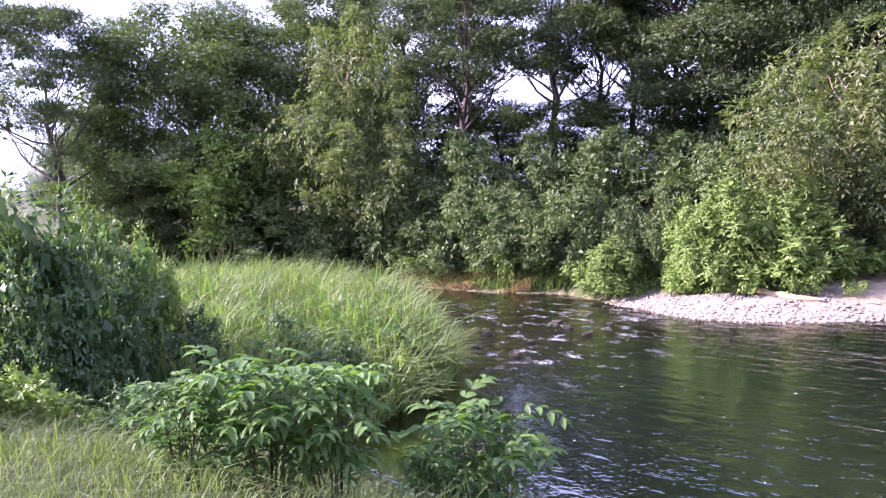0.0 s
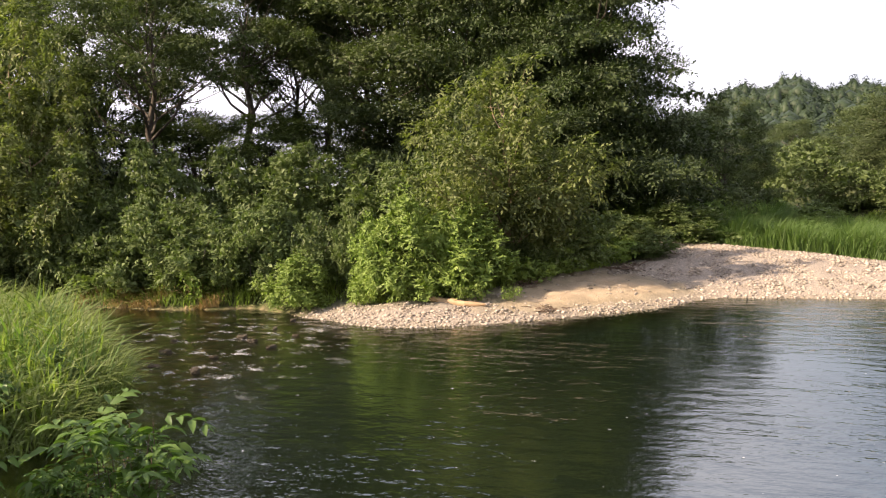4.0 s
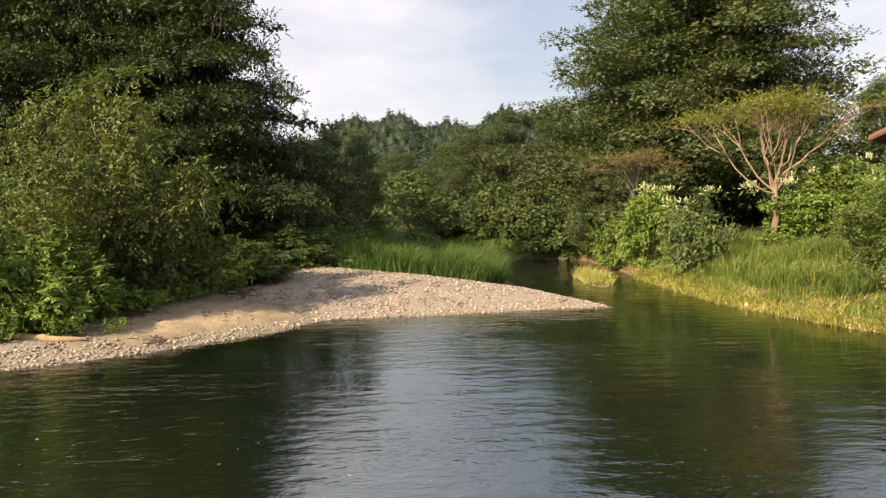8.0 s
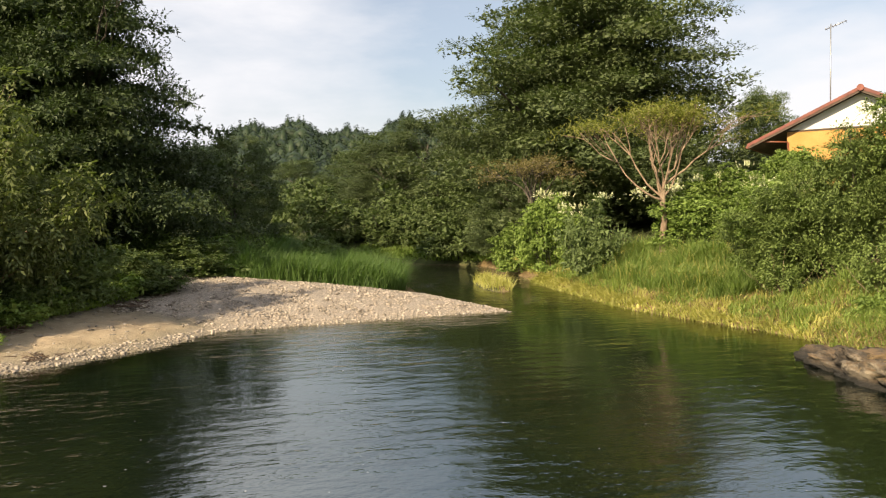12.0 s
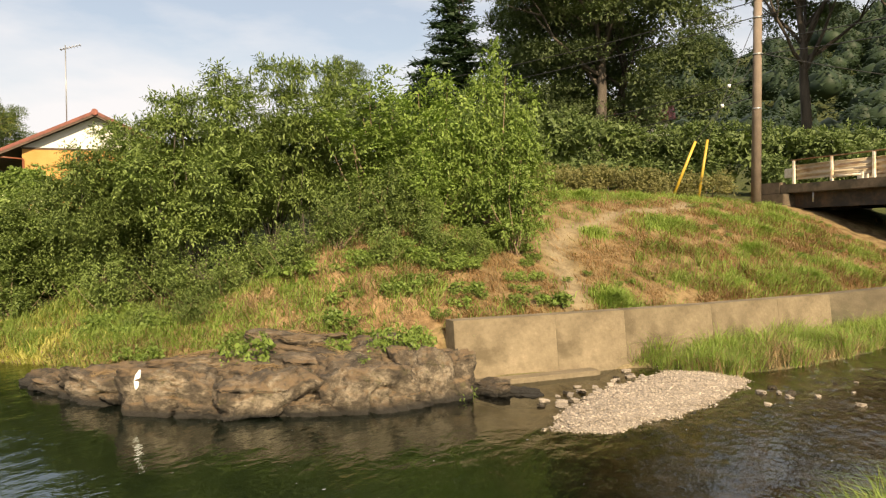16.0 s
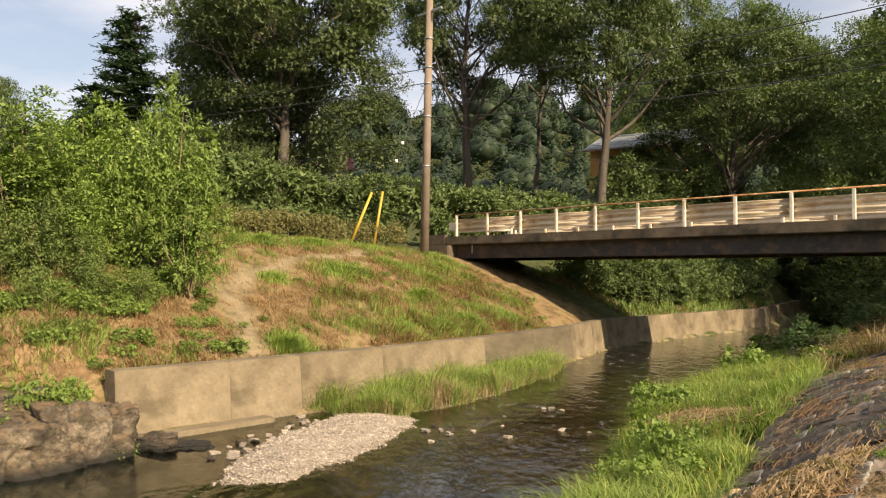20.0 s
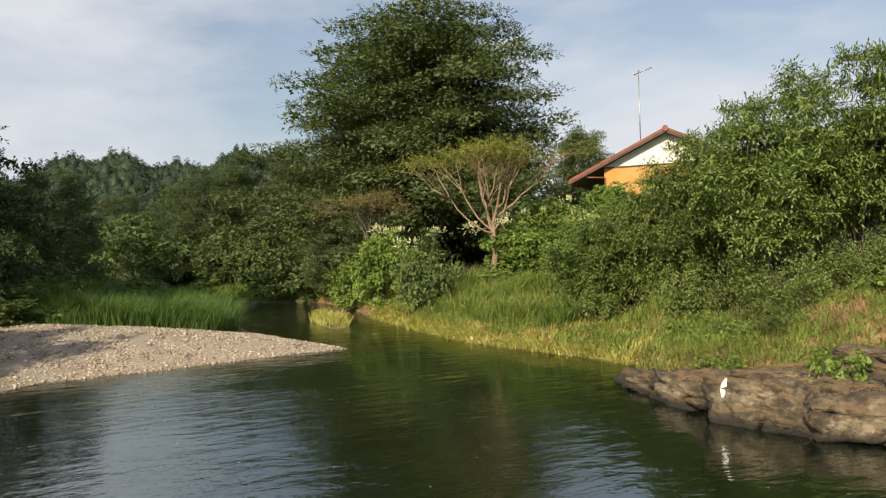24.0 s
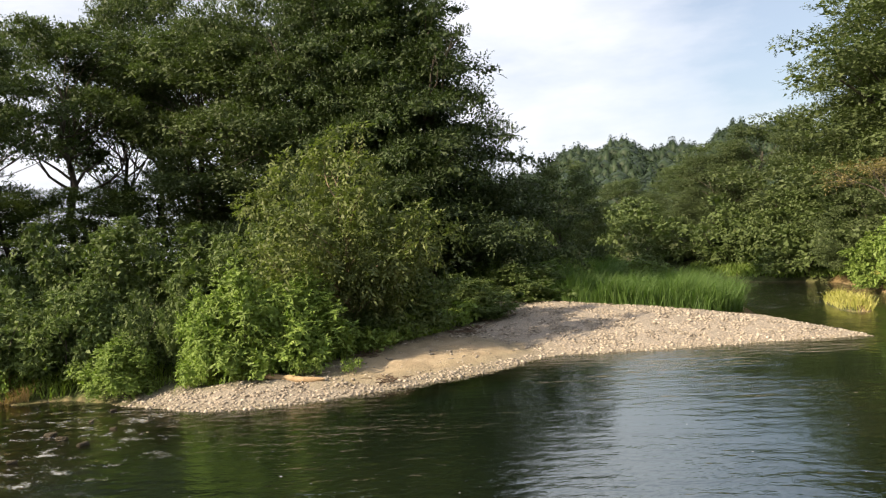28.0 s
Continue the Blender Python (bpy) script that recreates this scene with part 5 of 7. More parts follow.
# ---------------------------------------------------------------- retaining wall
def box(x0, x1, y0, y1, z0, z1, bevel=0.0):
    bm = bmesh.new()
    bmesh.ops.create_cube(bm, size=1, matrix=Matrix.LocRotScale(((x0 + x1) / 2, (y0 + y1) / 2, (z0 + z1) / 2), None, (x1 - x0, y1 - y0, z1 - z0)))
    if bevel:
        bmesh.ops.bevel(bm, geom=bm.edges[:], offset=bevel, segments=2, affect="EDGES")
    return bm


def prism(profile, length, bevel=0.0):
    """A profile in x and z, drawn out along y from 0 to length."""
    bm = bmesh.new()
    a = [bm.verts.new((x, 0, z)) for x, z in profile]
    b = [bm.verts.new((x, length, z)) for x, z in profile]
    bm.faces.new(a[::-1]), bm.faces.new(b)
    for i in range(len(a)):
        j = (i + 1) % len(a)
        bm.faces.new((a[i], a[j], b[j], b[i]))
    bmesh.ops.recalc_face_normals(bm, faces=bm.faces[:])
    if bevel:
        bmesh.ops.bevel(bm, geom=bm.edges[:], offset=bevel, segments=2, affect="EDGES")
    return bm


def cyl(p0, p1, r0, r1=None, sides=12):
    p0, p1 = Vector(p0), Vector(p1)
    bm = bmesh.new()
    bmesh.ops.create_cone(bm, cap_ends=True, segments=sides, radius1=r0, radius2=r0 if r1 is None else r1, depth=(p1 - p0).length,
                          matrix=Matrix.Translation((p0 + p1) / 2) @ (p1 - p0).to_track_quat("Z", "Y").to_matrix().to_4x4())
    for f in bm.faces:
        f.smooth = len(f.verts) == 4
    return bm


def run_matrix(x0, y0, x1, y1, z):
    """x into the bank, y back along the wall's line from its second point."""
    n = math.hypot(x1 - x0, y1 - y0)
    ux, uy = (x1 - x0) / n, (y1 - y0) / n
    return Matrix(((-uy, -ux, 0, x1), (ux, -uy, 0, y1), (0, 0, 1, z), (0, 0, 0, 1)))


retaining = tagged(new("retaining_wall"), "weathered brown concrete retaining wall along the stream", "wall", kind="structure")
WALL_LINE = [(14.95, -5.25), (15.3, -7.6), (15.6, -9.4), (16.1, -12.0), (16.7, -14.4), (17.2, -16.5), (18.3, -19.8), (19.3, -22.9), (20.5, -25.6), (21.6, -28.0), (22.1, -30.8), (22.6, -33.5), (23.6, -39), (24.5, -45), (25.2, -49), (27.4, -55), (29.5, -61), (31.6, -67), (34.5, -75), (37.5, -84), (41, -94)]
# indices of the panels cast in a darker brown concrete
DARK_PANELS = (5, 6)
for i, ((x0, y0), (x1, y1)) in enumerate(zip(WALL_LINE, WALL_LINE[1:])):
    L = math.hypot(x1 - x0, y1 - y0)
    bm = prism([(0.0, -0.5), (0.0, 0.0), (0.16, 1.27), (0.52, 1.27), (0.52, -0.5)], L - 0.004, 0.004)
    ob = part("wall_panel", bm, CONCRETE_BROWN if i in DARK_PANELS else CONCRETE, retaining, "darker brown concrete panel" if i in DARK_PANELS else "")
    ob.matrix_basis = run_matrix(x0, y0, x1, y1, -0.02)
footing = part("footing", box(-0.34, 0.02, 0.1, 3.3, -0.35, 0.10, 0.015), CONCRETE, retaining, "low concrete footing ledge")
footing.matrix_basis = run_matrix(14.95, -5.25, 15.3, -7.6, 0.0) @ Matrix.Translation((0, -0.9, 0))

# ---------------------------------------------------------------- bridge
A0, A1 = Vector((29.25, -25.8, 4.92)), Vector((9.34, -27.71, 5.22))
along = (A1 - A0).normalized()
across = Vector((0, 0, 1)).cross(along).normalized()
if across.y > 0:
    across = -across
upw = along.cross(across)
if upw.z < 0:
    upw = -upw
BR = Matrix(((along.x, across.x, upw.x, A0.x), (along.y, across.y, upw.y, A0.y), (along.z, across.z, upw.z, A0.z), (0, 0, 0, 1)))
SPAN, WIDE = (A1 - A0).length, 4.6
bridge = tagged(new("bridge"), "narrow steel girder bridge with a mossy concrete deck over the stream", "bridge")
bridge.matrix_world = BR
part("deck", box(-0.6, SPAN + 0.7, -0.22, WIDE + 0.22, -0.42, -0.02, 0.03), CONCRETE_DARK, bridge, "mossy dark concrete deck edge")
for y in (0.12, WIDE - 0.30):
    g = new("girder", None)
    g.parent = bridge
    part("web", box(-0.2, SPAN + 0.3, y + 0.07, y + 0.11, -1.05, -0.42), GIRDER, g)
    part("flange", box(-0.2, SPAN + 0.3, y - 0.04, y + 0.22, -1.09, -1.05), GIRDER, g)
    part("flange", box(-0.2, SPAN + 0.3, y - 0.04, y + 0.22, -0.46, -0.422), GIRDER, g)
for k in range(7):
    x = 0.6 + k * (SPAN - 1.2) / 6
    part("cross_beam", box(x - 0.06, x + 0.06, 0.24, WIDE - 0.24, -0.85, -0.45), GIRDER, bridge)
for x0 in (-1.9, SPAN + 0.05):
    part("abutment", box(x0, x0 + 1.75, -0.5, WIDE + 0.5, -3.2, -0.44, 0.04), CONCRETE_DARK, bridge, "stained concrete abutment")
part("kerb", box(-2.0, -0.62, -0.22, 0.16, -0.42, 0.10, 0.03), CONCRETE_DARK, bridge, "broken mossy concrete kerb")
for x in (1.1, SPAN - 1.0):
    part("drain_pipe", cyl((x, -0.10, -0.86), (x, -0.10, -0.40), 0.035), STEEL, bridge, "short pale drain pipe")


def beam_profile():
    """The three-ridged section of a road guard rail, in depth and height."""
    pts = []
    for k in range(25):
        s = k / 24
        pts.append((0.035 * math.cos(s * 6 * math.pi) * -1, 0.17 + 0.66 * s))
    return pts


def guard_beam(length):
    bm = bmesh.new()
    prof = beam_profile()
    rows = []
    for y, z in prof:
        rows.append([bm.verts.new((0, y, z)), bm.verts.new((length, y, z)), bm.verts.new((length, y + 0.006, z)), bm.verts.new((0, y + 0.006, z))])
    for a, b in zip(rows, rows[1:]):
        for i in range(4):
            j = (i + 1) % 4
            bm.faces.new((a[i], a[j], b[j], b[i]))
    bm.faces.new(rows[0]), bm.faces.new(rows[-1][::-1])
    bmesh.ops.recalc_face_normals(bm, faces=bm.faces[:])
    for f in bm.faces:
        f.smooth = True
    return bm


for side, y in (("near", 0.0), ("far", WIDE)):
    rail = tagged(new("guard_rail"), "rust-stained cream guard rail with a rusty top pipe", "guard rail", "bridge guard rails")
    rail.matrix_world = BR @ Matrix.Translation((0, y, -0.02))
    for k in range(11):
        part("post", box(k * 2.0 - 0.055, k * 2.0 + 0.055, -0.10, 0.02, 0.0, 1.05, 0.012), POST_PAINT, rail, "cream painted post")
    for k in range(5):
        b = part("beam", guard_beam(3.985 if k < 4 else 5.1), RAIL_PAINT, rail, "ribbed rail streaked with rust")
        b.matrix_basis = Matrix.Translation((k * 4.0 - 0.1, 0.055, 0.02))
    part("end_plate", box(-0.62, -0.12, 0.03, 0.09, 0.30, 0.72, 0.02), POST_PAINT, rail, "cream end plate")
    part("top_pipe", cyl((-0.15, -0.04, 1.075), (20.25, -0.04, 1.075), 0.032), RUST, rail, "rusty pipe")
small = tagged(new("pipe_stub"), "short pale pipe lying on the bridge deck edge", "pipe")
small.matrix_world = BR
part("pipe", cyl((2.15, -0.16, 0.16), (3.55, -0.16, 0.16), 0.05), POST_PAINT, small)
part("pipe_foot", box(3.5, 3.6, -0.2, -0.1, -0.02, 0.26, 0.01), POST_PAINT, small)
road_rail = tagged(new("guard_rail"), "pale green-white road guard rail beyond the bridge", "guard rail")
for k in range(5):
    bx, by = 8.6 - 0.95 * k * 2, -27.9 + 0.2 * k
    part("post", cyl((bx, by, gz(bx, by) - 0.2), (bx, by, 5.9), 0.06), POST_PAINT, road_rail)
for k in range(2):
    b = part("beam", guard_beam(3.9), POST_PAINT, road_rail)
    b.matrix_basis = Matrix.Translation((8.9 - 3.9 * k, -27.8 + 0.4 * k, 5.2)) @ Matrix.Rotation(radians(174), 4, "Z")

# ---------------------------------------------------------------- pole, stays and cables
PX, PY = 29.56, -24.0
pz = gz(PX, PY)
pole = tagged(new("utility_pole"), "tall grey-brown concrete utility pole beside the bridge", "utility pole")
part("shaft", cyl((PX, PY, pz - 0.4), (PX, PY, 17.0), 0.22, 0.16, 20), POLE_MAT, pole)
for z in (8.2, 10.6, 12.2, 13.0, 14.4):
    part("band", cyl((PX, PY, z), (PX, PY, z + 0.06), 0.218), STEEL, pole, "steel band")
part("cross_arm", box(PX - 0.9, PX + 0.9, PY - 0.06, PY + 0.06, 15.7, 15.8), STEEL, pole)
for (fx, fy), (tx, ty, tz), top in (((29.3, -19.5), (28.7, -20.25, 6.6), 10.4), ((29.45, -20.9), (29.2, -21.2, 6.75), 12.4)):
    stay = tagged(new("stay_wire"), "thin stay wire with a yellow plastic guard at its foot", "stay wire", "pole stay wires")
    fz = gz(fx, fy)
    foot, mid, head = Vector((fx, fy, fz - 0.15)), Vector((tx, ty, tz)), Vector((PX, PY, top))
    part("guard", cyl(foot, mid, 0.065, 0.055), YELLOW, stay, "yellow plastic guard tube")
    part("wire", cyl(mid, head, 0.014, sides=6), CABLE, stay)
    q = mid.lerp(head, 0.42)
    part("insulator", cyl(q - Vector((0, 0, 0.07)), q + Vector((0, 0, 0.07)), 0.07), WALL_WHITE, stay, "white porcelain insulator")


def hung_cable(a, b, sag, radius=0.022):
    a, b = Vector(a), Vector(b)
    pts = [a.lerp(b, s / 16) - Vector((0, 0, sag * 4 * (s / 16) * (1 - s / 16))) for s in range(17)]
    v, f = tube([tuple(p) for p in pts], [radius] * 17, 5)
    return mesh_from("cable", v, f, True)


for a, b, sag in (((PX, PY, 12.3), (62, -2, 12.0), 1.3), ((PX, PY, 13.0), (62, -2, 13.0), 1.3), ((PX, PY, 9.6), (52, -14, 9.2), 0.8), ((PX, PY, 8.8), (52, -14, 8.0), 0.8),
                  ((PX, PY, 12.3), (-2, -33, 14.5), 0.9), ((PX, PY, 11.2), (-2, -33, 13.2), 1.0), ((PX, PY, 10.6), (-2, -33, 12.5), 1.1), ((PX, PY, 10.7), (33, -60, 12.0), 1.0)):
    thing("overhead_cable", hung_cable(a, b, sag), CABLE, "black overhead cable slung from the utility pole", "cable", "overhead cables")


# ---------------------------------------------------------------- rock outcrop at the water's edge
def boulder_mesh(seed, sub=5, rough=0.20, cut=1.2):
    """A worn block of rock: a ball squared off by a few planes, then broken up by noise and cracks."""
    rng = R(seed)
    bm = bmesh.new()
    bmesh.ops.create_icosphere(bm, subdivisions=sub, radius=1)
    planes = [(unit(rng.normal(0, 1, (1, 3)))[0], rng.uniform(0.62, 0.9)) for _ in range(7)]
    off = Vector(rng.uniform(0, 50, 3))
    for v in bm.verts:
        p = np.array(v.co)
        for nrm, d in planes:
            s = p @ nrm
            if s > d:
                p = p - nrm * (s - d) * 0.85
        q = Vector(p)
        h = noise.fractal(q * 1.6 + off, 1.0, 2.0, 5) * rough
        c = abs(noise.noise(q * 1.9 + off * 2))
        h -= max(0, 0.10 - c) * 1.6 * rough * 3 * cut
        h += noise.noise(q * 6 + off) * 0.035 + noise.noise(q * 17 + off) * 0.018
        v.co = q + q.normalized() * h
    me = bpy.data.meshes.new("boulder")
    for f in bm.faces:
        f.smooth = True
    bm.to_mesh(me)
    bm.free()
    return me


def ledge_mesh(seed):
    """A joint-bounded block of bedrock: a cuboid split along a few planes, its arrises worn and its faces pitted."""
    rng = R(seed)
    bm = bmesh.new()
    bmesh.ops.create_cube(bm, size=2)
    for k in range(9):
        nrm = unit(rng.normal(0, 1, (1, 3)) * (1, 1, 0.55))[0]
        far = np.abs(nrm).sum() * rng.uniform(0.60, 0.80)
        cut = bmesh.ops.bisect_plane(bm, geom=bm.verts[:] + bm.edges[:] + bm.faces[:], plane_co=nrm * far, plane_no=nrm, clear_outer=True)
        edges = [q for q in cut["geom_cut"] if isinstance(q, bmesh.types.BMEdge)]
        if edges:
            bmesh.ops.edgeloop_fill(bm, edges=edges)
    bmesh.ops.remove_doubles(bm, verts=bm.verts[:], dist=0.03)
    bmesh.ops.bevel(bm, geom=bm.edges[:], offset=0.07, segments=1, affect="EDGES")
    bmesh.ops.triangulate(bm, faces=bm.faces[:])
    for _ in range(5):
        long = [q for q in bm.edges if q.calc_length() > 0.10]
        if long:
            bmesh.ops.subdivide_edges(bm, edges=long, cuts=1)
            bmesh.ops.triangulate(bm, faces=bm.faces[:])
    off = Vector(rng.uniform(0, 50, 3))
    for v in bm.verts:
        q = v.co.copy()
        h = noise.fractal(q * 1.3 + off, 0.8, 2.1, 6) * 0.20
        seam = abs(noise.noise(q * 0.9 + off * 2))
        h -= max(0, 0.06 - seam) * 4.5
        h += noise.noise(q * 5 + off) * 0.06 + abs(noise.noise(q * 11 + off)) * -0.05 + noise.noise(q * 23 + off) * 0.022
        v.co = q + q.normalized() * h
    me = bpy.data.meshes.new("ledge")
    for f in bm.faces:
        f.smooth = True
    bm.to_mesh(me)
    bm.free()
    return me


LEDGES = [ledge_mesh(50 + i) for i in range(6)]
outcrop = tagged(new("rock_outcrop"), "dark weathered bedrock outcrop at the water's edge", "rock")
ROCKS = [(17.9, 2.5, -0.12, 0.8, 0.45, 0.22, 40), (17.0, 1.9, -0.08, 0.9, 0.55, 0.30, 45), (16.0, 1.0, -0.02, 1.1, 0.75, 0.48, 52), (14.95, -0.2, 0.04, 1.0, 0.9, 0.62, 66),
         (14.45, -1.6, 0.02, 0.85, 1.05, 0.70, 88), (14.2, -3.1, 0.02, 0.95, 0.95, 0.72, 96), (14.5, -4.3, 0.04, 0.8, 0.85, 0.76, 104), (14.75, -5.0, 0.04, 0.5, 0.6, 0.5, 20),
         (16.8, 0.7, 0.05, 1.2, 1.0, 0.36, 35), (16.0, -0.9, 0.30, 1.2, 1.2, 0.40, 65), (15.5, -2.5, 0.42, 1.1, 1.1, 0.42, 110), (15.6, -4.0, 0.46, 0.9, 1.0, 0.42, 75), (16.9, -2.4, 0.62, 1.2, 1.1, 0.34, 30),
         (14.35, -5.7, -0.06, 0.6, 0.4, 0.2, 10), (14.0, -6.2, -0.10, 0.5, 0.35, 0.16, 60), (13.75, -2.3, -0.10, 0.55, 0.4, 0.3, 80), (14.1, -0.9, -0.12, 0.6, 0.4, 0.32, 70), (13.8, -3.8, -0.08, 0.5, 0.4, 0.34, 100)]
for i, (x, y, z, a, b, c, turn) in enumerate(ROCKS):
    ob = child("boulder", LEDGES[i % 6], BEDROCK, outcrop)
    ob.matrix_basis = Matrix.LocRotScale((x, y, z), Euler((radians((i * 53) % 16 - 8), radians((i * 31) % 14 - 7), radians(turn))), (a, b, c))
mark = boulder_mesh(77, 2, 0.05, 0.0)
thing("painted_mark", mark, WALL_WHITE, "white painted mark on the dark outcrop", "paint mark", at=Matrix(((0.10, -0.30, -0.95, 14.36), (-0.22, -0.92, 0.30, 0.50), (0.97, -0.18, 0.06, 0.60), (0, 0, 0, 1))) @ Matrix.Diagonal((0.20, 0.055, 0.04, 1)))


# ---------------------------------------------------------------- loose stones
def stone_shape(seed, sub=1):
    rng = R(seed)
    bm = bmesh.new()
    bmesh.ops.create_icosphere(bm, subdivisions=sub, radius=1)
    for v in bm.verts:
        v.co *= rng.uniform(0.72, 1.2)
    bm.verts.ensure_lookup_table()
    v = np.array([tuple(q.co) for q in bm.verts])
    f = np.array([[q.index for q in face.verts] for face in bm.faces])
    bm.free()
    return v, f


def points_in(rng, poly, n):
    xs, ys = [p[0] for p in poly], [p[1] for p in poly]
    out = np.zeros((0, 2))
    while len(out) < n:
        q = rng.uniform((min(xs), min(ys)), (max(xs), max(ys)), (n * 2, 2))
        out = np.concatenate([out, q[inside(q[:, 0], q[:, 1], poly)]])
    return out[:n]


def stones_joined(rng, pts, sizes, sink=0.25):
    shapes = [stone_shape(200 + i) for i in range(6)]
    vs, fs, base = [], [], 0
    z = ground_z(pts[:, 0], pts[:, 1])
    for k, (v, f) in enumerate(shapes):
        m = np.arange(k, len(pts), 6)
        s = sizes[m][:, None] * rng.uniform(0.7, 1.3, (len(m), 3)) * (1, 1, 0.6)
        a = rng.uniform(0, 6.28, len(m))
        w = v[None] * s[:, None]
        c, d = np.cos(a)[:, None], np.sin(a)[:, None]
        w = np.stack([w[..., 0] * c - w[..., 1] * d, w[..., 0] * d + w[..., 1] * c, w[..., 2]], -1)
        w += np.stack([pts[m, 0], pts[m, 1], z[m] + sizes[m] * (0.6 - sink * 2) * 0.6], -1)[:, None]
        vs.append(w.reshape(-1, 3))
        fs.append((f[None] + (np.arange(len(m)) * len(v))[:, None, None]).reshape(-1, 3) + base)
        base += len(m) * len(v)
    return mesh_from("gravel", np.concatenate(vs), np.concatenate(fs))


STONE_MAT = PEBBLE.copy()
STONE_MAT.name = "joined_river_stone"
_n = STONE_MAT.node_tree.nodes
_info = next(q for q in _n if q.type == "OBJECT_INFO")
_geo = _n.new("ShaderNodeNewGeometry")
for link in list(_info.outputs["Random"].links):
    STONE_MAT.node_tree.links.new(_geo.outputs["Random Per Island"], link.to_socket)


def gravel_bank(name, label, poly, n, small, nearest, near_box, big, seed, avoid=None):
    """A bank of stones: those nearest to the path one by one, the rest as one mass."""
    rng = R(seed)
    ob = tagged(new(name), label, "gravel")
    pts = points_in(rng, poly, n)
    if avoid:
        hit = inside(pts[:, 0], pts[:, 1], avoid)
        pts = pts[~hit | (rng.random(len(pts)) < 0.06)]
    pts = pts[ground_z(pts[:, 0], pts[:, 1]) > -0.06]
    me = stones_joined(rng, pts, small * np.minimum(rng.lognormal(0, 0.5, len(pts)), 2.4))
    tagged(child("gravel", me, STONE_MAT, ob), kind="stuff")
    shapes = []
    for i in range(6):
        v, f = stone_shape(300 + i, 1)
        shapes.append(mesh_from("stone", v, f))
    q = points_in(rng, near_box, nearest)
    for i, (x, y) in enumerate(q):
        s = big * min(rng.lognormal(0, 0.3), 1.7)
        o = child("stone", shapes[i % 6], PEBBLE, ob)
        o.matrix_basis = Matrix.LocRotScale((x, y, gz(x, y) + s * 0.22), Euler(rng.uniform(-0.3, 0.3, 3) + np.array([0, 0, 3.0 * rng.random()])), (s, s * rng.uniform(0.7, 1), s * rng.uniform(0.45, 0.7)))
    return ob


gravel_bank("gravel_beach", "beach of pale rounded river stones in front of the thicket", BEACH_POLY, 19000, 0.027, 300,
            [(3.6, 20.0), (4.6, 17.3), (5.9, 16.5), (8.3, 16.0), (11.8, 16.0), (11.0, 16.9), (8.4, 17.4), (6.5, 18.2), (4.6, 19.8)], 0.037, 61, SAND_POLY)
gravel_bank("gravel_bar", "low bar of fine pale gravel beside the retaining wall", BAR_POLY, 10000, 0.0125, 70,
            [(13.2, -6.8), (13.8, -6.9), (15.4, -9.4), (15.6, -10.6), (14.8, -10.2), (14.2, -8.4)], 0.032, 62)
rng = R(63)
STONE_SHAPES = {"pale": [ledge_mesh(90 + i) for i in range(4)], "dark": [ledge_mesh(96 + i) for i in range(3)]}
spots = [(1.75, 17.6, 0.2), (3.2, 19.4, 0.14), (2.6, 18.4, 0.12), (0.1, 16.6, 0.2), (1.9, 17.0, 0.16), (0.6, 14.4, 0.2), (0.3, 18.0, 0.14), (2.2, 16.1, 0.15), (1.0, 15.6, 0.13), (-0.1, 15.3, 0.16), (2.9, 17.2, 0.12),
         (12.6, -10.4, 0.15), (12.3, -10.8, 0.17), (12.1, -10.6, 0.12), (11.25, -11.35, 0.17), (11.8, -9.9, 0.1), (12.9, -10.9, 0.12)]
for _ in range(34):
    q = rng.random()
    spots.append((12.9 + 2.0 * q + rng.normal(0, 0.16), -6.4 - 2.9 * q + rng.normal(0, 0.2), rng.uniform(0.07, 0.15)))
for _ in range(16):
    spots.append((rng.uniform(10.2, 13.2), rng.uniform(-14.5, -10.6), rng.uniform(0.06, 0.12)))
for i, (x, y, q) in enumerate(spots):
    tone = "pale" if y < 0 and i % 4 else "dark"
    thing("river_stone", STONE_SHAPES[tone][i % 3], PEBBLE if tone == "pale" else ROCK, tone + " worn river stone standing out of the shallow water", "stone", "stones in the stream",
          at=Matrix.LocRotScale((x, y, 0.015), Euler((rng.normal(0, 0.15), rng.normal(0, 0.15), x * 3)), (q * rng.uniform(0.5, 0.8), q * rng.uniform(0.35, 0.55), q * rng.uniform(0.2, 0.32))))

# driftwood and flotsam on the beach
lv, lf = tube(limb_line(R(5), (6.5, 18.55, gz(6.5, 18.55) + 0.07), (7.7, 17.45, gz(7.7, 17.45) + 0.07), 0.04, 7), [0.05, 0.08, 0.085, 0.09, 0.08, 0.07, 0.03], 8)
thing("driftwood_log", mesh_from("driftwood_log", lv, lf, True), WOOD_DRIFT, "bleached brown driftwood log lying on the gravel beach", "log")
for (cx, cy), n, s in (((9.05, 16.6), 26, 0.35), ((13.6, 20.3), 40, 0.7), ((9.5, 18.7), 20, 0.4)):
    rng = R(int(cx * 10))
    pcs = []
    for _ in range(n):
        a, e = rng.uniform(0, 6.28), rng.uniform(0, 0.5)
        p = np.array([cx, cy, gz(cx, cy) + 0.05 + 0.1 * rng.random()]) + rng.normal(0, s * 0.45, 3) * (1, 1, 0.12)
        d = np.array([math.cos(a), math.sin(a), e * 0.4]) * rng.uniform(0.15, s)
        pcs.append(tube(limb_line(rng, p, p + d, 0.1, 4), np.linspace(0.014, 0.005, 4), 4))
    v, f = joined(pcs)
    thing("flotsam_twigs", mesh_from("flotsam_twigs", v, f), BARK_RED, "heap of brown flood-washed twigs on the beach", "twigs", kind="stuff")


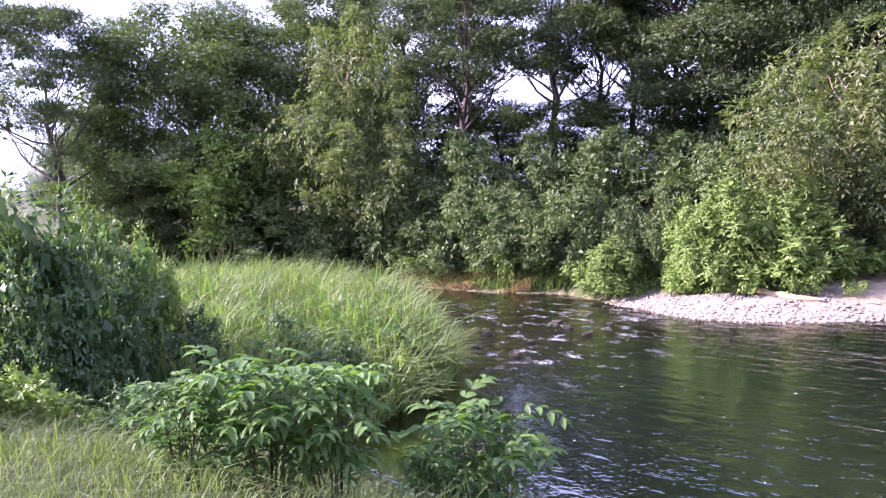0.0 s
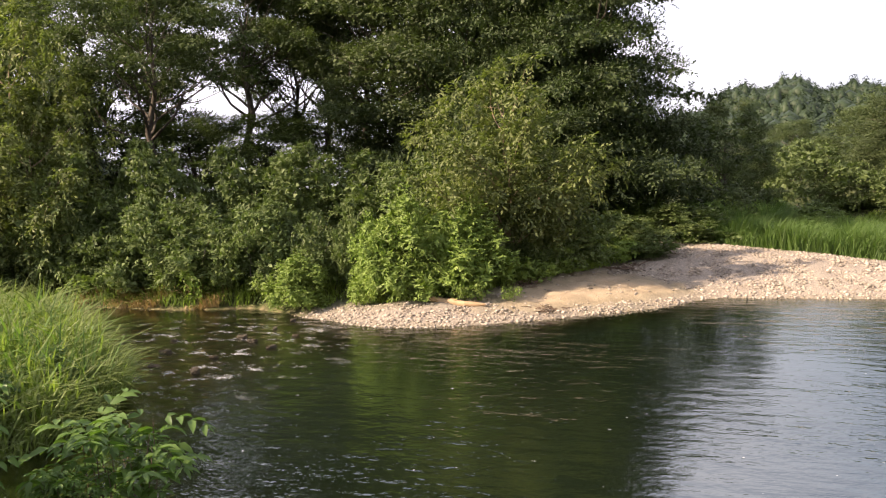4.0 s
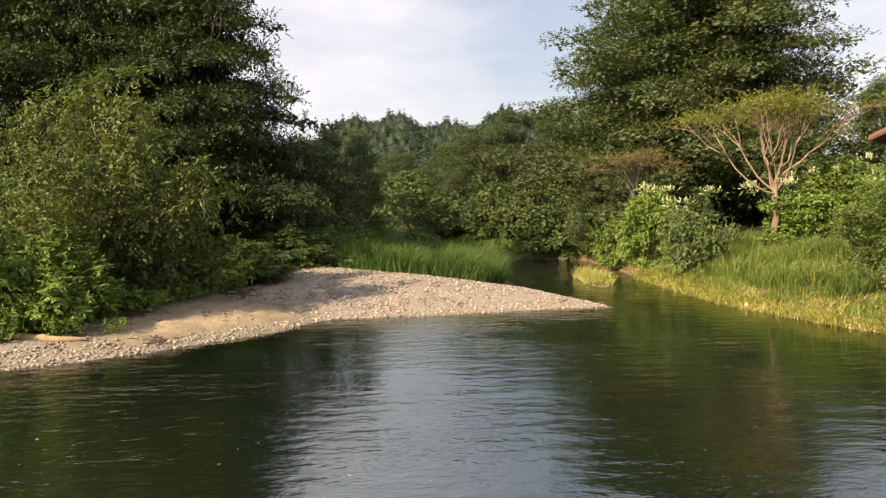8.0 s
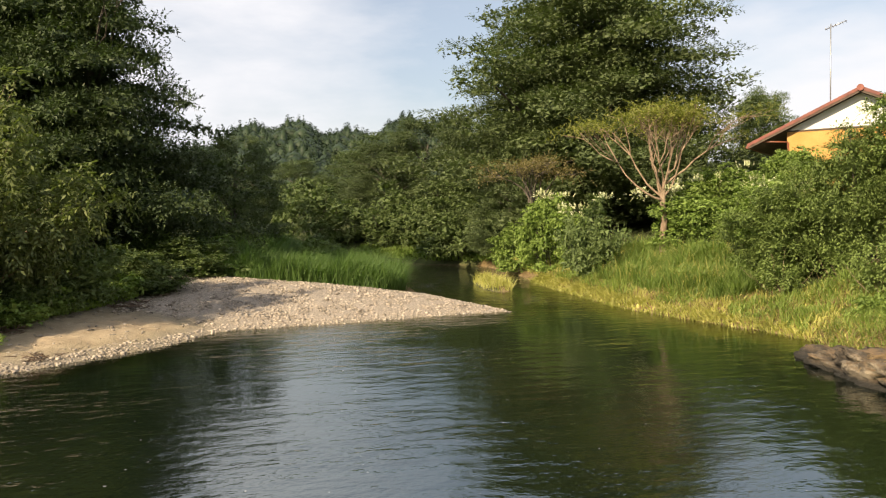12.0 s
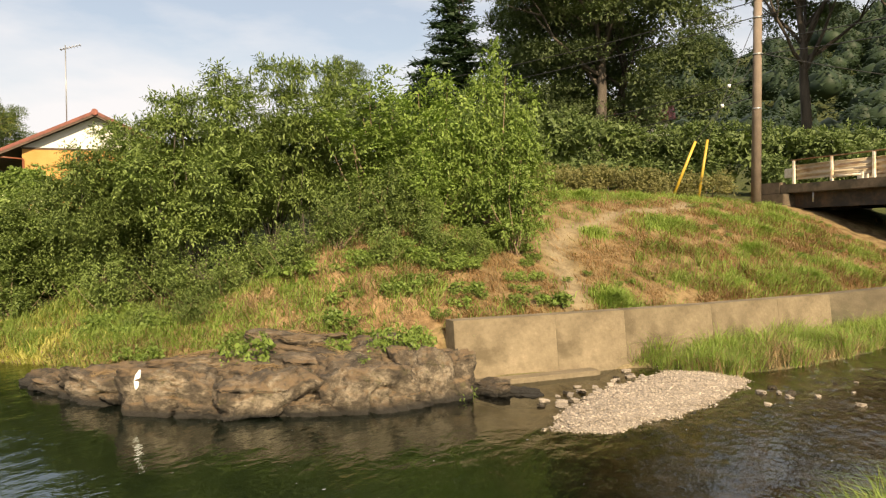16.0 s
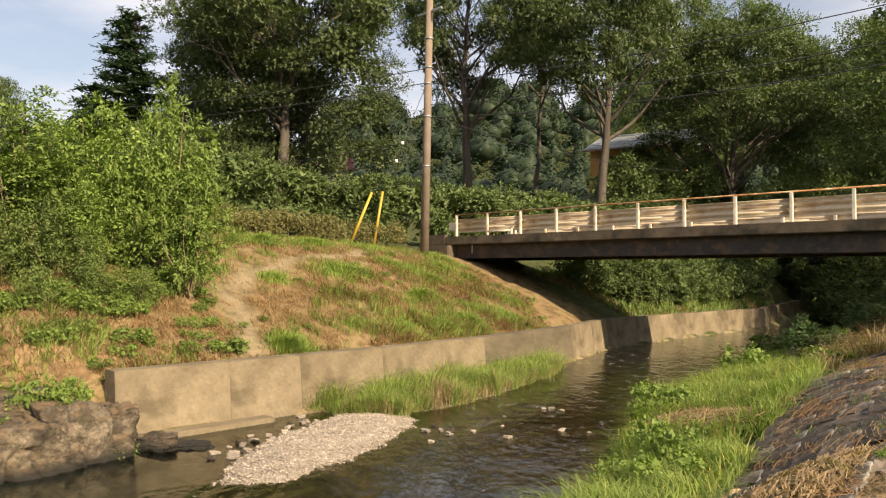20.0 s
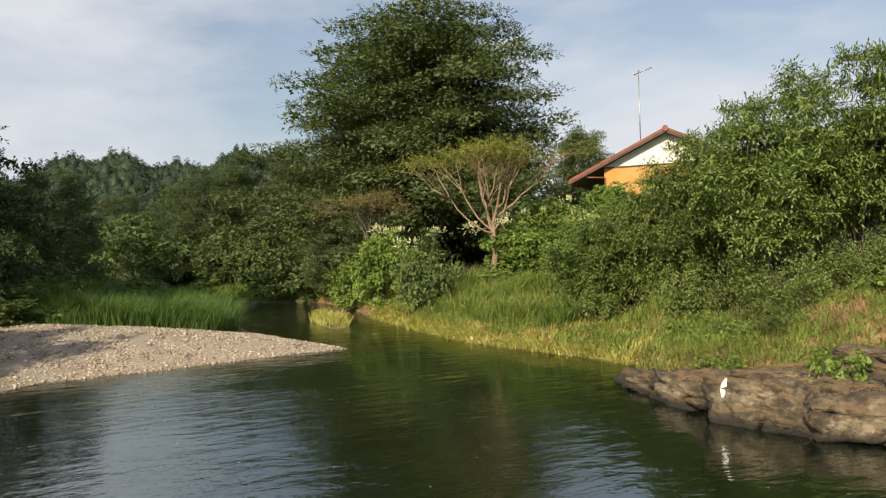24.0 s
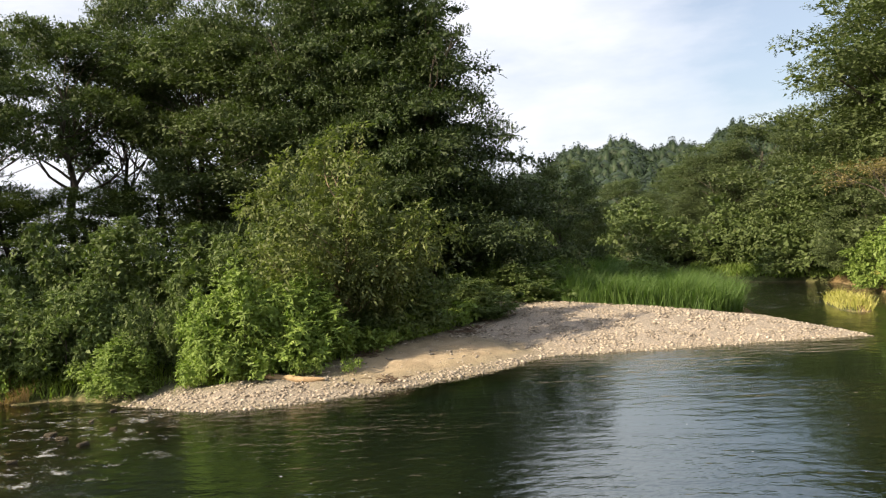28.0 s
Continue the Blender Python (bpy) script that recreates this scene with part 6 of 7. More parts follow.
# ---------------------------------------------------------------- grass and reeds
def blades(rng, pts, tall, wide, lean=0.35, wind=(0.15, -0.05)):
    """Bent, pointed blades standing on the ground."""
    n = len(pts)
    clump = np.array([noise.noise((x * 1.1, y * 1.1, 9.3)) for x, y in pts])
    h = tall * rng.uniform(0.55, 1.15, n) * (1 + 0.8 * clump)
    a = rng.uniform(0, 6.28, n)
    out = np.stack([np.cos(a), np.sin(a), np.zeros(n)], -1)
    side = np.stack([-np.sin(a + 0.6), np.cos(a + 0.6), np.zeros(n)], -1)
    base = np.stack([pts[:, 0], pts[:, 1], ground_z(pts[:, 0], pts[:, 1]) - 0.02], -1)
    ln = (lean * rng.uniform(0.2, 1.3, n))[:, None]
    w = (wide * rng.uniform(0.7, 1.3, n))[:, None] * 0.5
    up = np.array([0, 0, 1.0]) * h[:, None]
    wd = np.array([wind[0], wind[1], 0]) * h[:, None]
    mid = base + up * 0.55 + out * ln * h[:, None] * 0.3 + wd * 0.3
    tip = base + up * (1 - 0.35 * ln) + out * ln * h[:, None] * 1.0 + wd
    v = np.stack([base - side * w, base + side * w, mid - side * w, mid + side * w, tip], 1).reshape(-1, 3)
    f = (np.array([(0, 1, 3), (0, 3, 2), (2, 3, 4)])[None] + (np.arange(n) * 5)[:, None, None]).reshape(-1, 3)
    return v, f


def grass(name, label, rng, pts, tall, wide, mat, lean=0.35, wind=(0.15, -0.05)):
    v, f = blades(rng, pts, tall, wide, lean, wind)
    return thing(name, mesh_from(name, v, f), mat, label, "grass", kind="stuff")


def patchy(rng, pts, scale=0.8, cut=0.0):
    q = np.array([noise.noise((x * scale, y * scale, 3.7)) + 0.7 * noise.noise((x * scale * 2.7, y * scale * 2.7, 8.1)) for x, y in pts])
    return pts[q + rng.normal(0, 0.10, len(q)) > cut]


def off_trail(rng, pts, wide=0.3):
    return pts[trail_d(pts[:, 0], pts[:, 1]) + rng.normal(0, 0.15, len(pts)) > wide]


def clumps(rng, spots, n):
    """Places bunched round the given spots (x, y, radius)."""
    out = []
    for x, y, q in spots:
        a, d = rng.uniform(0, 6.28, n), q * np.abs(rng.normal(0, 0.55, n))
        out.append(np.stack([x + d * np.cos(a), y + 1.5 * d * np.sin(a)], -1))
    return np.concatenate(out)


def dry_land(pts, low=0.0):
    return pts[ground_z(pts[:, 0], pts[:, 1]) > low]


rng = R(71)
grass("reed_bed", "tall bright green reeds crowding the near bank", rng, dry_land(points_in(rng, [(-0.9, 12.0), (-1.0, 16.6), (-2.1, 19.8), (-4.4, 24.4), (-13, 25.8), (-20, 25), (-18, 15), (-7, 11.5), (-3.5, 9.8), (-1.8, 10.6)], 26000)), 1.08, 0.030, REED, 0.85, (0.1, -0.05))
grass("reed_bed", "darker uneven reeds and sedge among the tall ones", rng, patchy(rng, dry_land(points_in(rng, [(-0.9, 12.0), (-1.0, 16.6), (-2.1, 19.8), (-4.4, 24.4), (-13, 25.8), (-20, 25), (-18, 15), (-7, 11.5), (-3.5, 9.8), (-1.8, 10.6)], 12000)), 0.5, 0.1), 1.25, 0.03, REED_GREEN, 1.1, (-0.1, -0.1))
shore_line = [(-0.2, 12.0), (-0.3, 14.2), (-0.6, 16.4), (-1.5, 19.5), (-3.8, 24.4), (-4.6, 24.2), (-2.4, 19.2), (-1.7, 16.2), (-1.5, 14.2), (-1.6, 12.4), (-2.4, 11.2), (-4.2, 9.9), (-3.4, 9.0), (-1.4, 10.4)]
grass("reed_bed", "reeds bending over the water's edge", rng, dry_land(points_in(rng, shore_line, 9000), -0.06), 0.62, 0.026, REED, 1.0, (0.25, -0.15))
grass("reed_bed", "green reeds standing behind the gravel spit", rng, dry_land(points_in(rng, [(18.5, 25.2), (19.3, 22.8), (20.6, 20.4), (22.6, 17.9), (24.6, 18.5), (27.6, 21.6), (31.0, 31), (29, 39), (22, 36), (18.6, 28)], 66000)), 1.1, 0.022, REED_GREEN, 0.7)
grass("reed_bed", "taller rank reeds at the back of the gravel spit", rng, dry_land(points_in(rng, [(18.8, 26.5), (24, 25.5), (30.6, 30), (29, 39), (22, 36)], 22000)), 1.55, 0.035, REED_GREEN, 0.6)
grass("bank_grass", "yellowing grass along the foot of the sunny bank", rng, dry_land(points_in(rng, [(17.5, 2.8), (20.5, 3.2), (22.0, 5.8), (24, 9), (27.2, 12.2), (31.2, 16.0), (35, 19.2), (38, 22), (37, 20), (31.5, 14), (27.5, 9.5), (25.0, 5.6), (22.5, 2.0), (19, 0.8)], 11000)), 0.36, 0.024, GRASS_VERGE, 1.2)
tall_bank = [(22.8, 5.6), (24.6, 8.6), (28.0, 12.0), (31.0, 14.0), (32.0, 12.0), (29.5, 9.0), (27.0, 6.4), (24.6, 4.0)]
grass("bank_grass", "tall pale grass on the sunny bank below the creepers", rng, patchy(rng, points_in(rng, tall_bank, 5000), 0.6, -0.1), 0.85, 0.020, GRASS_VERGE, 0.9)
grass("bank_grass", "tall green grass on the sunny bank below the creepers", rng, patchy(rng, points_in(rng, tall_bank, 16000), 0.7, -0.2), 0.95, 0.022, GRASS, 0.9)
verge2 = [(17.5, 2.2), (20.6, 3.4), (22.2, 5.8), (24.2, 9), (27.4, 12.2), (31.4, 16.0), (35, 18.8), (33, 15), (28.5, 9.5), (25.5, 4.6), (22.5, 1.0), (19, 0.0)]
grass("bank_grass", "tufts of taller green grass on the sunny bank", rng, patchy(rng, dry_land(points_in(rng, verge2, 26000), 0.06), 0.6, -0.05), 0.46, 0.022, GRASS_BRIGHT, 0.9)
grass("shore_grass", "short pale grass hanging over the water's edge", rng, dry_land(points_in(rng, [(18, 2.4), (20.4, 2.9), (22.1, 5.6), (24, 8.6), (27.3, 12.0), (31.3, 15.9), (30.9, 16.4), (26.8, 12.6), (23.5, 9.2), (21.7, 6.2), (20.2, 3.6), (18, 2.9)], 5000), -0.05), 0.3, 0.03, GRASS_VERGE, 1.3, (-0.5, 0.3))
grass("bank_grass", "dry straw among the grass of the sunny bank", rng, patchy(rng, dry_land(points_in(rng, verge2, 16000), 0.05), 0.7, -0.1), 0.34, 0.018, STRAW, 1.4)
grass("islet_grass", "clump of yellow-green grass on a tiny islet", rng, dry_land(points_in(rng, ISLET_POLY, 1100)), 0.5, 0.022, GRASS_VERGE, 1.1)
TUFT_WIDE = [(15.7, -9.4), (13.9, -10.7), (13.7, -12.2), (14.5, -15.0), (16.4, -19.2), (18.6, -22.4), (17.8, -18.0), (16.4, -13.0)]
grass("bar_grass", "half-dry grass growing on the gravel bar by the wall", rng, patchy(rng, dry_land(points_in(rng, TUFT_WIDE, 8000), 0.0), 1.0, -0.4), 0.58, 0.011, STRAW, 1.4)
grass("bar_grass", "green grass growing on the gravel bar by the wall", rng, patchy(rng, dry_land(points_in(rng, TUFT_WIDE, 16000), 0.0), 0.9, -0.3), 0.72, 0.012, GRASS_BRIGHT, 1.2)
slope = [(15.6, -5.2), (16.2, -9.5), (16.8, -12), (20.0, -22.3), (24, -25.2), (28.6, -25.0), (31, -19), (27, -11), (23, -7.5), (19, -4.5)]
lower = [(17.2, -12.5), (20.3, -22.0), (24, -25), (27.5, -23), (24, -17), (20.5, -12.6), (18.6, -11.2)]
grass("slope_grass", "dry straw-coloured grass on the cut embankment", rng, off_trail(rng, patchy(rng, points_in(rng, slope, 26000), 0.9, -0.1)), 0.17, 0.014, GRASS_DRY, 1.6)
grass("slope_grass", "dead brown grass on the cut embankment", rng, off_trail(rng, patchy(rng, points_in(rng, slope, 42000), 0.7, -0.1)), 0.2, 0.016, GRASS_BROWN, 1.6)
grass("slope_grass", "long dead grass hanging down the embankment", rng, off_trail(rng, patchy(rng, points_in(rng, lower, 14000), 0.8, 0.1)), 0.38, 0.014, GRASS_BROWN, 1.5, (-0.6, 0.25))
grass("slope_grass", "green grass patches on the embankment", rng, off_trail(rng, patchy(rng, points_in(rng, slope, 60000), 1.0, 0.36)), 0.22, 0.016, GRASS_BRIGHT, 1.1, (-0.1, 0.0))
GREEN_SPOTS = [(21.3, -11.5, 0.5), (22.4, -14.5, 0.8), (23.0, -15.6, 0.6), (16.95, -9.75, 0.5), (18.4, -14.3, 0.9), (18.7, -16.0, 0.9), (19.2, -17.6, 0.8), (20.3, -20.4, 0.8), (24.6, -18.6, 0.7), (25.5, -21.4, 0.8), (27.4, -23.6, 0.8),
               (27.2, -16.5, 0.9), (28.0, -19.5, 0.9), (25.8, -13.5, 0.8), (23.4, -19.4, 0.5), (21.2, -17.2, 0.5), (22.2, -22.6, 0.6)]
grass("slope_grass", "thick bright green tufts of grass on the embankment", rng, off_trail(rng, clumps(rng, GREEN_SPOTS, 1300), 0.3), 0.34, 0.016, GRASS_BRIGHT, 1.0, (-0.15, 0.0))
grass("slope_grass", "lush grass on the lower embankment by the bridge", rng, off_trail(rng, patchy(rng, points_in(rng, lower, 18000), 0.9, 0.2)), 0.34, 0.016, GRASS_BRIGHT, 1.0, (-0.15, 0.0))
grass("slope_grass", "grass along the top of the embankment", rng, patchy(rng, points_in(rng, [(24, -7), (27.5, -10.5), (31.5, -19), (30, -25), (27, -25), (27.2, -18), (24.6, -12), (21.5, -8)], 12000), 0.7, 0.05), 0.24, 0.022, GRASS, 1.0)
under = [(15.8, -0.5), (16.8, -5.0), (22, -9), (25, -6), (24, 2), (20, 3), (18, 2)]
grass("slope_grass", "grass and low weeds under the shrubs", rng, off_trail(rng, patchy(rng, points_in(rng, under, 9000), 0.9, -0.05)), 0.3, 0.022, GRASS, 1.0)
grass("slope_grass", "dead straw under the shrubs above the outcrop", rng, off_trail(rng, patchy(rng, points_in(rng, under, 12000), 0.7, -0.1)), 0.24, 0.014, GRASS_DRY, 1.7)
brow = [(15.9, 0.2), (15.9, -3.0), (16.2, -5.2), (18.2, -6.2), (20.2, -4.5), (20.6, 1.0), (19.0, 2.6), (17.2, 1.8)]
grass("slope_grass", "thick dead straw on the brow over the outcrop", rng, points_in(rng, brow, 7000), 0.24, 0.014, STRAW, 1.7, (-0.3, 0.1))
grass("slope_grass", "weedy green grass on the brow over the outcrop", rng, patchy(rng, points_in(rng, brow, 16000), 1.1, -0.05), 0.28, 0.018, GRASS_BRIGHT, 1.3)
rimline = [(15.5, -5.3), (16.0, -9.0), (16.7, -12), (20.0, -22.8), (20.6, -22.5), (17.3, -11.8), (16.6, -8.8), (16.1, -5.2)]
grass("slope_grass", "dead grass hanging over the top of the retaining wall", rng, patchy(rng, points_in(rng, rimline, 5000), 0.8, -0.2), 0.22, 0.016, GRASS_BROWN, 1.6, (-0.7, 0.2))
grass("slope_grass", "green tufts along the top of the retaining wall", rng, patchy(rng, points_in(rng, rimline, 5000), 1.1, 0.2), 0.24, 0.016, GRASS_LUSH, 1.3, (-0.4, 0.1))
beyond = [(22.9, -31.6), (23.4, -33.5), (25.9, -49), (27.6, -56), (31, -56), (30, -45), (28.5, -36), (28, -29)]
grass("slope_grass", "rough dry grass behind the wall upstream of the bridge", rng, points_in(rng, beyond, 9000), 0.35, 0.035, GRASS_DRY, 1.0)
grass("slope_grass", "green weeds behind the wall upstream of the bridge", rng, patchy(rng, points_in(rng, beyond, 12000), 0.4, -0.1), 0.6, 0.05, GRASS_LUSH, 0.8)
hill = [(9.4, -21.0), (11.6, -19.0), (13.4, -22.8), (15.0, -26.8), (18, -38.8), (20, -49), (16, -50), (13, -38), (10, -31), (5.2, -29), (5.0, -23)]
grass("bank_grass", "tall tangled grass on the bank under the bridge end", rng, dry_land(points_in(rng, hill, 26000), 0.05), 0.42, 0.020, GRASS_BRIGHT, 1.3)
grass("bank_grass", "brown dead stalks on the bank beside the bridge end", rng, patchy(rng, points_in(rng, [(7.0, -20), (9.5, -20), (11, -26), (8.5, -29), (6.5, -26)], 7000), 0.5, -0.2), 0.7, 0.018, STRAW, 1.5)
toe = [(7.4, -8.6), (9.4, -12.6), (11.3, -15.6), (13.1, -22.4), (14.2, -25), (12.0, -24), (9.6, -21), (8.9, -19.6), (7.7, -16.1), (6.6, -12.4), (5.2, -8.2), (4.7, -6.4), (6.2, -5.4)]
HEAP = np.array((8.25, -13.45))


def off_heap(pts):
    return pts[np.hypot((pts[:, 0] - HEAP[0]) / 1.05, (pts[:, 1] - HEAP[1]) / 1.0) > 1]


grass("toe_grass", "lush green grass at the foot of the near bank", rng, off_heap(patchy(rng, dry_land(points_in(rng, toe, 28000), 0.02), 0.7, -0.45)), 0.54, 0.015, GRASS_BRIGHT, 1.25)
grass("toe_grass", "yellowing grass among the green at the foot of the bank", rng, off_heap(patchy(rng, dry_land(points_in(rng, toe, 9000), 0.02), 0.9, 0.0)), 0.5, 0.014, GRASS_VERGE, 1.0)
top = [(2.2, -4.0), (2.7, -6.2), (3.5, -9.4), (6.3, -20.5), (6.5, -26), (1, -26), (-3.5, -12), (-2, -4)]
rim = [(2.8, -7.6), (3.6, -9.8), (6.3, -20.4), (6.6, -26), (3.4, -26), (2.6, -16), (1.9, -10)]
grass("path_grass", "short patchy grass on the near bank's dry path", rng, patchy(rng, points_in(rng, top, 90000), 1.1, -0.05), 0.10, 0.010, GRASS_BRIGHT, 1.2)
grass("path_grass", "longer green grass along the rim of the near bank", rng, patchy(rng, points_in(rng, rim, 30000), 0.8, 0.05), 0.26, 0.011, GRASS_BRIGHT, 1.0)
grass("path_grass", "tall grass at the upper end of the near bank", rng, patchy(rng, points_in(rng, [(6.6, -17.5), (6.8, -22), (6.0, -28), (0.5, -28), (1.5, -19), (4.5, -16)], 22000), 0.6, -0.2), 0.34, 0.012, GRASS_BRIGHT, 1.3)
grass("path_grass", "pale straw among the tall grass of the near bank", rng, patchy(rng, points_in(rng, [(6.6, -17.5), (6.8, -22), (6.0, -28), (0.5, -28), (1.5, -19), (4.5, -16)], 16000), 0.8, -0.1), 0.34, 0.010, STRAW, 1.7)
grass("path_grass", "trampled straw on the near bank's path", rng, patchy(rng, points_in(rng, top, 40000), 0.9, -0.4), 0.08, 0.009, STRAW, 1.9)
home_bank = [(-7, 1.8), (2.3, 2.2), (3.2, -1.5), (2.6, -4.6), (-6, -6)]
grass("path_grass", "short trodden grass on the bank's open top", rng, patchy(rng, points_in(rng, home_bank, 26000), 1.0, 0.0), 0.08, 0.010, GRASS_LUSH, 1.2)
grass("path_grass", "dry trodden grass on the bank's open top", rng, patchy(rng, points_in(rng, home_bank, 16000), 0.8, 0.0), 0.07, 0.009, STRAW, 1.7)
grass("bank_grass", "rough grass on the near bank's slope to the pool", rng, dry_land(points_in(rng, [(1.2, 4.9), (3.3, 2.7), (4.6, 0.2), (5.6, -3.4), (4.6, -6.0), (3.2, -4.6), (3.3, -1.0), (2.3, 2.0), (0.6, 3.6)], 12000), 0.05), 0.28, 0.014, GRASS_LUSH, 1.1)
grass("bank_weeds", "tangled grass on the near river bank", rng, dry_land(points_in(rng, [(-8, 4.5), (-8, 8.5), (-3.4, 9.2), (-2.6, 8.0), (-0.6, 7.0), (1.6, 5.2), (1.0, 4.0), (-1.5, 4.2), (-4, 3.5)], 15000)), 0.34, 0.006, REED, 1.2)
grass("bank_grass", "short grass at the foot of the thicket", rng, patchy(rng, points_in(rng, [(3.0, 22.0), (4.4, 20.0), (6.3, 18.6), (9.5, 19.0), (13.4, 20.9), (16, 22.2), (19.6, 27.2), (18, 28), (12, 22.6), (7, 20.6), (4, 22.4)], 15000), 0.8, -0.2), 0.34, 0.02, GRASS_BRIGHT, 0.9)
far_edge = [(2.9, 22.1), (0.5, 23.3), (-2.9, 26.3), (-5, 27.5), (-12, 29.3), (-12, 31), (-5, 30), (-1, 27.5), (2, 25), (3.8, 22.8)]
grass("bank_grass", "rank grass under the shrubs of the stream's far bank", rng, points_in(rng, far_edge, 9000), 0.5, 0.03, GRASS, 0.9, (0.2, -0.4))
grass("bank_grass", "pale dry grass hanging over the stream's far bank", rng, patchy(rng, points_in(rng, [(1.6, 22.7), (0.5, 23.2), (-2.9, 26.2), (-2.6, 27.0), (0.8, 24.2), (1.8, 23.4)], 5000), 0.8, -0.3), 0.35, 0.02, STRAW, 1.2, (0.3, -0.6))
grass("far_bank_grass", "yellow-green grass on the far river bend", rng, dry_land(points_in(rng, [(38.8, 23), (39.2, 28), (38.4, 34), (41, 34), (42, 27), (41, 22)], 5000)), 0.5, 0.05, GRASS, 1.0)

def rock_z(x, y):
    """The height of the outcrop's top over a place."""
    z = gz(x, y)
    for cx, cy, cz, a, b, c, turn in ROCKS:
        q = radians(turn)
        u, w = ((x - cx) * math.cos(q) + (y - cy) * math.sin(q)) / a, ((y - cy) * math.cos(q) - (x - cx) * math.sin(q)) / b
        if u * u + w * w < 0.9:
            z = max(z, cz + c * 0.9 * math.sqrt(1 - u * u - w * w))
    return z


vs, fs = [], []
for k in range(70):
    cx, cy = points_in(rng, [(14.3, 0.4), (15.4, 1.6), (16.4, 1.2), (17.0, -1), (16.6, -4.8), (14.4, -4.6), (14.2, -2)], 1)[0]
    lay = rng.uniform(0, 6.28)
    for _ in range(26):
        x, y, a = cx + rng.normal(0, 0.16), cy + rng.normal(0, 0.16), lay + rng.normal(0, 0.5)
        n = 0.16 * rng.uniform(0.5, 1.5)
        dx, dy = math.cos(a) * n, math.sin(a) * n
        p = [np.array((x + dx * s, y + dy * s, rock_z(x + dx * s, y + dy * s) + rng.uniform(0.03, 0.09))) for s in (-1, 0, 1)]
        if max(q[2] for q in p) - min(q[2] for q in p) < 0.2:
            vs.append(tube(p, (0.005, 0.006, 0.003), 3))
v, f = joined(vs)
thing("straw_on_rock", mesh_from("straw_on_rock", v, f), STRAW, "dry brown straw caught on the dark outcrop", "straw", kind="stuff")
# low herbs here and there
rng = R(72)
for poly, n, lo, hi in (([(16, -0.5), (16.6, -5), (20, -8), (23, -6), (21, 1), (18, 1.5)], 26, 0.25, 0.5), (slope, 70, 0.12, 0.24), ([(15.9, -5.2), (16.6, -8.2), (19, -8.8), (21.5, -8), (18, -3)], 60, 0.2, 0.4), ([(7.2, 18.0), (9.5, 18.9), (13, 20.6), (15.5, 21.6), (15.5, 22.6), (9, 20.2), (6.5, 19)], 22, 0.4, 0.9),
                        (toe[:3] + toe[-4:], 5, 0.35, 0.6), (rim, 16, 0.12, 0.25), (hill, 6, 0.5, 1.0), (far_edge, 14, 0.5, 1.0), ([(-7, 6.5), (-7, 8.8), (-3.5, 9), (-2.6, 7.6), (-4.5, 6.2)], 16, 0.3, 0.5), ([(18.5, 1.8), (22, 3), (26, 8), (29, 10.5), (27, 7), (23, 1)], 12, 0.3, 0.6), ([(0.6, -5), (1.8, -9), (3.2, -13), (0.5, -13), (-1, -7)], 8, 0.15, 0.25)):
    for x, y in points_in(rng, poly, n):
        put("herb", x, y, rng.uniform(lo, hi), rng.uniform(0.8, 1.3))
for x, y in points_in(rng, [(-4.5, 6.2), (-2.4, 6.6), (-2.4, 7.6), (-4.5, 7.8)], 6):
    put("herb", x, y, rng.uniform(0.25, 0.45), rng.uniform(1.0, 1.6))
for x, y, h, w in ((-3.6, 7.4, 0.7, 1.0), (-2.6, 6.9, 0.5, 1.1), (-2.2, 11.4, 0.9, 1.0), (-3.2, 12.0, 1.1, 0.9), (-1.5, 12.6, 0.8, 1.0), (-4.4, 11.6, 1.2, 0.9)):
    put("broad", x, y, h, w)
for x, y, h, lab in ((7.5, 17.9, 0.55, "bright green sprout on the gravel beach"), (8.55, 17.7, 0.4, "thin pale weed on the beach"), (14.9, -1.3, 0.75, "leafy green plant rooted in the dark outcrop"), (14.9, -3.9, 0.6, "leafy green plant rooted in the dark outcrop"), (14.0, -5.0, 0.4, "yellow-green tuft at the foot of the outcrop"), (13.9, -3.2, 0.3, "small green plant in a rock cleft"), (14.6, -4.4, 0.5, "leafy green plant rooted in the dark outcrop"), (15.3, -3.0, 0.35, "small green plant on top of the outcrop"), (15.6, -4.6, 0.5, "leafy green plant on top of the outcrop"), (7.3, -10.6, 0.8, "bright green leafy plant on the bank's edge")):
    ob = put("herb", x, y, h, 0.75, label=lab)
    if 13.5 < x < 17 and -5.2 < y < 2:
        ob.location.z = max(ob.location.z, rock_z(x, y) - 0.08)


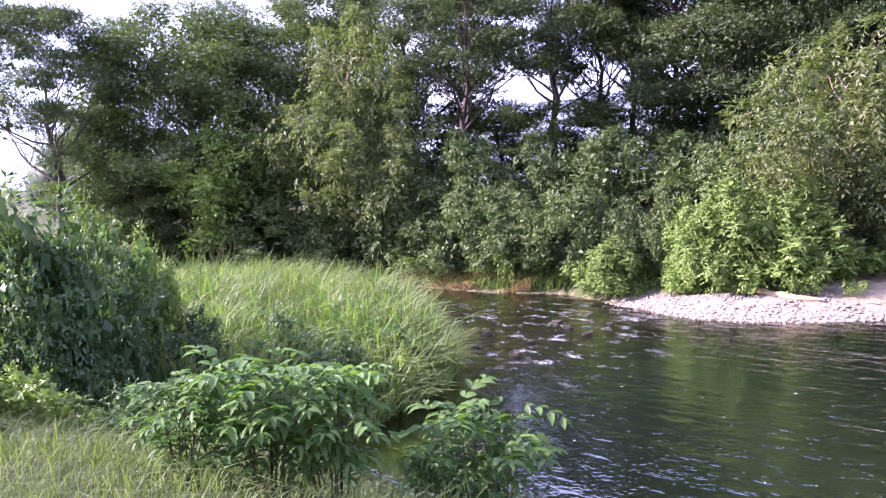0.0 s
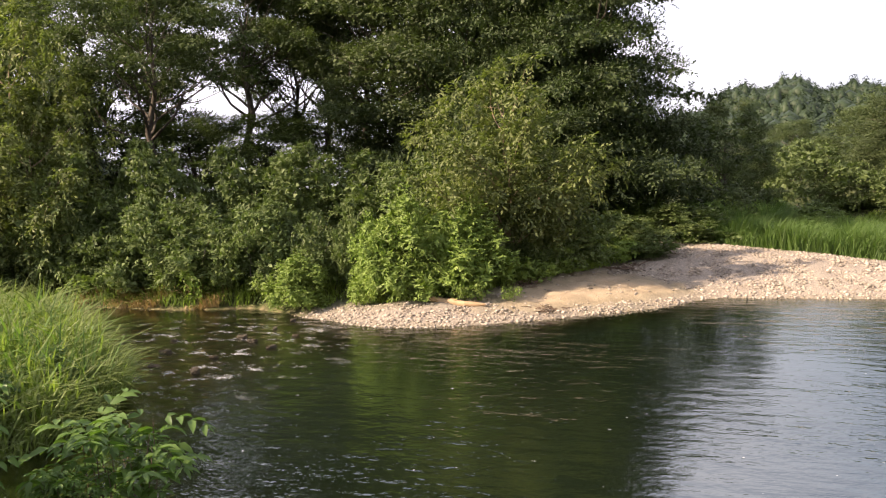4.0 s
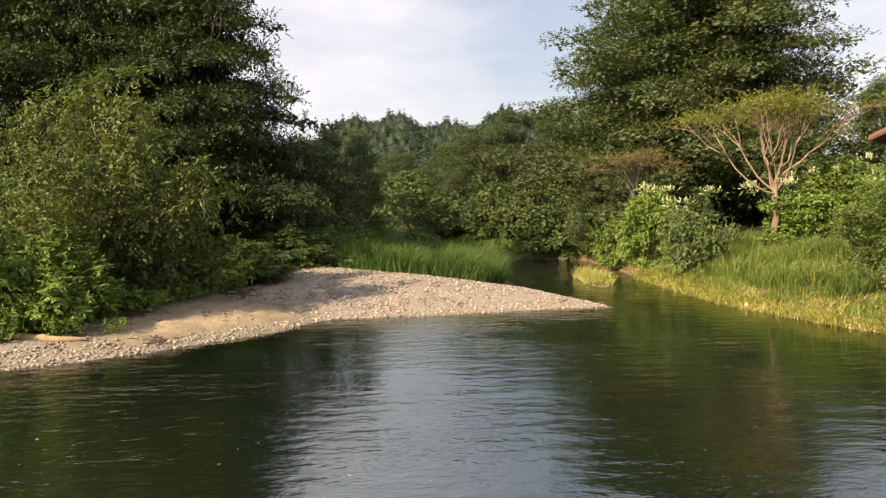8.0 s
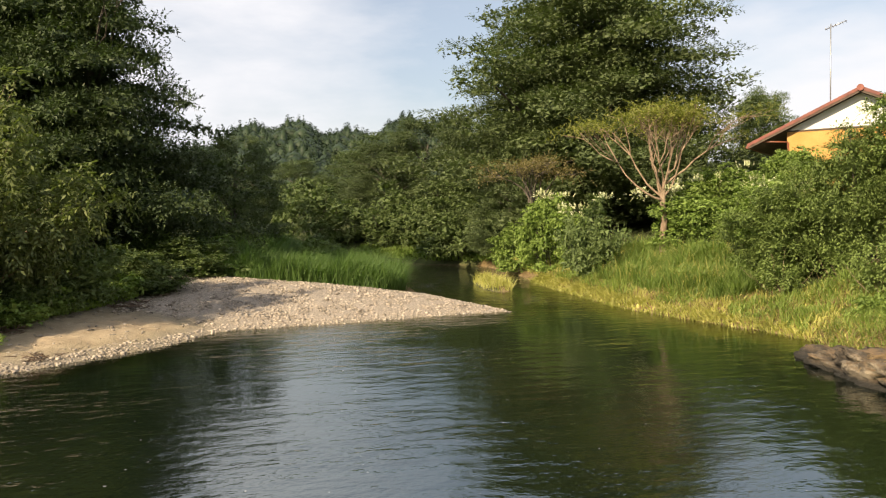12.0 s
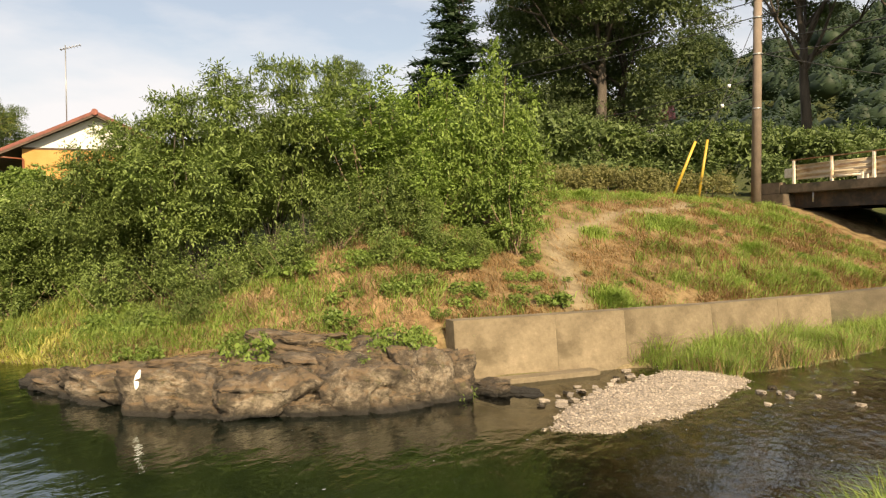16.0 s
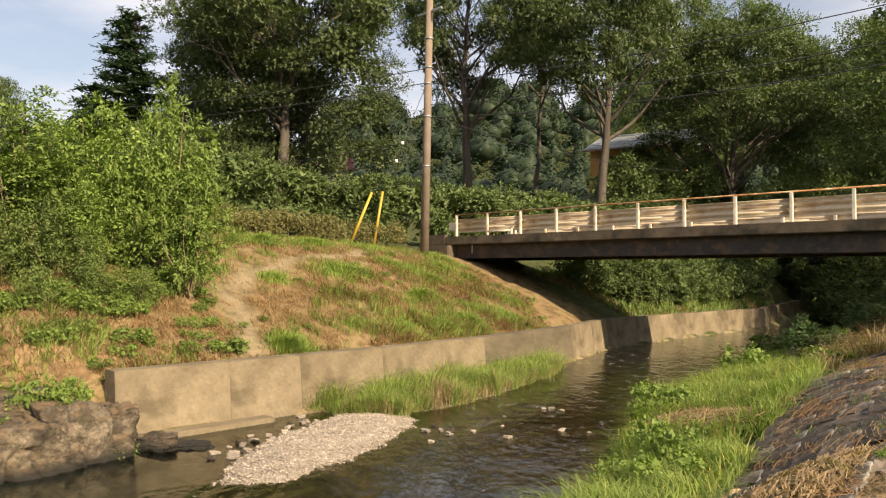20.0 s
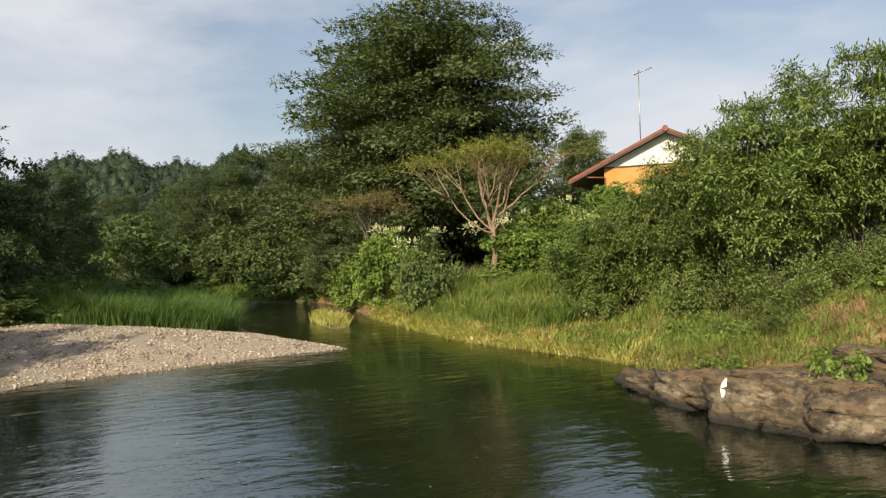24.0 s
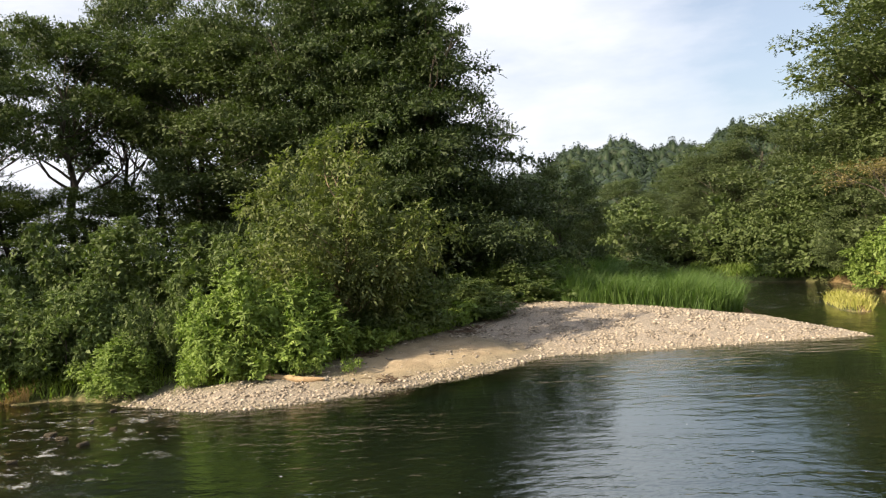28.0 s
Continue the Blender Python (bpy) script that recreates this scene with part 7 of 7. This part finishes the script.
# ---------------------------------------------------------------- flat-topped tree on the sunny bank
def silk_tree(seed, x, y, ftx, fty, fork_z, top_z, spread, leaves, mat, bark, name, label):
    rng = R(seed)
    ob = tagged(new(name), label, "tree")
    z0 = gz(ftx, fty)
    foot, fork = np.array([ftx, fty, z0 - 0.2]), np.array([x - 0.15, y + 0.3, fork_z])
    parts = [tube(limb_line(rng, foot, fork, 0.04, 6), np.linspace(0.15, 0.10, 6), 9)]
    ends = []
    for i in range(11):
        a = i * 2.39996 + rng.uniform(-0.3, 0.3)
        reach = rng.uniform(0.8, 3.4) * spread
        knee = fork + np.array([math.cos(a) * reach * 0.52, math.sin(a) * reach * 0.52, rng.uniform(0.7, 1.5)])
        base = fork - (fork - foot) * rng.uniform(-0.02, 0.2)
        parts.append(tube(limb_line(rng, base, knee, 0.14, 6), np.linspace(0.05, 0.024, 6), 6))
        for _ in range(3):
            b = a + rng.uniform(-0.6, 0.6)
            far = reach * rng.uniform(0.7, 1.1)
            end = np.array([x - 0.1 + math.cos(b) * far, y + 0.3 + math.sin(b) * far, top_z - 0.05 * far * far + rng.normal(0, 0.2)])
            ln = limb_line(rng, knee, end, 0.12, 6)
            parts.append(tube(ln, np.linspace(0.027, 0.009, 6), 5))
            ends.append(end)
            for _ in range(4):
                e2 = end + rng.normal(0, 0.5, 3) * (1, 1, 0.2)
                parts.append(tube(limb_line(rng, ln[rng.integers(2, 5)], e2, 0.1, 4), np.linspace(0.013, 0.005, 4), 4))
                ends.append(e2)
    v, f = joined(parts)
    child("trunk", mesh_from("trunk", v, f, True), bark, ob, "bare trunk and limbs")
    lobes = [(e[0], e[1], e[2], 0.45, 0.45, 0.08) for e in ends]
    pos, out = lobe_points(rng, lobes, leaves, 0.1)
    v, f = sprays(rng, pos, unit(out * (1, 1, 0.3) + rng.normal(0, 0.3, out.shape)), 0.34, 7, 0.10, 0.045, 0.25, 1.2)
    child("crown", mesh_from("crown", v, f), mat, ob, "thin flat crown")


silk_tree(81, 30.2, 9.7, 29.9, 9.9, 4.0, 6.8, 1.0, 1700, LEAF_YELLOW, BARK_PALE, "silk_tree", "flat-topped pale-limbed tree with thin yellow-green foliage")
silk_tree(85, 33.9, 17.5, 34.1, 17.3, 3.6, 5.3, 0.72, 1000, LEAF_RUSSET, BARK, "withered_tree", "small half-bare tree with thin brownish foliage")


# ---------------------------------------------------------------- hedges
def hedge(name, label, line, height, depth, leaf, n, mat, seed):
    rng = R(seed)
    ob = tagged(new(name), label, "hedge")
    lobes, wood = [], []
    for (x0, y0), (x1, y1) in zip(line, line[1:]):
        m = max(2, int(math.hypot(x1 - x0, y1 - y0) / (depth * 0.55)))
        for i in range(m):
            s = (i + 0.5) / m
            x, y = x0 + (x1 - x0) * s, y0 + (y1 - y0) * s
            z = gz(x, y)
            for k in range(3):
                lobes.append((x + rng.normal(0, depth * 0.2), y + rng.normal(0, depth * 0.2), z + height * (0.25 + 0.27 * k) * rng.uniform(0.93, 1.05), depth * 0.62, depth * 0.62, height * 0.26))
            wood.append(tube(limb_line(rng, (x, y, z - 0.1), (x, y, z + height * 0.7), 0.05, 4), np.linspace(0.04, 0.015, 4), 5))
    v, f = joined(wood)
    tagged(child("branchwork", mesh_from("branchwork", v, f, True), BARK, ob), kind="stuff")
    pos, out = lobe_points(rng, pads(rng, lobes, 4, 0.5), n // 5, 0.4)
    v, f = sprays(rng, pos, unit(out + rng.normal(0, 0.4, out.shape)), leaf * 2.2, 5, leaf, leaf * 0.55)
    pos, out = lobe_points(rng, np.asarray(lobes) * (1, 1, 1, 0.75, 0.75, 0.75), n // 8, 0.1)
    v2, f2 = leaf_tris(pos, unit(rng.normal(0, 1, pos.shape)), unit(rng.normal(0, 1, pos.shape)), np.full(len(pos), leaf * 1.7), np.full(len(pos), leaf * 1.5))
    v, f = joined([(v, f), (v2, f2)])
    tagged(child("foliage", mesh_from("foliage", v, f), mat, ob), kind="stuff")
    return ob


hedge("overgrown_hedge", "tall overgrown dark green hedge along the road behind the bridge", [(38.5, -12.5), (37.0, -18.0), (35.0, -26.0), (32.5, -33.0), (29.5, -39.5)], 3.4, 2.0, 0.19, 60000, LEAF_MID, 82)
hedge("clipped_hedge", "low clipped brownish-green row of bushes on the embankment", [(30.8, -10.5), (30.4, -13.5), (30.2, -18.0), (29.9, -22.3)], 0.95, 1.1, 0.085, 26000, LEAF_TEA, 83)

# white blossom on the creepers of the sunny bank
rng = R(84)
tops = [(30.8, 9.8, 4.2), (32.3, 8.2, 4.5), (28.4, 12.2, 3.4), (27.8, 5.8, 4.0), (32.4, 16.0, 3.7), (31.4, 11.0, 3.9)]
lobes = [(x + rng.normal(0, 0.5), y + rng.normal(0, 0.6), z + rng.normal(0, 0.15), 0.42, 0.42, 0.14) for x, y, z in tops for _ in range(3)]
pos, out = lobe_points(rng, lobes, 420, 0.2)
v, f = sprays(rng, pos, unit(out + (0, 0, 0.6)), 0.18, 6, 0.08, 0.055, 0.05, 1.0)
thing("creeper_blossom", mesh_from("creeper_blossom", v, f), BLOSSOM, "creamy white blossom on the creeper-covered shrubs", "blossom", kind="stuff")


# ---------------------------------------------------------------- houses
def gable_house(x, y, turn, wide, deep, eave, ridge, over, walls, gable, tiles, label, fine=True, verge=0.45):
    """A house with its gable to -x: walls, gable, tiled roof, gutters, window."""
    z = gz(x + 1, y)
    ob = tagged(new("house"), label, "house")
    ob.matrix_world = pose(x, y, z, 0, 0, turn)
    h = wide / 2
    split = ridge - (ridge - eave) / (h + over) * h - 0.19
    part("wall", box(0, 0.18, -h, h, -2.6, split), walls, ob, "rendered gable wall")
    part("wall", box(0.18, deep, h - 0.18, h, -2.6, eave), walls, ob)
    part("wall", box(0.18, deep, -h, -h + 0.18, -2.6, eave), walls, ob)
    part("wall", box(deep - 0.18, deep, -h + 0.18, h - 0.18, -2.6, eave), walls, ob)
    rise = (ridge - eave) / (h + over)
    bm = bmesh.new()
    lowz = split + 0.004
    half = (ridge - lowz - 0.16) / rise
    a = [bm.verts.new((0.02, s * half, lowz)) for s in (-1, 1)] + [bm.verts.new((0.02, 0, ridge - 0.16))]
    b = [bm.verts.new((0.16, q.co.y, q.co.z)) for q in a]
    bm.faces.new(a[::-1]), bm.faces.new(b)
    for i in range(3):
        j = (i + 1) % 3
        bm.faces.new((a[i], a[j], b[j], b[i]))
    part("gable", bm, gable, ob, "white gable")
    part("band", box(-0.03, 0.0, -h, h, split - 0.06, split + 0.02), WOOD_DARK, ob, "dark timber band")
    length = math.hypot(h + over, ridge - eave)
    for s in (1, -1):
        tilt = math.atan2(ridge - eave, h + over)
        roof = new("roof", None)
        roof.parent = ob
        roof.matrix_basis = Matrix.Translation((0, 0, ridge)) @ Matrix.Rotation(0 if s > 0 else math.pi, 4, "Z") @ Matrix.Rotation(-tilt, 4, "X")
        x0, x1 = (-verge, deep + verge) if s > 0 else (-deep - verge, verge)
        part("roof_board", box(x0, x1, 0.0, length, -0.10, -0.03), WOOD_DARK, roof, "dark eave boards")
        part("barge_board", box(x0 - 0.03 if s > 0 else x1, x0 if s > 0 else x1 + 0.03, 0.0, length, -0.15, -0.06), WOOD_DARK, roof, "dark barge board")
        part("verge_tile", box(x0 - 0.05 if s > 0 else x1 - 0.12, x0 + 0.12 if s > 0 else x1 + 0.05, 0.0, length, -0.06, 0.09, 0.015), tiles, roof, "row of verge tiles")
        rows = int(length / 0.28)
        cols = 12 if fine else 1
        for k in range(rows):
            bm = bmesh.new()
            step = (x1 - x0) / (cols * 3)
            prev = None
            for c in range(cols * 3 + 1):
                xx = x0 + c * step
                hz = 0.03 * abs(math.sin(c * math.pi / 3)) if fine else 0.0
                y0, y1 = k * 0.28, (k + 1) * 0.28 + 0.02
                cur = [bm.verts.new((xx, y0, hz)), bm.verts.new((xx, y1, hz + 0.035)), bm.verts.new((xx, y1, hz - 0.005)), bm.verts.new((xx, y0, hz - 0.03))]
                if prev:
                    for i in range(4):
                        j = (i + 1) % 4
                        bm.faces.new((prev[i], prev[j], cur[j], cur[i]))
                else:
                    bm.faces.new(cur)
                prev = cur
            bm.faces.new(prev[::-1])
            bmesh.ops.recalc_face_normals(bm, faces=bm.faces[:])
            part("tile_course", bm, tiles, roof)
        part("gutter", cyl((x0, length + 0.05, -0.05), (x1, length + 0.05, -0.05), 0.06), PIPE_COPPER, roof, "brown gutter")
    part("ridge_cap", cyl((-verge - 0.05, 0, ridge + 0.03), (deep + verge, 0, ridge + 0.03), 0.12), tiles, ob)
    part("ridge_end", cyl((-verge - 0.12, 0, ridge + 0.02), (-verge - 0.02, 0, ridge + 0.02), 0.15), tiles, ob, "round ridge end tile")
    return ob


home = gable_house(40.3, 4.35, 3.0, 6.2, 8.0, 2.5, 4.8, 1.7, WALL_ORANGE, WALL_WHITE, TILE_RED, "single-storey ochre house with a red tiled gable roof")
part("downpipe", cyl((-0.05, 3.05, 0.0), (-0.05, 3.05, 2.6), 0.045), PIPE_COPPER, home, "brown downpipe")
part("downpipe_arm", cyl((-0.05, 3.05, 2.6), (-0.35, 4.2, 2.68), 0.04), PIPE_COPPER, home, "brown downpipe arm")
win = new("window", None)
win.parent = home
part("window_frame", box(1.2, 3.4, 3.1, 3.16, 0.7, 1.75, 0.01), WALL_WHITE, win, "pale window frame")
part("pane", box(1.28, 2.27, 3.162, 3.172, 0.78, 1.67), GLASS_DARK, win)
part("pane", box(2.33, 3.32, 3.162, 3.172, 0.78, 1.67), GLASS_DARK, win)
bm = box(1.0, 3.6, 3.1, 3.9, 1.80, 1.84)
bmesh.ops.rotate(bm, verts=bm.verts[:], cent=(0, 3.1, 1.84), matrix=Matrix.Rotation(radians(-24), 3, "X"))
part("awning", bm, WALL_WHITE, home, "small pale awning over the window")
mast = tagged(new("roof_antenna"), "thin steel roof antenna mast with a small aerial", "antenna")
mz = gz(41.3, 4.35)
part("mast", cyl((42.3, 5.9, mz + 3.4), (42.3, 5.9, 11.95), 0.028, sides=8), STEEL, mast)
part("boom", cyl((42.3, 6.15, 11.7), (42.3, 5.2, 12.0), 0.022, sides=6), STEEL, mast)
for k in range(7):
    s = k / 6
    q = Vector((42.3, 6.1, 11.72)).lerp(Vector((42.3, 5.25, 11.98)), s)
    part("element", cyl(q - Vector((0.28, 0, 0)), q + Vector((0.28, 0, 0)), 0.012, sides=5), STEEL, mast)
gable_house(37.6, -60.6, 14, 6.0, 8.5, 2.6, 4.3, 0.8, WALL_ORANGE, WALL_WHITE, TILE_GREY, "house with a pale grey tiled roof behind the trees", False)
gable_house(61.0, -40.0, 60, 6.0, 8.0, 2.5, 4.0, 0.6, WALL_WHITE, WALL_WHITE, TILE_RED, "small white house with a dull red roof behind the hedge", False)
gable_house(69.0, 68.0, 40, 5.0, 7.0, 2.4, 3.8, 0.5, WALL_WHITE, WALL_WHITE, TILE_GREY, "pale house far up the river between trees", False)


# ---------------------------------------------------------------- far woods on the hills
def far_woods(seed, n, lo, hi, near, far, conifers):
    rng = R(seed)
    a = np.radians(rng.uniform(lo, hi, n))
    d = np.sqrt(rng.uniform(near ** 2, far ** 2, n))
    x, y = d * np.cos(a), d * np.sin(a)
    z = ground_z(x, y)
    tall = rng.uniform(5.2, 6.8, n)
    con = rng.random(n) < conifers
    tall = np.where(con, tall * 1.15, tall * 0.85)
    k = 115
    u = rng.random((n, k)) ** 0.8
    t = rng.uniform(0, 6.28, (n, k))
    rad = np.where(con[:, None], 2.3 * (1 - u) + 0.1, 3.7 * np.sqrt(np.clip(1 - (2 * u - 0.9) ** 2, 0.03, 1)))
    pos = np.stack([x[:, None] + rad * np.cos(t), y[:, None] + rad * np.sin(t), z[:, None] + tall[:, None] * (0.08 + 0.88 * u)], -1).reshape(-1, 3)
    out = np.stack([np.cos(t), np.sin(t), np.full((n, k), -0.25)], -1).reshape(-1, 3)
    alo = unit(out + rng.normal(0, 0.35, out.shape))
    nor = unit(np.array([0, 0, 1.0]) + out * 0.4 + rng.normal(0, 0.3, out.shape))
    s = np.where(con[:, None], 0.42, 0.45).repeat(k, 1).ravel() * rng.uniform(0.6, 1.2, n * k)
    v, f = leaf_tris(pos, alo, nor, s, s * 0.95)
    # a dense heart behind the leaves
    cv, cf = stone_shape(seed)
    wide = np.where(con, 1.5, 3.0)
    core = cv[None] * np.stack([wide, wide, tall * 0.42], -1)[:, None] + np.stack([x, y, z + tall * np.where(con, 0.36, 0.46)], -1)[:, None]
    cfs = (cf[None] + (np.arange(n) * len(cv))[:, None, None]).reshape(-1, 3)
    v, f = joined([(v, f), (core.reshape(-1, 3), cfs)])
    return mesh_from("far_woods", v, f)


thing("far_woods", far_woods(91, 1600, 24, 62, 92, 275, 0.4), LEAF_FAR, "wooded hillside far up the river", "woods", kind="stuff")
thing("far_woods", far_woods(92, 2200, -102, -22, 84, 225, 0.35), LEAF_FAR, "wooded hillside behind the bridge and houses", "woods", kind="stuff")
thing("far_woods", far_woods(93, 160, 94, 118, 55, 110, 0.2), LEAF_FAR, "distant trees behind the river thicket", "woods", kind="stuff")
thing("far_woods", far_woods(94, 220, -24, 32, 60, 120, 0.25), LEAF_FAR, "trees behind the house and the sunny bank", "woods", kind="stuff")

# ---------------------------------------------------------------- block revetment on the near bank
def ground_frame(x, y, heading):
    """Axes lying on the ground: along the heading, across it, and up from it."""
    e = 0.35
    nrm = Vector((gz(x - e, y) - gz(x + e, y), gz(x, y - e) - gz(x, y + e), 2 * e)).normalized()
    ax = Vector((math.cos(heading), math.sin(heading), 0))
    ax = (ax - nrm * ax.dot(nrm)).normalized()
    return ax, nrm.cross(ax), nrm


def axes_matrix(a, b, c, p):
    return Matrix(((a.x, b.x, c.x, p[0]), (a.y, b.y, c.y, p[1]), (a.z, b.z, c.z, p[2]), (0, 0, 0, 1)))


def slab_mesh(seed):
    """A rough cast block, worn and chipped."""
    rng = R(seed)
    bm = box(-0.5, 0.5, -0.5, 0.5, -0.5, 0.5)
    bmesh.ops.subdivide_edges(bm, edges=bm.edges[:], cuts=4, use_grid_fill=True)
    off = Vector(rng.uniform(0, 40, 3))
    for v in bm.verts:
        h = noise.noise(v.co * 2.2 + off) * 0.07 + noise.noise(v.co * 6 + off) * 0.06
        v.co += v.co.normalized() * h - v.co * 0.05 * v.co.length
    me = bpy.data.meshes.new("block")
    bm.to_mesh(me)
    bm.free()
    return me


revet = tagged(new("bank_revetment"), "weathered lichen-spotted concrete blocks facing the near bank", "revetment")
rng = R(95)
SLABS = [slab_mesh(500 + i) for i in range(5)]
T0, T1 = Vector((3.02, -6.1, 0)), Vector((6.95, -20.9, 0))
along = math.atan2(T1.y - T0.y, T1.x - T0.x)
ROWS_DOWN, ROWS_ALONG = 5, 28
for i in range(ROWS_ALONG):
    for j in range(ROWS_DOWN):
        s, u = (i + 0.5 + (0.25 if j % 2 else -0.25)) / ROWS_ALONG, (j + 0.5) / ROWS_DOWN
        p = T0.lerp(T1, s)
        wide = float(np.interp(s, [0, 0.35, 0.68, 1], [1.45, 1.9, 2.2, 1.9]))
        p.x += wide * u
        a, b, c = ground_frame(p.x, p.y, along + rng.normal(0, 0.03))
        m = axes_matrix(a, b, c, (p.x, p.y, gz(p.x, p.y) + 0.02 + rng.uniform(-0.012, 0.018)))
        ob = child("block", SLABS[(i * 7 + j * 3) % 5], SLAB_MAT, revet)
        ob.matrix_basis = m @ Euler(rng.normal(0, 0.025, 3)).to_matrix().to_4x4() @ Matrix.Diagonal((0.60 * rng.uniform(0.97, 1.06), wide / ROWS_DOWN * rng.uniform(1.06, 1.18), rng.uniform(0.13, 0.16), 1))
KERBS = [slab_mesh(520 + i) for i in range(3)]
kerb = tagged(new("kerb"), "tan worn concrete edging along the top of the bank", "kerb", kind="structure")
for i in range(15):
    x, y = T0.x - 0.14 + (T1.x - T0.x) * i / 17, T0.y + (T1.y - T0.y) * i / 17
    a, b, c = ground_frame(x, y, along)
    ob = child("kerb_stone", KERBS[i % 3], KERB_MAT, kerb)
    ob.matrix_basis = axes_matrix(a, b, c, (x + 0.05 * math.sin(i * 2.7), y, gz(x, y) - 0.05 - 0.02 * (i % 3))) @ Matrix.Rotation(0.05 * math.sin(i * 4.1), 4, "Z") @ Matrix.Diagonal((0.9, 0.30 - 0.008 * i, 0.2, 1))


def lying(rng, pts, length, wide, heading, spread, lift):
    """Stalks lying on the ground, roughly one way."""
    n = len(pts)
    a = heading + rng.normal(0, spread, n)
    ln = length * rng.uniform(0.4, 1.2, n)
    dx, dy = np.cos(a) * ln / 2, np.sin(a) * ln / 2
    bend = rng.normal(0, 0.12, n) * ln
    row = []
    for s, b in ((-1, 0), (0, 1), (1, 0)):
        x, y = pts[:, 0] + dx * s - np.sin(a) * bend * b, pts[:, 1] + dy * s + np.cos(a) * bend * b
        z = ground_z(x, y) + lift * rng.uniform(0.3, 1.3, n)
        ox, oy = -np.sin(a) * wide / 2, np.cos(a) * wide / 2
        row += [np.stack([x - ox, y - oy, z], -1), np.stack([x + ox, y + oy, z + wide * rng.uniform(-0.6, 0.6, n)], -1)]
    v = np.stack(row, 1).reshape(-1, 3)
    f = (np.array([(0, 1, 3, 2), (2, 3, 5, 4)])[None] + (np.arange(n) * 6)[:, None, None]).reshape(-1, 4)
    return v, f


rng = R(96)
facing = [(3.1, -6.2), (4.5, -6.4), (6.3, -12.0), (7.4, -15.5), (8.8, -20.4), (7.0, -20.8)]
v, f = joined([lying(rng, patchy(rng, points_in(rng, facing, 3600), 1.2, 0.35), 0.75, 0.006, along, 0.22, 0.10), lying(rng, points_in(rng, [(3.35, -6.7), (4.1, -6.6), (4.7, -9.4), (4.1, -9.6)], 1100), 0.7, 0.009, along + 0.15, 0.2, 0.16)])
thing("straw_litter", mesh_from("straw_litter", v, f), STRAW, "mown straw lying along the concrete blocks", "straw", kind="stuff")
v, f = lying(rng, patchy(rng, points_in(rng, facing, 6500), 0.9, 0.1), 0.7, 0.007, along + 0.1, 0.3, 0.11)
thing("straw_litter", mesh_from("straw_litter", v, f), GRASS_BROWN, "rotting brown stalks lying along the concrete blocks", "straw", kind="stuff")
v, f = lying(rng, patchy(rng, points_in(rng, top, 30000), 0.7, -0.4), 0.24, 0.007, along, 0.9, 0.02)
thing("straw_litter", mesh_from("straw_litter", v, f), STRAW, "cut straw scattered over the path", "straw", kind="stuff")
v, f = lying(rng, patchy(rng, points_in(rng, slope, 8000), 0.9, 0.2), 0.4, 0.012, 0.2, 0.5, 0.06)
thing("straw_litter", mesh_from("straw_litter", v, f), GRASS_BROWN, "mown straw lying on the embankment", "straw", kind="stuff")
v, f = lying(rng, points_in(rng, [(2.75, -6.2), (3.3, -6.2), (6.9, -20.6), (6.3, -20.6)], 2600), 0.42, 0.008, along, 0.5, 0.05)
thing("straw_litter", mesh_from("straw_litter", v, f), STRAW, "dead grass fallen over the worn edging", "straw", kind="stuff")
q = HEAP + rng.normal(0, 1, (4200, 2)) * (0.48, 0.45)
v, f = lying(rng, q, 0.45, 0.011, along, 0.9, 0.28)
thing("straw_heap", mesh_from("straw_heap", v, f), STRAW, "heap of cut brown straw on the bank above the stream", "straw", kind="stuff")
q = patchy(rng, points_in(rng, facing, 3600), 1.5, 0.4)
grass("path_grass", "thin grass tufts growing between the concrete blocks", rng, q, 0.3, 0.010, GRASS_LUSH, 1.0)
lv, lf = tube(limb_line(R(6), (4.9, -8.0, gz(4.9, -8.0) + 0.1), (5.2, -8.9, gz(5.2, -8.9) + 0.12), 0.03, 6), [0.035, 0.045, 0.045, 0.04, 0.04, 0.02], 8)
thing("wooden_stake", mesh_from("wooden_stake", lv, lf, True), WOOD_DRIFT, "tan broken wooden stake lying on the bank", "stake")
for x, y, h in ((3.1, -10.9, 0.22), (2.6, -11.3, 0.2), (2.9, -8.2, 0.2), (2.4, -8.0, 0.24), (2.75, -7.6, 0.22), (3.7, -9.0, 0.16), (9.95, -14.5, 0.75), (10.3, -15.0, 0.7), (12.4, -22.6, 0.9)):
    put("herb", x, y, h, 0.95)
